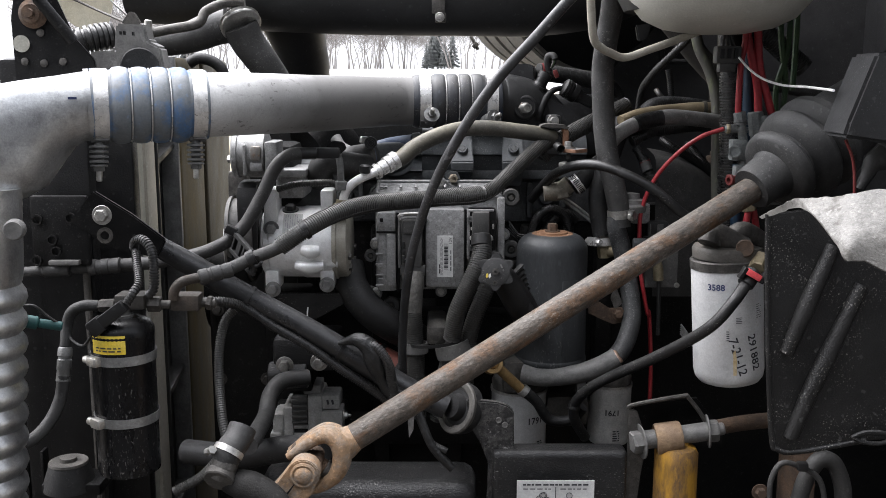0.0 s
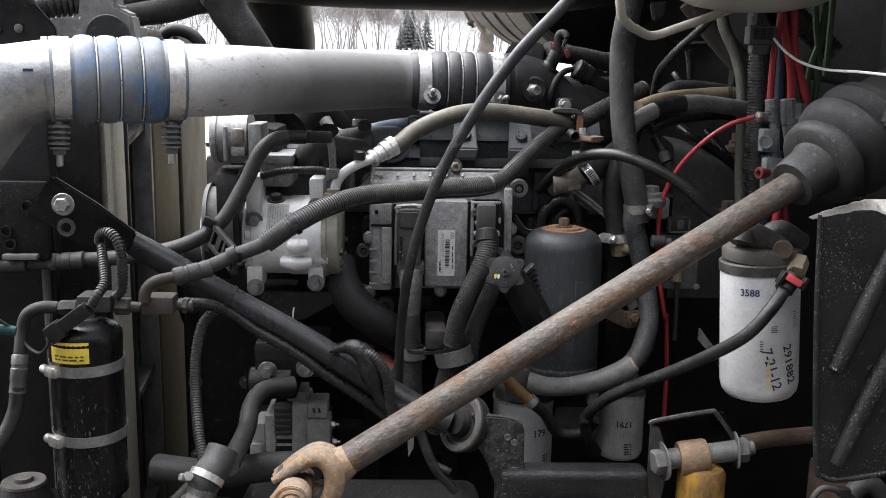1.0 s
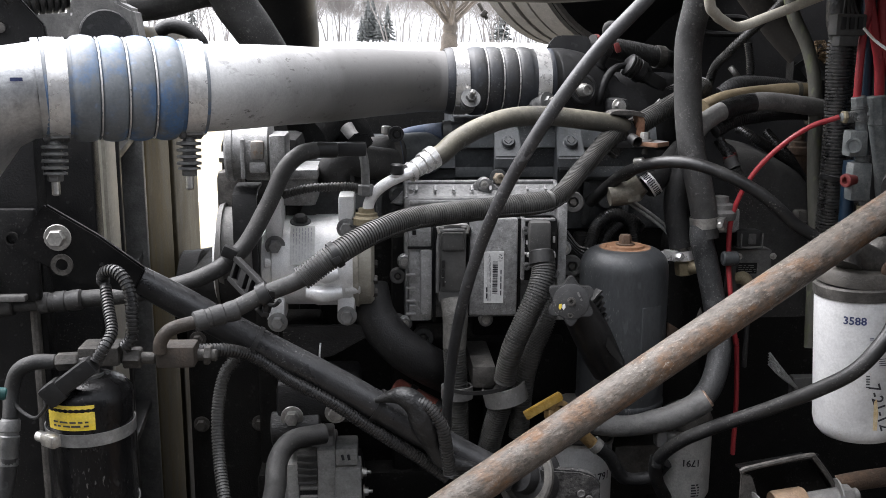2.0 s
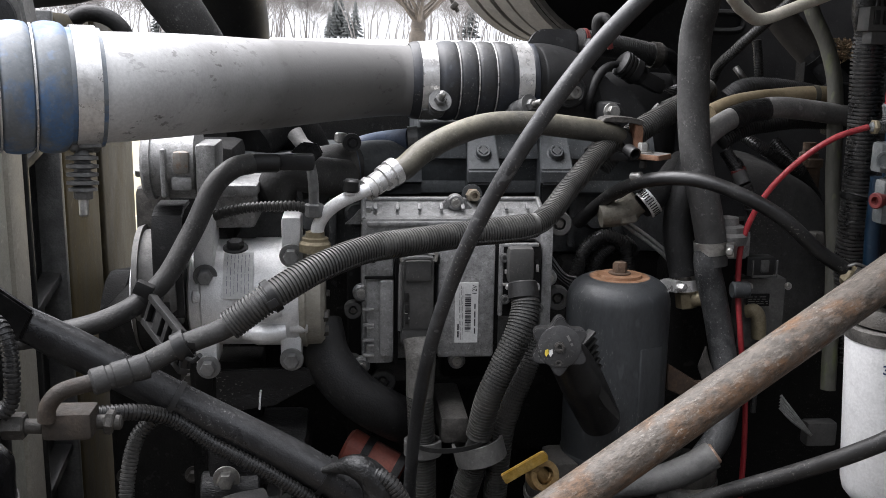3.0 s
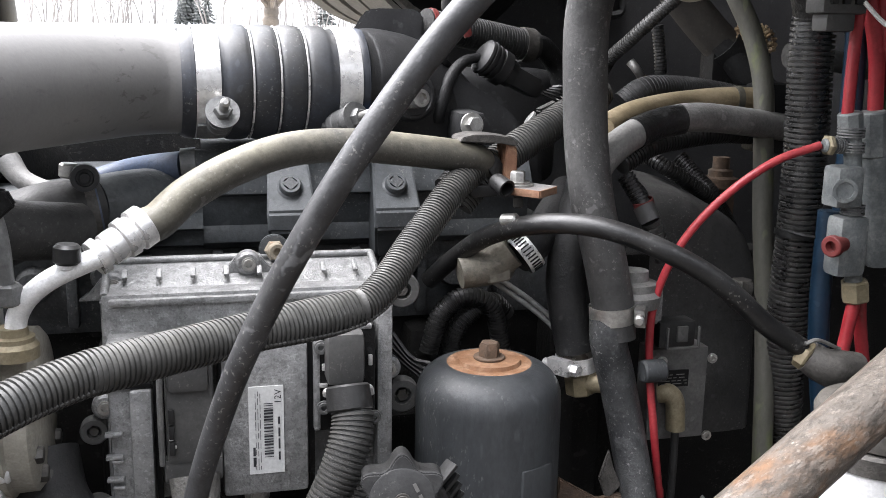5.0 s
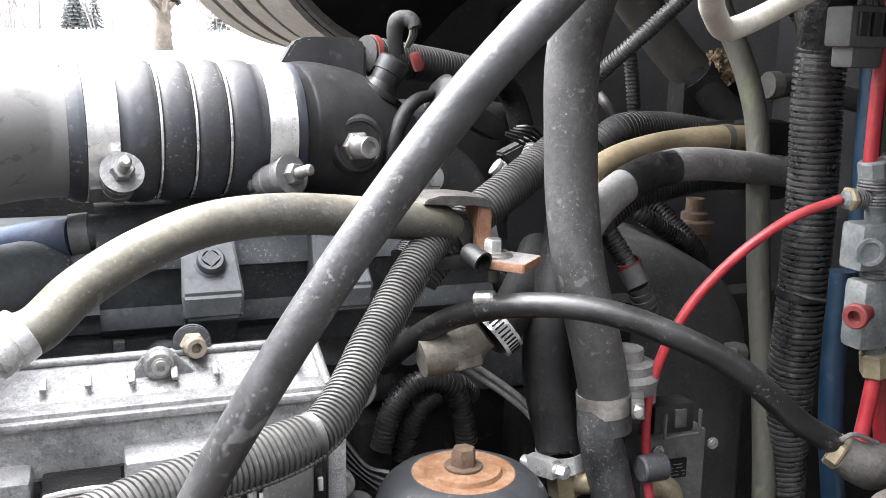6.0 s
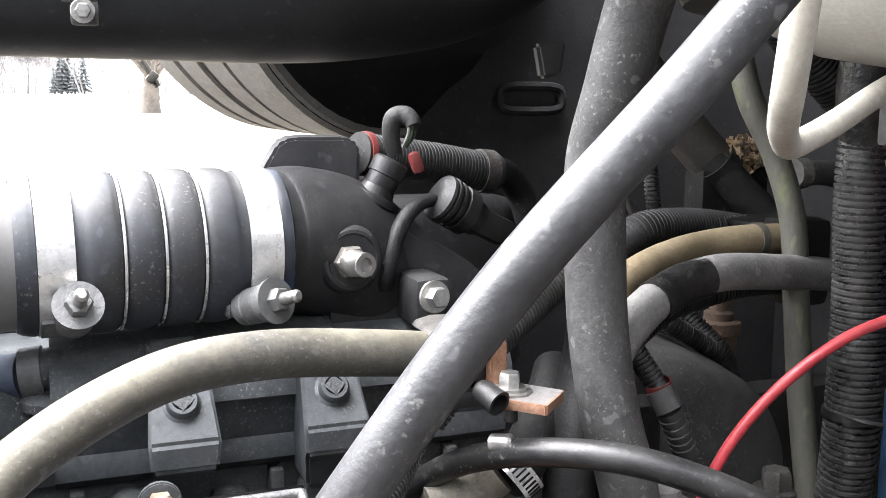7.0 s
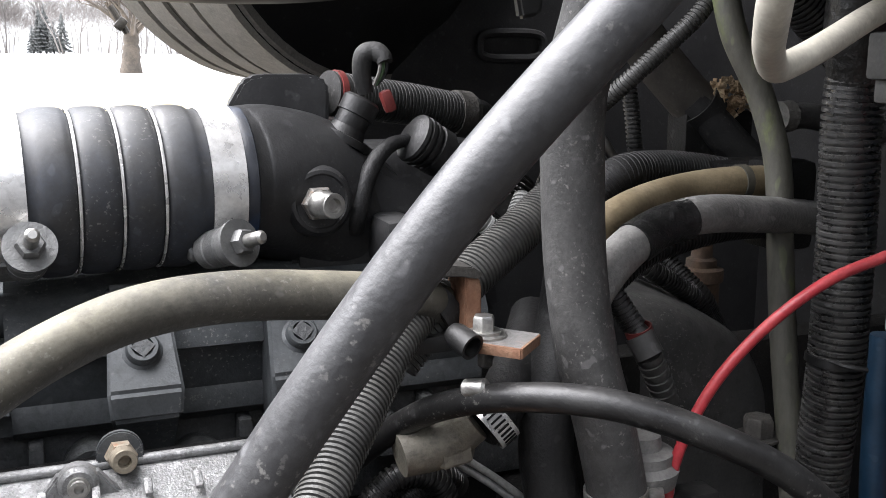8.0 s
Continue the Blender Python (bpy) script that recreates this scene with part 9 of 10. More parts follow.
def rear_loom():
    bl = thing("bracket_loom", "thick grey split loom with a rubber joint behind the heater hose", "cable loom", (0.195, 1.590, 1.493))
    part("loom_sleeve", G().tube([(0.160, 1.585, 1.472), (0.182, 1.590, 1.494), (0.212, 1.605, 1.511), (0.240, 1.620, 1.524), (0.272, 1.640, 1.538), (0.312, 1.670, 1.554)], 0.0138, 22, 8, 0.0031, 0.0013), GREYLOOM, bl)
    part("joint_sleeve", G().tube([(0.153, 1.583, 1.480), (0.164, 1.588, 1.489), (0.177, 1.595, 1.497)], 0.0152, 24, 8, 0.0017, 0.0006), RUBBER, bl, "finely ribbed rubber joint")
    t = thing("rusty_hose_bracket", "rusted angle bracket with bolt and black clip", "bracket", (0.203, 1.560, 1.474))
    part("upright", G().prism([(0, 0), (0.0095, 0), (0.0095, 0.022), (0.0082, 0.0275), (0.005, 0.0305), (0, 0.031)], Vector((0.193, 1.592, 1.491)), X, Z, 0.026, 0.001), EDGERUST, t)
    part("clip_loop", G().band((0.181, 1.592, 1.497), Vector((0.026, 0.012, 0.018)), 0.0186, 0.013, 0.0028, 30), RUBBER, t, "rubber-coated clip loop")
    o = Vector((0.188, 1.555, 1.489))
    ca, cb, cc = Vector((0.021, -0.024, -0.001)), Vector((0.042, -0.003, 0.0)), Vector((0.018, 0.021, 0.001))
    th = Z * 0.005
    g = G().add([o, o + ca, o + cb, o + cc, o - th, o + ca - th, o + cb - th, o + cc - th], [(0, 1, 2, 3), (7, 6, 5, 4), (0, 4, 5, 1), (1, 5, 6, 2), (2, 6, 7, 3), (3, 7, 4, 0)])
    fp = part("foot_plate", g, RUSTPLATE, t, "steel foot plate with rusty edge")
    for a, b in ((Vector((0, 0, 0)), ca), (ca, cb)):
        part("rusty_edge", G().box(o + (a + b) / 2 + Vector((0, 0, -0.0026)), ((b - a).length, 0.0016, 0.0056), Euler((0, 0, math.atan2(b.y - a.y, b.x - a.x))).to_matrix(), 0.0004), EDGERUST, fp, "rusty sawn edge")
    b = part("bolt", G().lathe((0.201, 1.560, 1.488), Z, [(0, 0.0125), (0.002, 0.0125), (0.0025, 0.0095), (0.004, 0.0095), (0.004, 0.0)], 20), STEEL, t)
    part("bolt_head", G().hexbolt(Vector((0.201, 1.560, 1.488)) + Z * 0.004, Z, 0.0062, 0.008, False), STEEL, b)
    part("stud", G().cyl((0.202, 1.560, 1.481), (0.202, 1.560, 1.471), 0.004), DARKSTEEL, t)
    part("clip_tube", G().lathe((0.181, 1.555, 1.494), Vector((0.4, -1, -0.35)), [(0, 0.0055), (0.003, 0.0068), (0.016, 0.0072), (0.016, 0.0055), (0.004, 0.005), (0.004, 0)], 22), PLASTIC, t)
    part("clip_arm", G().slab((0.166, 1.570, 1.488), (0.189, 1.570, 1.478), 0.012, 0.003), PLASTIC, t)
    part("top_strap", G().prism([(-0.038, 0.0), (-0.036, 0.003), (-0.027, 0.0052), (-0.012, 0.0048), (0.003, 0.0028), (0.009, -0.0012), (0.006, -0.004), (-0.004, -0.0018), (-0.02, -0.001)], Vector((0.1935, 1.594, 1.5225)), X, Z, 0.03, 0.0006), DARKSTEEL, t, "dark dull top strap")
    w = thing("hose_fitting", "grey cast hose fitting with bright worm clamp", "hose fitting", (0.194, 1.600, 1.405))
    part("casting", G().tube([(0.167, 1.600, 1.411), (0.193, 1.600, 1.416), (0.210, 1.595, 1.429)], [0.013, 0.016, 0.0135], 18, 6, wob=0.08), ELBOWCAST, w)
    part("nut", G().cyl((0.196, 1.600, 1.418), (0.198, 1.600, 1.405), 0.017, seg=6), ELBOWCAST, w)
    g = G().band((0.221, 1.592, 1.428), Vector((0.8, 0, 0.6)), 0.0155, 0.013, 0.0014, 28)
    part("worm_clamp", g, BRIGHT, w, "bright slotted worm clamp")
    g = G()
    slots(g, (0.221, 1.592, 1.428), Vector((0.8, 0, 0.6)), 0.0158, 0.013, -180, 180, 34, Y)
    part("clamp_slot", g, BLACK, w)
    part("hose_end", G().tube([(0.215, 1.595, 1.425), (0.230, 1.600, 1.433), (0.260, 1.630, 1.456), (0.281, 1.660, 1.467)], 0.0152, 18, 6), RUBBER, w)
    # dark looms behind the canister
    for k, q in enumerate(([(0.151, 1.640, 1.331), (0.161, 1.640, 1.364), (0.183, 1.640, 1.380), (0.208, 1.640, 1.368), (0.218, 1.640, 1.328)], [(0.170, 1.650, 1.316), (0.180, 1.650, 1.350), (0.208, 1.650, 1.371), (0.228, 1.660, 1.357)])):
        solo("looped_loom", G().tube(q, 0.0085, 14, 8, 0.0034, 0.0011), LOOM, "black loom looped behind the canister", "cable loom", group="looms behind the canister")
    for dz in (0.0, 0.0062):
        solo("pale_braided_line", G().tube([Vector(q) + Z * dz for q in ((0.196, 1.618, 1.402), (0.211, 1.620, 1.391), (0.235, 1.610, 1.374), (0.252, 1.600, 1.358), (0.258, 1.592, 1.340))], 0.0024, 10, 8), STEELLOOM, "pale braided line near the canister", "cable", group="braided lines")
    wires = [(0.109, 1.590, 1.348), (0.123, 1.580, 1.337), (0.136, 1.570, 1.327)]
    for k in range(4):
        solo("sensor_wire", G().tube([Vector(p) + Vector((0, 0, 0.006 * k - 0.01 * (i % 2) * k / 4)) for i, p in enumerate(wires)], 0.002, 6, 6), CABLE, "thin black sensor wire", "wire", group="sensor wires by the control unit")


ELBOWCAST = mat("yellowish_grey_casting", (0.15, 0.138, 0.112), (0.21, 0.19, 0.15), 40, 0.5, metal=0.2, bump=0.3, grime=0.5, dust=0.2)
RUSTPLATE = mat("grey_plate_with_rust", (0.2, 0.194, 0.188), (0.2, 0.105, 0.065), 45, 0.5, metal=0.3, bump=0.4, edge=(0.6, 0.68))
rear_loom()


def arc_cable():
    t = thing("battery_cable", "glossy black cable arching in front of the hoses", "cable", (0.400, 1.470, 1.366))
    part("cable", G().tube([(0.149, 1.634, 1.397), (0.166, 1.611, 1.422), (0.183, 1.576, 1.446), (0.206, 1.532, 1.463), (0.238, 1.494, 1.468), (0.275, 1.471, 1.457), (0.320, 1.461, 1.433), (0.362, 1.458, 1.398), (0.394, 1.459, 1.378)], 0.0078, 20, 8), CABLE, t)
    part("clip", G().cyl((0.188, 1.556, 1.4625), (0.197, 1.545, 1.4650), 0.005), STEEL, t)
    f = part("end_fitting", G().cyl((0.395, 1.462, 1.374), (0.400, 1.455, 1.370), 0.0115, seg=6), TANBRASS, t, "brass end fitting")
    part("elbow", G().tube([(0.399, 1.457, 1.372), (0.413, 1.450, 1.364), (0.438, 1.450, 1.361)], [0.012, 0.015, 0.013], 16, 6), DARKSTEEL, f)
    part("clip_wire", G().tube([(0.391, 1.450, 1.384), (0.402, 1.450, 1.386), (0.421, 1.450, 1.378)], 0.0016, 6, 6), STEEL, f)
    r = thing("red_air_line", "thin red nylon air line curving down past the hoses", "air line", (0.345, 1.550, 1.079))
    part("line", G().tube([(0.438, 1.522, 1.522), (0.403, 1.530, 1.508), (0.369, 1.542, 1.479), (0.340, 1.551, 1.441), (0.322, 1.556, 1.394), (0.319, 1.555, 1.346), (0.321, 1.543, 1.288), (0.336, 1.553, 1.220), (0.341, 1.562, 1.215), (0.348, 1.567, 1.134), (0.350, 1.572, 1.050)], 0.0034, 12, 8), RED, r)


arc_cable()


def valve_stack():
    t = thing("air_valve_stack", "grey-painted stack of brass air fittings with a red port", "air valve", (0.486, 1.520, 1.393))
    c = [Vector(q) for q in ((0.460, 1.520, 1.548), (0.467, 1.520, 1.513), (0.473, 1.520, 1.454), (0.482, 1.520, 1.399))]
    part("stem", G().tube([c[0], c[1], c[2], c[3]], 0.007, 16, 6).cyl(c[0], c[0].lerp(c[1], 0.45), 0.0098, seg=8).slab((0.448, 1.508, 1.506), (0.472, 1.508, 1.473), 0.022, 0.004).slab((0.455, 1.508, 1.466), (0.482, 1.508, 1.416), 0.022, 0.006), VALVEPAINT, t)
    part("hex_ring", G().lathe((0.452, 1.506, 1.488), (-0.4, -1, 0), [(0, 0.0095), (0.003, 0.0095), (0.003, 0.007), (0.0015, 0.0065), (0.0015, 0)], 20), VALVEPAINT, t)
    for q, ax, r in (((0.465, 1.520, 1.517), Z, 0.0102), ((0.463, 1.520, 1.529), Z, 0.0106), ((0.472, 1.520, 1.467), Z, 0.0095), ((0.449, 1.520, 1.522), X, 0.007)):
        for j in range(4):
            part("thread", G().band(Vector(q) + Vector(ax) * 0.0022 * j, ax, r - 0.001, 0.0012, 0.001, 18), GREYDK, t)
    part("side_nut", G().cyl((0.447, 1.520, 1.522), (0.441, 1.520, 1.522), 0.0085, seg=6), TANBRASS, t)
    part("side_port", G().cyl((0.463, 1.520, 1.521), (0.439, 1.520, 1.522), 0.0056), VALVEPAINT, t)
    part("red_port", G().lathe((0.460, 1.512, 1.444), Vector((0.432, 1.500, 1.443)) - Vector((0.460, 1.512, 1.444)), [(0, 0.0065), (0.012, 0.0065), (0.012, 0.0088), (0.016, 0.0088), (0.017, 0.0078), (0.017, 0.0045), (0.01, 0.004), (0.01, 0)], 24), REDDARK, t, "red release ring")
    part("foot_nut", G().cyl((0.481, 1.520, 1.411), (0.484, 1.520, 1.393), 0.0115, seg=6), TANBRASS, t)
    part("second_stem", G().cyl((0.488, 1.530, 1.548), (0.493, 1.530, 1.511), 0.0125, seg=8).tube([(0.492, 1.530, 1.516), (0.503, 1.530, 1.467), (0.511, 1.530, 1.421)], 0.011, 12, 6), VALVEPAINT, t)
    part("third_stem", G().cyl((0.502, 1.530, 1.542), (0.503, 1.530, 1.518), 0.0135, seg=8), VALVEPAINT, t)
    for nm, q, mt, rr in (("red_air_tube", [(0.458, 1.520, 1.542), (0.458, 1.520, 1.590), (0.459, 1.520, 1.624), (0.464, 1.520, 1.667), (0.458, 1.520, 1.751)], RED, 0.0048),
                          ("red_air_tube", [(0.495, 1.535, 1.542), (0.490, 1.535, 1.590), (0.479, 1.535, 1.633), (0.469, 1.535, 1.684), (0.472, 1.535, 1.752)], RED, 0.0062),
                          ("red_air_tube", [(0.516, 1.535, 1.542), (0.507, 1.535, 1.572), (0.493, 1.535, 1.616), (0.487, 1.535, 1.676), (0.485, 1.535, 1.752)], RED, 0.0062),
                          ("blue_air_tube", [(0.487, 1.550, 1.438), (0.483, 1.550, 1.546), (0.481, 1.550, 1.616), (0.477, 1.550, 1.685), (0.474, 1.550, 1.753)], BLUETUBE, 0.009),
                          ("red_air_tube", [(0.483, 1.520, 1.396), (0.480, 1.520, 1.373), (0.476, 1.520, 1.331), (0.491, 1.520, 1.333)], RED, 0.0055),
                          ("red_air_tube", [(0.492, 1.525, 1.394), (0.499, 1.530, 1.369), (0.508, 1.530, 1.326)], RED, 0.0055),
                          ("blue_air_tube", [(0.472, 1.550, 1.464), (0.472, 1.550, 1.395), (0.476, 1.550, 1.341), (0.487, 1.550, 1.275)], BLUETUBE, 0.009)):
        solo(nm, G().tube(q, rr, 14, 8), mt, ("red" if mt is RED else "blue") + " nylon air tube by the cab wall", "air tube", group="air tubes by the cab wall")
    g = thing("wire_plug", "dark grey loom plug with a loose white wire", "electrical plug", (0.440, 1.510, 1.624))
    part("plug_body", G().slab((0.417, 1.505, 1.648), (0.455, 1.505, 1.622), 0.024, 0.003).slab((0.423, 1.508, 1.624), (0.448, 1.508, 1.609), 0.02, 0.003), PLASTGREY, g)
    for k in range(3):
        part("pin_slot", G().slab(Vector((0.422, 1.502, 1.644)) + X * 0.0105 * k, Vector((0.428, 1.502, 1.629)) + X * 0.0105 * k, 0.004, 0.001), PLASTIC, g)
    part("white_wire", G().tube([(0.450, 1.503, 1.631), (0.462, 1.490, 1.614), (0.474, 1.460, 1.599), (0.483, 1.400, 1.590), (0.483, 1.300, 1.588), (0.477, 1.200, 1.585)], 0.0018, 8, 8), WIRE_WHITE, g)
    for k in range(4):
        solo("plug_wire", G().tube([Vector((0.427, 1.510, 1.648)) + X * 0.006 * k, Vector((0.428, 1.510, 1.666)) + X * 0.003 * k, Vector((0.431, 1.520, 1.692)) + X * 0.002 * k], 0.0018, 6, 5), GREYHOSE, "thin grey wire entering the loom plug", "wire", group="wires of the loom plug")
    for q in ([(0.542, 1.600, 1.758), (0.545, 1.600, 1.670), (0.556, 1.600, 1.599), (0.555, 1.600, 1.544)], [(0.556, 1.600, 1.758), (0.558, 1.600, 1.652), (0.543, 1.600, 1.589), (0.543, 1.600, 1.544)], [(0.576, 1.620, 1.760), (0.577, 1.620, 1.671), (0.576, 1.620, 1.580)]):
        solo("green_wire", G().tube(q, 0.005, 8, 8), GREEN, "dark green wire in the shade by the cab", "wire", group="green wires")


VALVEPAINT = mat("grey_blue_oxidised_brass", (0.13, 0.142, 0.143), (0.23, 0.238, 0.232), 70, 0.5, metal=0.25, bump=0.2, dust=0.3)
valve_stack()


def flywheel_cover():
    t = thing("rear_engine_cover", "rounded black plastic cover at the rear of the engine", "engine cover", (0.448, 1.680, 1.256))
    o = Vector((0.442, 1.690, 1.355))
    s = 0.0004
    arc = spline([Vector((x * s, 0, z * s)) for x, z in ((-190, 268), (-110, 252), (-50, 230), (20, 195), (64, 160), (92, 112), (108, 60), (114, -20), (118, -170), (120, -330))], 8)
    hub = Vector((-190 * s, 0, -330 * s))
    vs, fs = [], []
    rings = ((0.06, 1.06), (0.0, 1.03), (-0.012, 1.015), (-0.02, 0.995), (-0.025, 0.965), (-0.028, 0.92), (-0.03, 0.8), (-0.031, 0.4))
    for y, k in rings:
        vs += [o + hub + (p - hub) * k + Y * y for p in arc]
    m = len(arc)
    for j in range(len(rings) - 1):
        fs += [(j * m + i, j * m + i + 1, j * m + m + i + 1, j * m + m + i) for i in range(m - 1)]
    vs.append(o + hub + Y * -0.031)
    fs += [((len(rings) - 1) * m + i, (len(rings) - 1) * m + i + 1, len(vs) - 1) for i in range(m - 1)]
    part("cover", G().add(vs, fs), COVER, t)
    part("seam", G().tube([o + Vector((20 * s, -0.027, -40 * s)), o + Vector((70 * s, -0.028, -44 * s)), o + Vector((120 * s, -0.022, -40 * s))], 0.0025, 8, 6), COVER, t)
    part("bolt", G().hexbolt((0.446, 1.630, 1.370), Z, 0.011, 0.014), DARKSTEEL, t)
    b = thing("solenoid_block", "pale grey valve block with black solenoid plug", "valve block", (0.364, 1.580, 1.262))
    part("plate", G().slab((0.336, 1.585, 1.339), (0.391, 1.585, 1.255), 0.025, 0.002), GREYCAST, b)
    part("stud", G().lathe((0.308, 1.570, 1.385), Z, [(0, 0.022), (0.01, 0.024), (0.014, 0.02), (0.02, 0.02), (0.022, 0.013), (0.03, 0.012), (0.032, 0)], 24), GREYCAST, b)
    p = part("plug", G().slab((0.335, 1.570, 1.368), (0.369, 1.570, 1.345), 0.02, 0.003), PLASTIC, b, "black solenoid plug")
    part("plug_window", G().slab((0.351, 1.568, 1.364), (0.361, 1.568, 1.350), 0.004, 0.001), PLASTGREY, p)
    part("upper_body", G().slab((0.308, 1.575, 1.397), (0.340, 1.575, 1.364), 0.03, 0.005), DULLALU, b)
    lb = part("rating_plate", G().slab((0.338, 1.5715, 1.324), (0.366, 1.5715, 1.309), 0.002, 0.0004), BLACK, b, "black rating plate with pale print")
    part("plate_print", bars(on_face(Vector((0.352, 1.5702, 1.3165))), 0.024, 0.011, 4, 71, 0.3), GREYCAST, lb)
    for x, z in ((0.34, 1.333), (0.387, 1.333), (0.387, 1.262)):
        part("plate_screw", G().socket((x, 1.572, z), -Y, 0.0035, 0.003), STEEL, b)
    part("plug_rib", G().slab((0.337, 1.559, 1.366), (0.3385, 1.559, 1.347), 0.003, 0.0004).slab((0.366, 1.559, 1.366), (0.3675, 1.559, 1.347), 0.003, 0.0004).slab((0.337, 1.559, 1.3485), (0.367, 1.559, 1.3465), 0.003, 0.0004), PLASTGREY, p)
    part("brass_elbow", G().tube([(0.340, 1.575, 1.303), (0.348, 1.570, 1.304), (0.354, 1.570, 1.294), (0.356, 1.570, 1.271)], 0.0085, 14, 6), TANBRASS, b, "dull brass elbow")
    part("drop_tube", G().tube([(0.357, 1.572, 1.271), (0.359, 1.575, 1.230), (0.361, 1.580, 1.175)], 0.0035, 10, 6), HOSE, b)
    s2 = thing("taped_sensor_lead", "black lead with red tape and a grey sleeve", "cable", (0.349, 1.610, 1.424))
    part("lead", G().tube([(0.323, 1.630, 1.485), (0.331, 1.625, 1.471), (0.337, 1.620, 1.460)], 0.0078, 14, 6, 0.0034, 0.0011), LOOM, s2)
    part("red_tape", G().band((0.337, 1.620, 1.462), (0.4, 0, -1), 0.0082, 0.005, 0.001, 18), REDDARK, s2)
    part("grey_sleeve", G().tube([(0.336, 1.618, 1.460), (0.341, 1.612, 1.447)], 0.0092, 14, 4, wob=0.1), PLASTGREY, s2)
    part("tail", G().tube([(0.341, 1.614, 1.447), (0.350, 1.615, 1.430), (0.360, 1.620, 1.412)], 0.009, 14, 6, 0.006, 0.001), GREYLOOM, s2)
    for q in ([(0.392, 1.740, 1.491), (0.405, 1.720, 1.480), (0.431, 1.720, 1.465), (0.466, 1.730, 1.442), (0.505, 1.760, 1.401)], [(0.442, 1.760, 1.484), (0.456, 1.740, 1.463), (0.469, 1.730, 1.446), (0.508, 1.760, 1.406)]):
        solo("rear_loom", G().tube(q, 0.008, 12, 8, 0.0034, 0.0011), LOOM, "black loom above the rear cover", "cable loom", group="looms above the rear cover")
    solo("rusty_mount_stud", G().lathe((0.502, 1.780, 1.447), Z, [(-0.1, 0.016), (0.0, 0.016), (0.002, 0.019), (0.012, 0.019), (0.014, 0.013), (0.02, 0.013), (0.022, 0.009), (0.034, 0.009), (0.034, 0)], 20), RUSTDARK, "rusty mount stud behind the hoses", "mount")
    wr = thing("loose_wire_bundle", "loose bundle of grey wires with a plug in the shade", "wires", (0.437, 1.600, 1.128))
    for k in range(5):
        part("wire", G().tube([Vector((0.404, 1.600, 1.172)) + Z * 0.004 * k, Vector((0.417, 1.590, 1.158)) + Z * 0.003 * k, Vector((0.448, 1.600, 1.135))], 0.002, 6, 6), STEELLOOM, wr)
    part("plug", G().slab((0.443, 1.600, 1.150), (0.482, 1.600, 1.119), 0.02, 0.004), PLASTGREY, wr)


flywheel_cover()


# ---- overhead: air intake, air cleaner, tank, hood hinge ----
def air_intake():
    t = thing("air_intake_duct", "large black plastic air intake duct over the engine", "air duct", (0.0, 2.0, 1.66))
    zb = 1.683
    r = 0.085
    g = G().tube([(-0.62, 2.0, zb + r + 0.012), (-0.3, 1.99, zb + r + 0.004), (0.0, 1.985, zb + r), (0.22, 1.98, zb + r + 0.002), (0.36, 1.97, zb + r + 0.04), (0.44, 1.97, zb + r + 0.14)], [0.07, 0.08, r, r, r, r], 40, 10)
    part("duct", g, DUCT, t)
    lx = (-0.305, 2.120, 1.658)
    part("leg", G().tube([(lx[0] - 0.02, 2.06, zb + r), (lx[0], 2.12, zb - 0.02), (lx[0] + 0.002, 2.15, zb - 0.1), (lx[0] - 0.02, 2.16, zb - 0.25)], [0.075, 0.056, 0.054, 0.06], 32, 8), DUCT, t)
    part("tab", G().prism([(0, 0), (0.03, 0.004), (0.024, -0.026), (0.006, -0.03)], Vector((0.360, 1.870, 1.697)), X, Z, 0.012, 0.003), DUCT, t)
    c = part("hanging_clip", G().slab((-0.021, 1.880, 1.755), (0.004, 1.880, 1.720), 0.01, 0.002).slab((-0.015, 1.880, 1.722), (0.006, 1.880, 1.703), 0.012, 0.004), DARKSTEEL, t, "steel strap clip")
    part("clip_bolt", G().hexbolt((-0.006, 1.876, 1.713), -Y, 0.006, 0.005), STEEL, c)


DUCT = mat("matt_black_duct_plastic", (0.02, 0.02, 0.0205), (0.03, 0.03, 0.03), 8, 0.45, bump=0.08, dust=0.15)
air_intake()


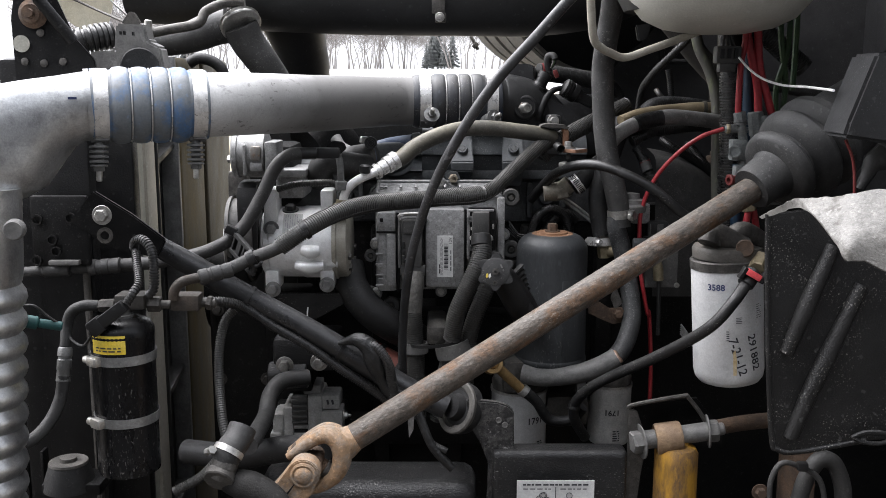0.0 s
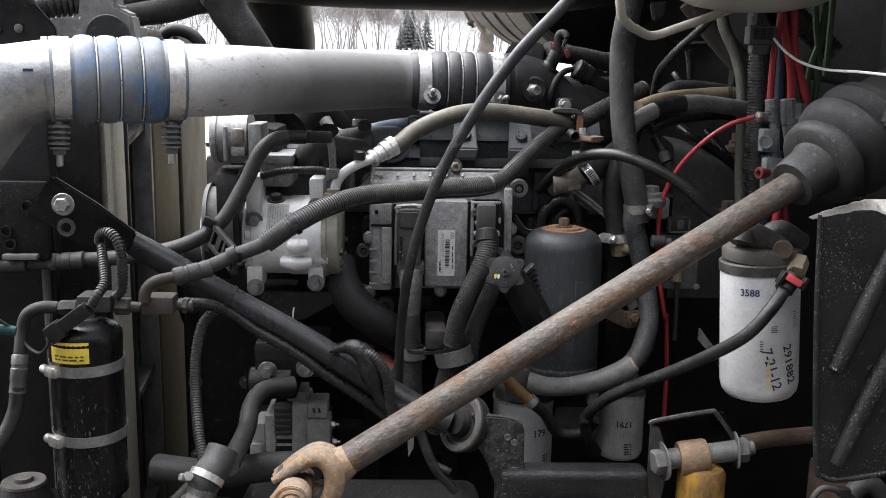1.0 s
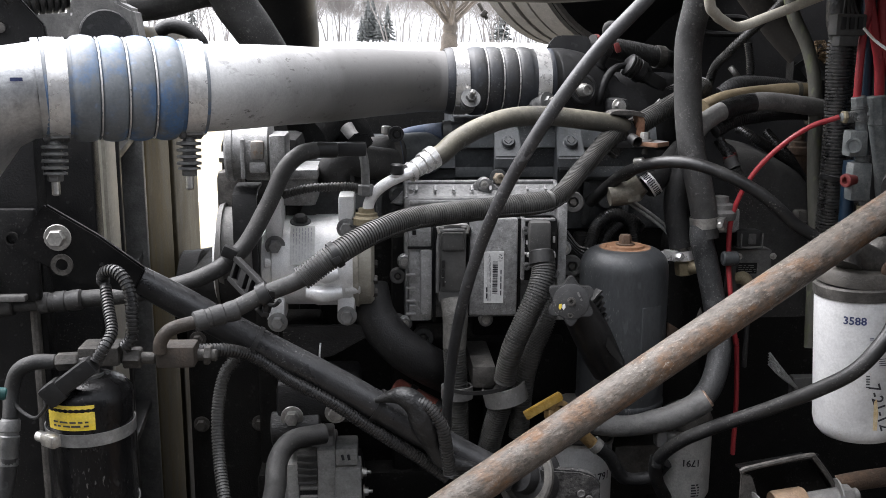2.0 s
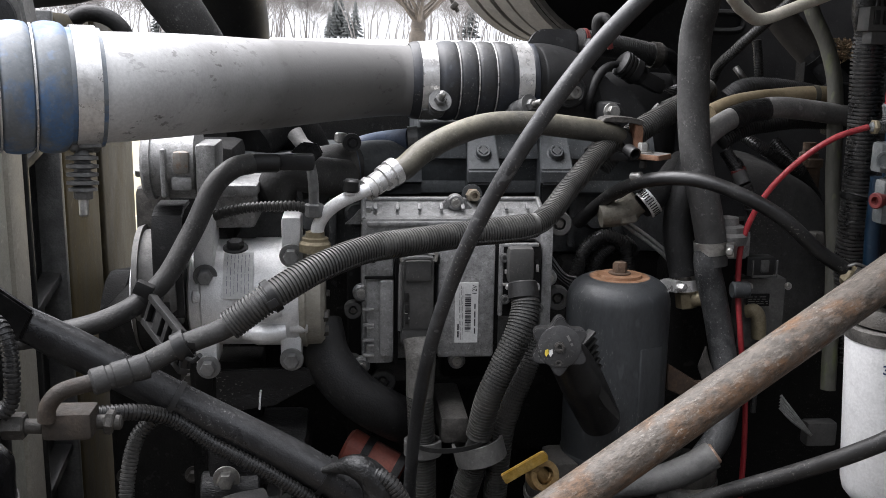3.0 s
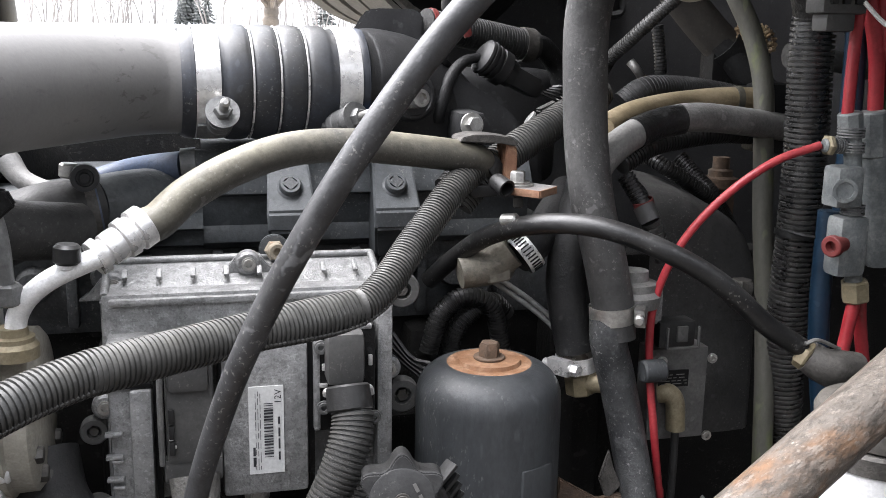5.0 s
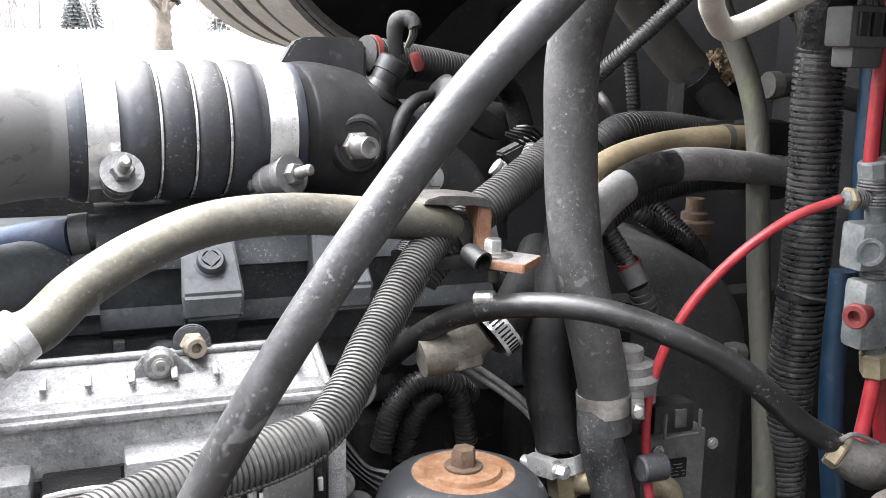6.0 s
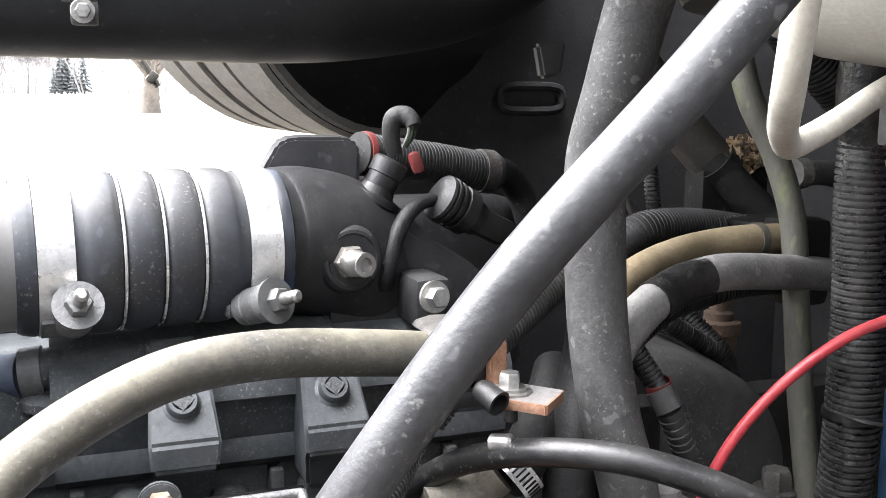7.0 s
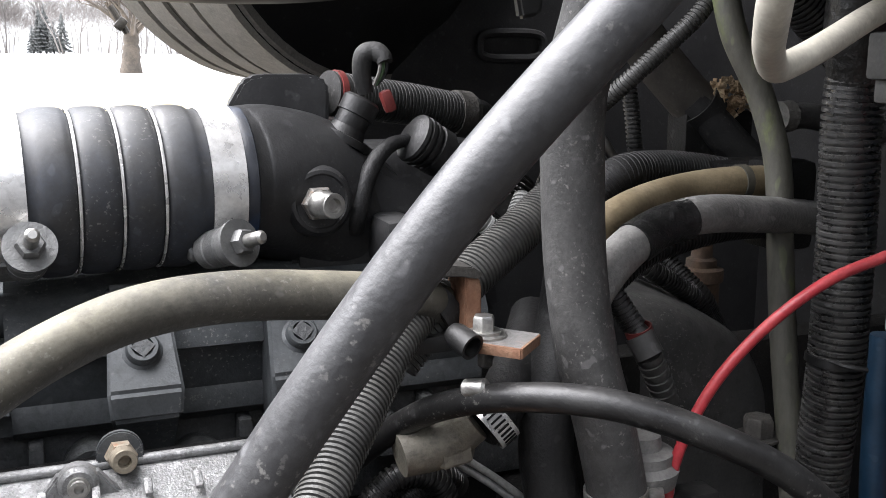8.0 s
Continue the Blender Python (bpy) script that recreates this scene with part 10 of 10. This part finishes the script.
def air_cleaner():
    A, B = Vector((0.259, 2.370, 1.903)), Vector((0.352, 2.220, 1.890))
    d = (A - B).normalized()
    n = (A - B).length
    R = 0.292
    t = thing("air_cleaner", "beige ribbed air cleaner drum with black end cap", "air cleaner", B - Z * R)
    prof = [(-0.012, R * 0.9), (-0.01, R * 0.97)]
    groove = [(0.3, 0.34), (0.52, 0.6), (0.78, 0.84)]
    prof.append((0.0, R))
    for a, b in groove:
        prof += [(n * a, R), (n * (a + 0.01), R * 0.985), (n * (b - 0.01), R * 0.985), (n * b, R)]
    prof += [(n, R), (n + 0.01, R * 0.97), (n + 0.02, R * 0.8)]
    body = part("drum", G().lathe(B, d, prof, 80), BEIGE, t)
    for a, b in groove:
        part("groove_band", G().lathe(B, d, [(n * (a + 0.012), R * 0.98), (n * (a + 0.012), R * 0.988), (n * (b - 0.012), R * 0.988), (n * (b - 0.012), R * 0.98)], 80, closed=True), GROOVE, body)
    part("end_cap", G().lathe(B, d, [(-0.12, 0.0), (-0.12, R * 0.45), (-0.11, R * 0.62), (-0.06, R * 0.7), (-0.045, R * 0.78), (-0.03, R * 0.82), (-0.012, R * 0.93), (-0.006, R * 0.985)], 64), DUCT, t, "black end cap")
    part("latch", G().box(Vector((0.077, 2.360, 1.677)), (0.012, 0.012, 0.016), Euler((0, radians(40), 0)).to_matrix(), 0.004).tube([(0.066, 2.360, 1.698), (0.084, 2.360, 1.666)], 0.004, 8, 4), DARKSTEEL, t)


GROOVE = mat("grey_brown_groove", (0.12, 0.11, 0.1), (0.17, 0.16, 0.145), 10, 0.6)
air_cleaner()


def tank():
    c = Vector((0.397, 1.440, 1.662))
    t = thing("coolant_surge_tank", "greyed translucent round plastic surge tank in a black strap", "coolant tank", c)
    part("bowl", G().lathe(c, Z, [(0, 0), (0.001, 0.04), (0.008, 0.078), (0.022, 0.108), (0.05, 0.132), (0.09, 0.145), (0.13, 0.148), (0.2, 0.14), (0.24, 0.1), (0.25, 0)], 64), TANK, t)
    part("rim_strap", G().lathe(c + Vector((0.0, 0.03, 0.0)), Z, [(0.035, 0.118), (0.035, 0.128), (0.06, 0.142), (0.1, 0.158), (0.1, 0.148)], 64), DUCT, t, "black rim strap")
    part("embossed_line", G().tube([c + Vector((-0.05, -0.118, 0.045)), c + Vector((0.0, -0.127, 0.045)), c + Vector((0.05, -0.118, 0.045))], 0.002, 6, 6), TANK, t)


tank()


def hinge():
    t = thing("hood_hinge_bracket", "black steel hood hinge plate with holes and bolts", "hinge bracket", (-0.526, 1.300, 1.591))
    s = 0.0008
    o = Vector((-0.577, 1.300, 1.700))
    part("plate", G().prism([(20 * s, -145 * s), (155 * s, -130 * s), (150 * s, -95 * s), (120 * s, -60 * s), (95 * s, 0), (90 * s, 30 * s), (30 * s, 30 * s), (18 * s, -30 * s)], o, X, Z, 0.006, 0.0015), BLACK, t)
    part("pivot", G().lathe((-0.531, 1.293, 1.682), -Y, [(0, 0.018), (0.004, 0.019), (0.008, 0.013), (0.012, 0.012), (0.012, 0.006), (0.018, 0.005), (0.018, 0)], 24), RUSTDARK, t, "rusty pivot bolt")
    # solid beige disc standing in for daylight seen through the hole
    part("hole_light_disc", G().lathe((-0.550, 1.293, 1.644), -Y, [(0, 0.011), (0.001, 0.011), (0.001, 0.0)], 20), RADIATOR, t, "pale disc painted for light through a hole")
    for q in ((-0.547, 1.293, 1.621), (-0.497, 1.293, 1.621), (-0.524, 1.293, 1.658), (-0.522, 1.293, 1.619)):
        part("rivet", G().lathe(q, -Y, [(0, 0.005), (0.002, 0.005), (0.003, 0.003), (0.003, 0)], 14), DARKSTEEL, t)
    part("strut", G().tube([(-0.530, 1.270, 1.719), (-0.505, 1.275, 1.684), (-0.479, 1.285, 1.646)], 0.008, 10, 6), BLACK, t)
    c = thing("corrugated_air_hose", "ribbed black air hose behind the hinge bracket", "hose", (-0.534, 1.500, 1.641))
    part("hose", G().tube([(-0.573, 1.500, 1.642), (-0.542, 1.500, 1.656), (-0.505, 1.520, 1.665)], 0.021, 22, 8, 0.0075, 0.004), LOOM, c)
    m = thing("cooler_mount_casting", "grey cast mount arching over the pipe coupling", "mount", (-0.443, 1.360, 1.610))
    s = 0.0008
    o = Vector((-0.494, 1.360, 1.610))
    arch = [(0, 0), (5 * s, 32 * s), (50 * s, 35 * s), (55 * s, 80 * s), (105 * s, 78 * s), (110 * s, 50 * s), (130 * s, 40 * s), (136 * s, 0), (118 * s, 0), (112 * s, 22 * s), (95 * s, 35 * s), (78 * s, 24 * s), (70 * s, 0)]
    part("casting", G().prism(arch, o + Y * 0.04, X, Z, 0.035, 0.003), GREYCAST, m)
    part("slot", G().slab((-0.441, 1.352, 1.663), (-0.439, 1.352, 1.658), 0.006, 0).slab((-0.436, 1.352, 1.663), (-0.434, 1.352, 1.658), 0.006, 0).slab((-0.424, 1.352, 1.662), (-0.422, 1.352, 1.657), 0.006, 0), BLACK, m)
    part("rubber_core", G().cyl((-0.413, 1.345, 1.615), (-0.424, 1.380, 1.616), 0.026), RUBBER, m)
    k = thing("hood_cable_lug", "dark lug with a thin steel cable", "cable lug", (-0.439, 1.400, 1.676))
    part("lug", G().prism([(0, 0), (0.012, 0.016), (0.02, 0.014), (0.028, 0.0), (0.02, -0.004)], Vector((-0.452, 1.400, 1.676)), X, Z, 0.004, 0.001), DARKSTEEL, k)
    part("cable", G().tube([(-0.442, 1.400, 1.685), (-0.463, 1.400, 1.704), (-0.478, 1.400, 1.723)], 0.0014, 6, 4), STEEL, k)
    solo("stay_rod", G().tube([(-0.561, 1.450, 1.724), (-0.509, 1.450, 1.700), (-0.451, 1.420, 1.677)], 0.002, 6, 4), DARKSTEEL, "thin dark stay rod", "rod")
    solo("tilted_hood_edge", G().add([(-0.865, 2.200, 1.842), (-0.704, 2.200, 1.842), (-0.744, 2.200, 1.703), (-0.794, 2.200, 1.697), (-0.871, 2.200, 1.758), (-0.905, 2.300, 1.853), (-0.736, 2.300, 1.853), (-0.777, 2.300, 1.707), (-0.830, 2.300, 1.701), (-0.911, 2.300, 1.765)], [(0, 1, 2, 3, 4), (9, 8, 7, 6, 5), (0, 5, 6, 1), (1, 6, 7, 2), (2, 7, 8, 3), (3, 8, 9, 4), (4, 9, 5, 0)]), FIBREGLASS, "tan fibreglass edge of the tilted hood", "hood")


hinge()


def coolant_pipe_top():
    t = thing("upper_coolant_pipe", "grey painted upper coolant pipe with clamp ring", "coolant pipe", (-0.325, 1.700, 1.613))
    part("pipe", G().tube([(-0.339, 1.660, 1.687), (-0.328, 1.670, 1.659), (-0.307, 1.680, 1.627), (-0.287, 1.700, 1.589), (-0.272, 1.720, 1.540)], [0.03, 0.028, 0.027, 0.027, 0.03], 26, 8), GREYHOSE, t)
    part("clamp_ring", G().lathe((-0.337, 1.655, 1.689), (0.35, -0.5, -0.6), [(-0.006, 0.0285), (-0.006, 0.033), (-0.004, 0.0345), (-0.002, 0.032), (0.002, 0.032), (0.004, 0.0345), (0.006, 0.033), (0.006, 0.0285)], 40), STEEL, t, "thin steel band clamp")
    part("cap", G().cyl((-0.342, 1.650, 1.711), (-0.343, 1.650, 1.733), 0.016, seg=10), GREYCAST, t)
    part("cross_pipe", G().tube([(-0.362, 1.680, 1.688), (-0.386, 1.680, 1.683), (-0.435, 1.680, 1.666), (-0.500, 1.680, 1.655)], [0.03, 0.028, 0.024, 0.022], 24, 8), GREYHOSE, t)
    part("thin_pipe", G().tube([(-0.479, 1.600, 1.670), (-0.441, 1.600, 1.677), (-0.397, 1.610, 1.687), (-0.385, 1.620, 1.707), (-0.354, 1.630, 1.721), (-0.329, 1.640, 1.722)], 0.008, 16, 8), DARKSTEEL, t)
    part("stub", G().cyl((-0.475, 1.600, 1.679), (-0.474, 1.600, 1.692), 0.006), STEEL, t)
    solo("black_bypass_hose", G().tube([(-0.450, 1.750, 1.626), (-0.432, 1.750, 1.634), (-0.407, 1.750, 1.628), (-0.390, 1.750, 1.610), (-0.386, 1.750, 1.579)], 0.01, 14, 8), RUBBER, "black bypass hose behind the pipe coupling", "hose")


coolant_pipe_top()
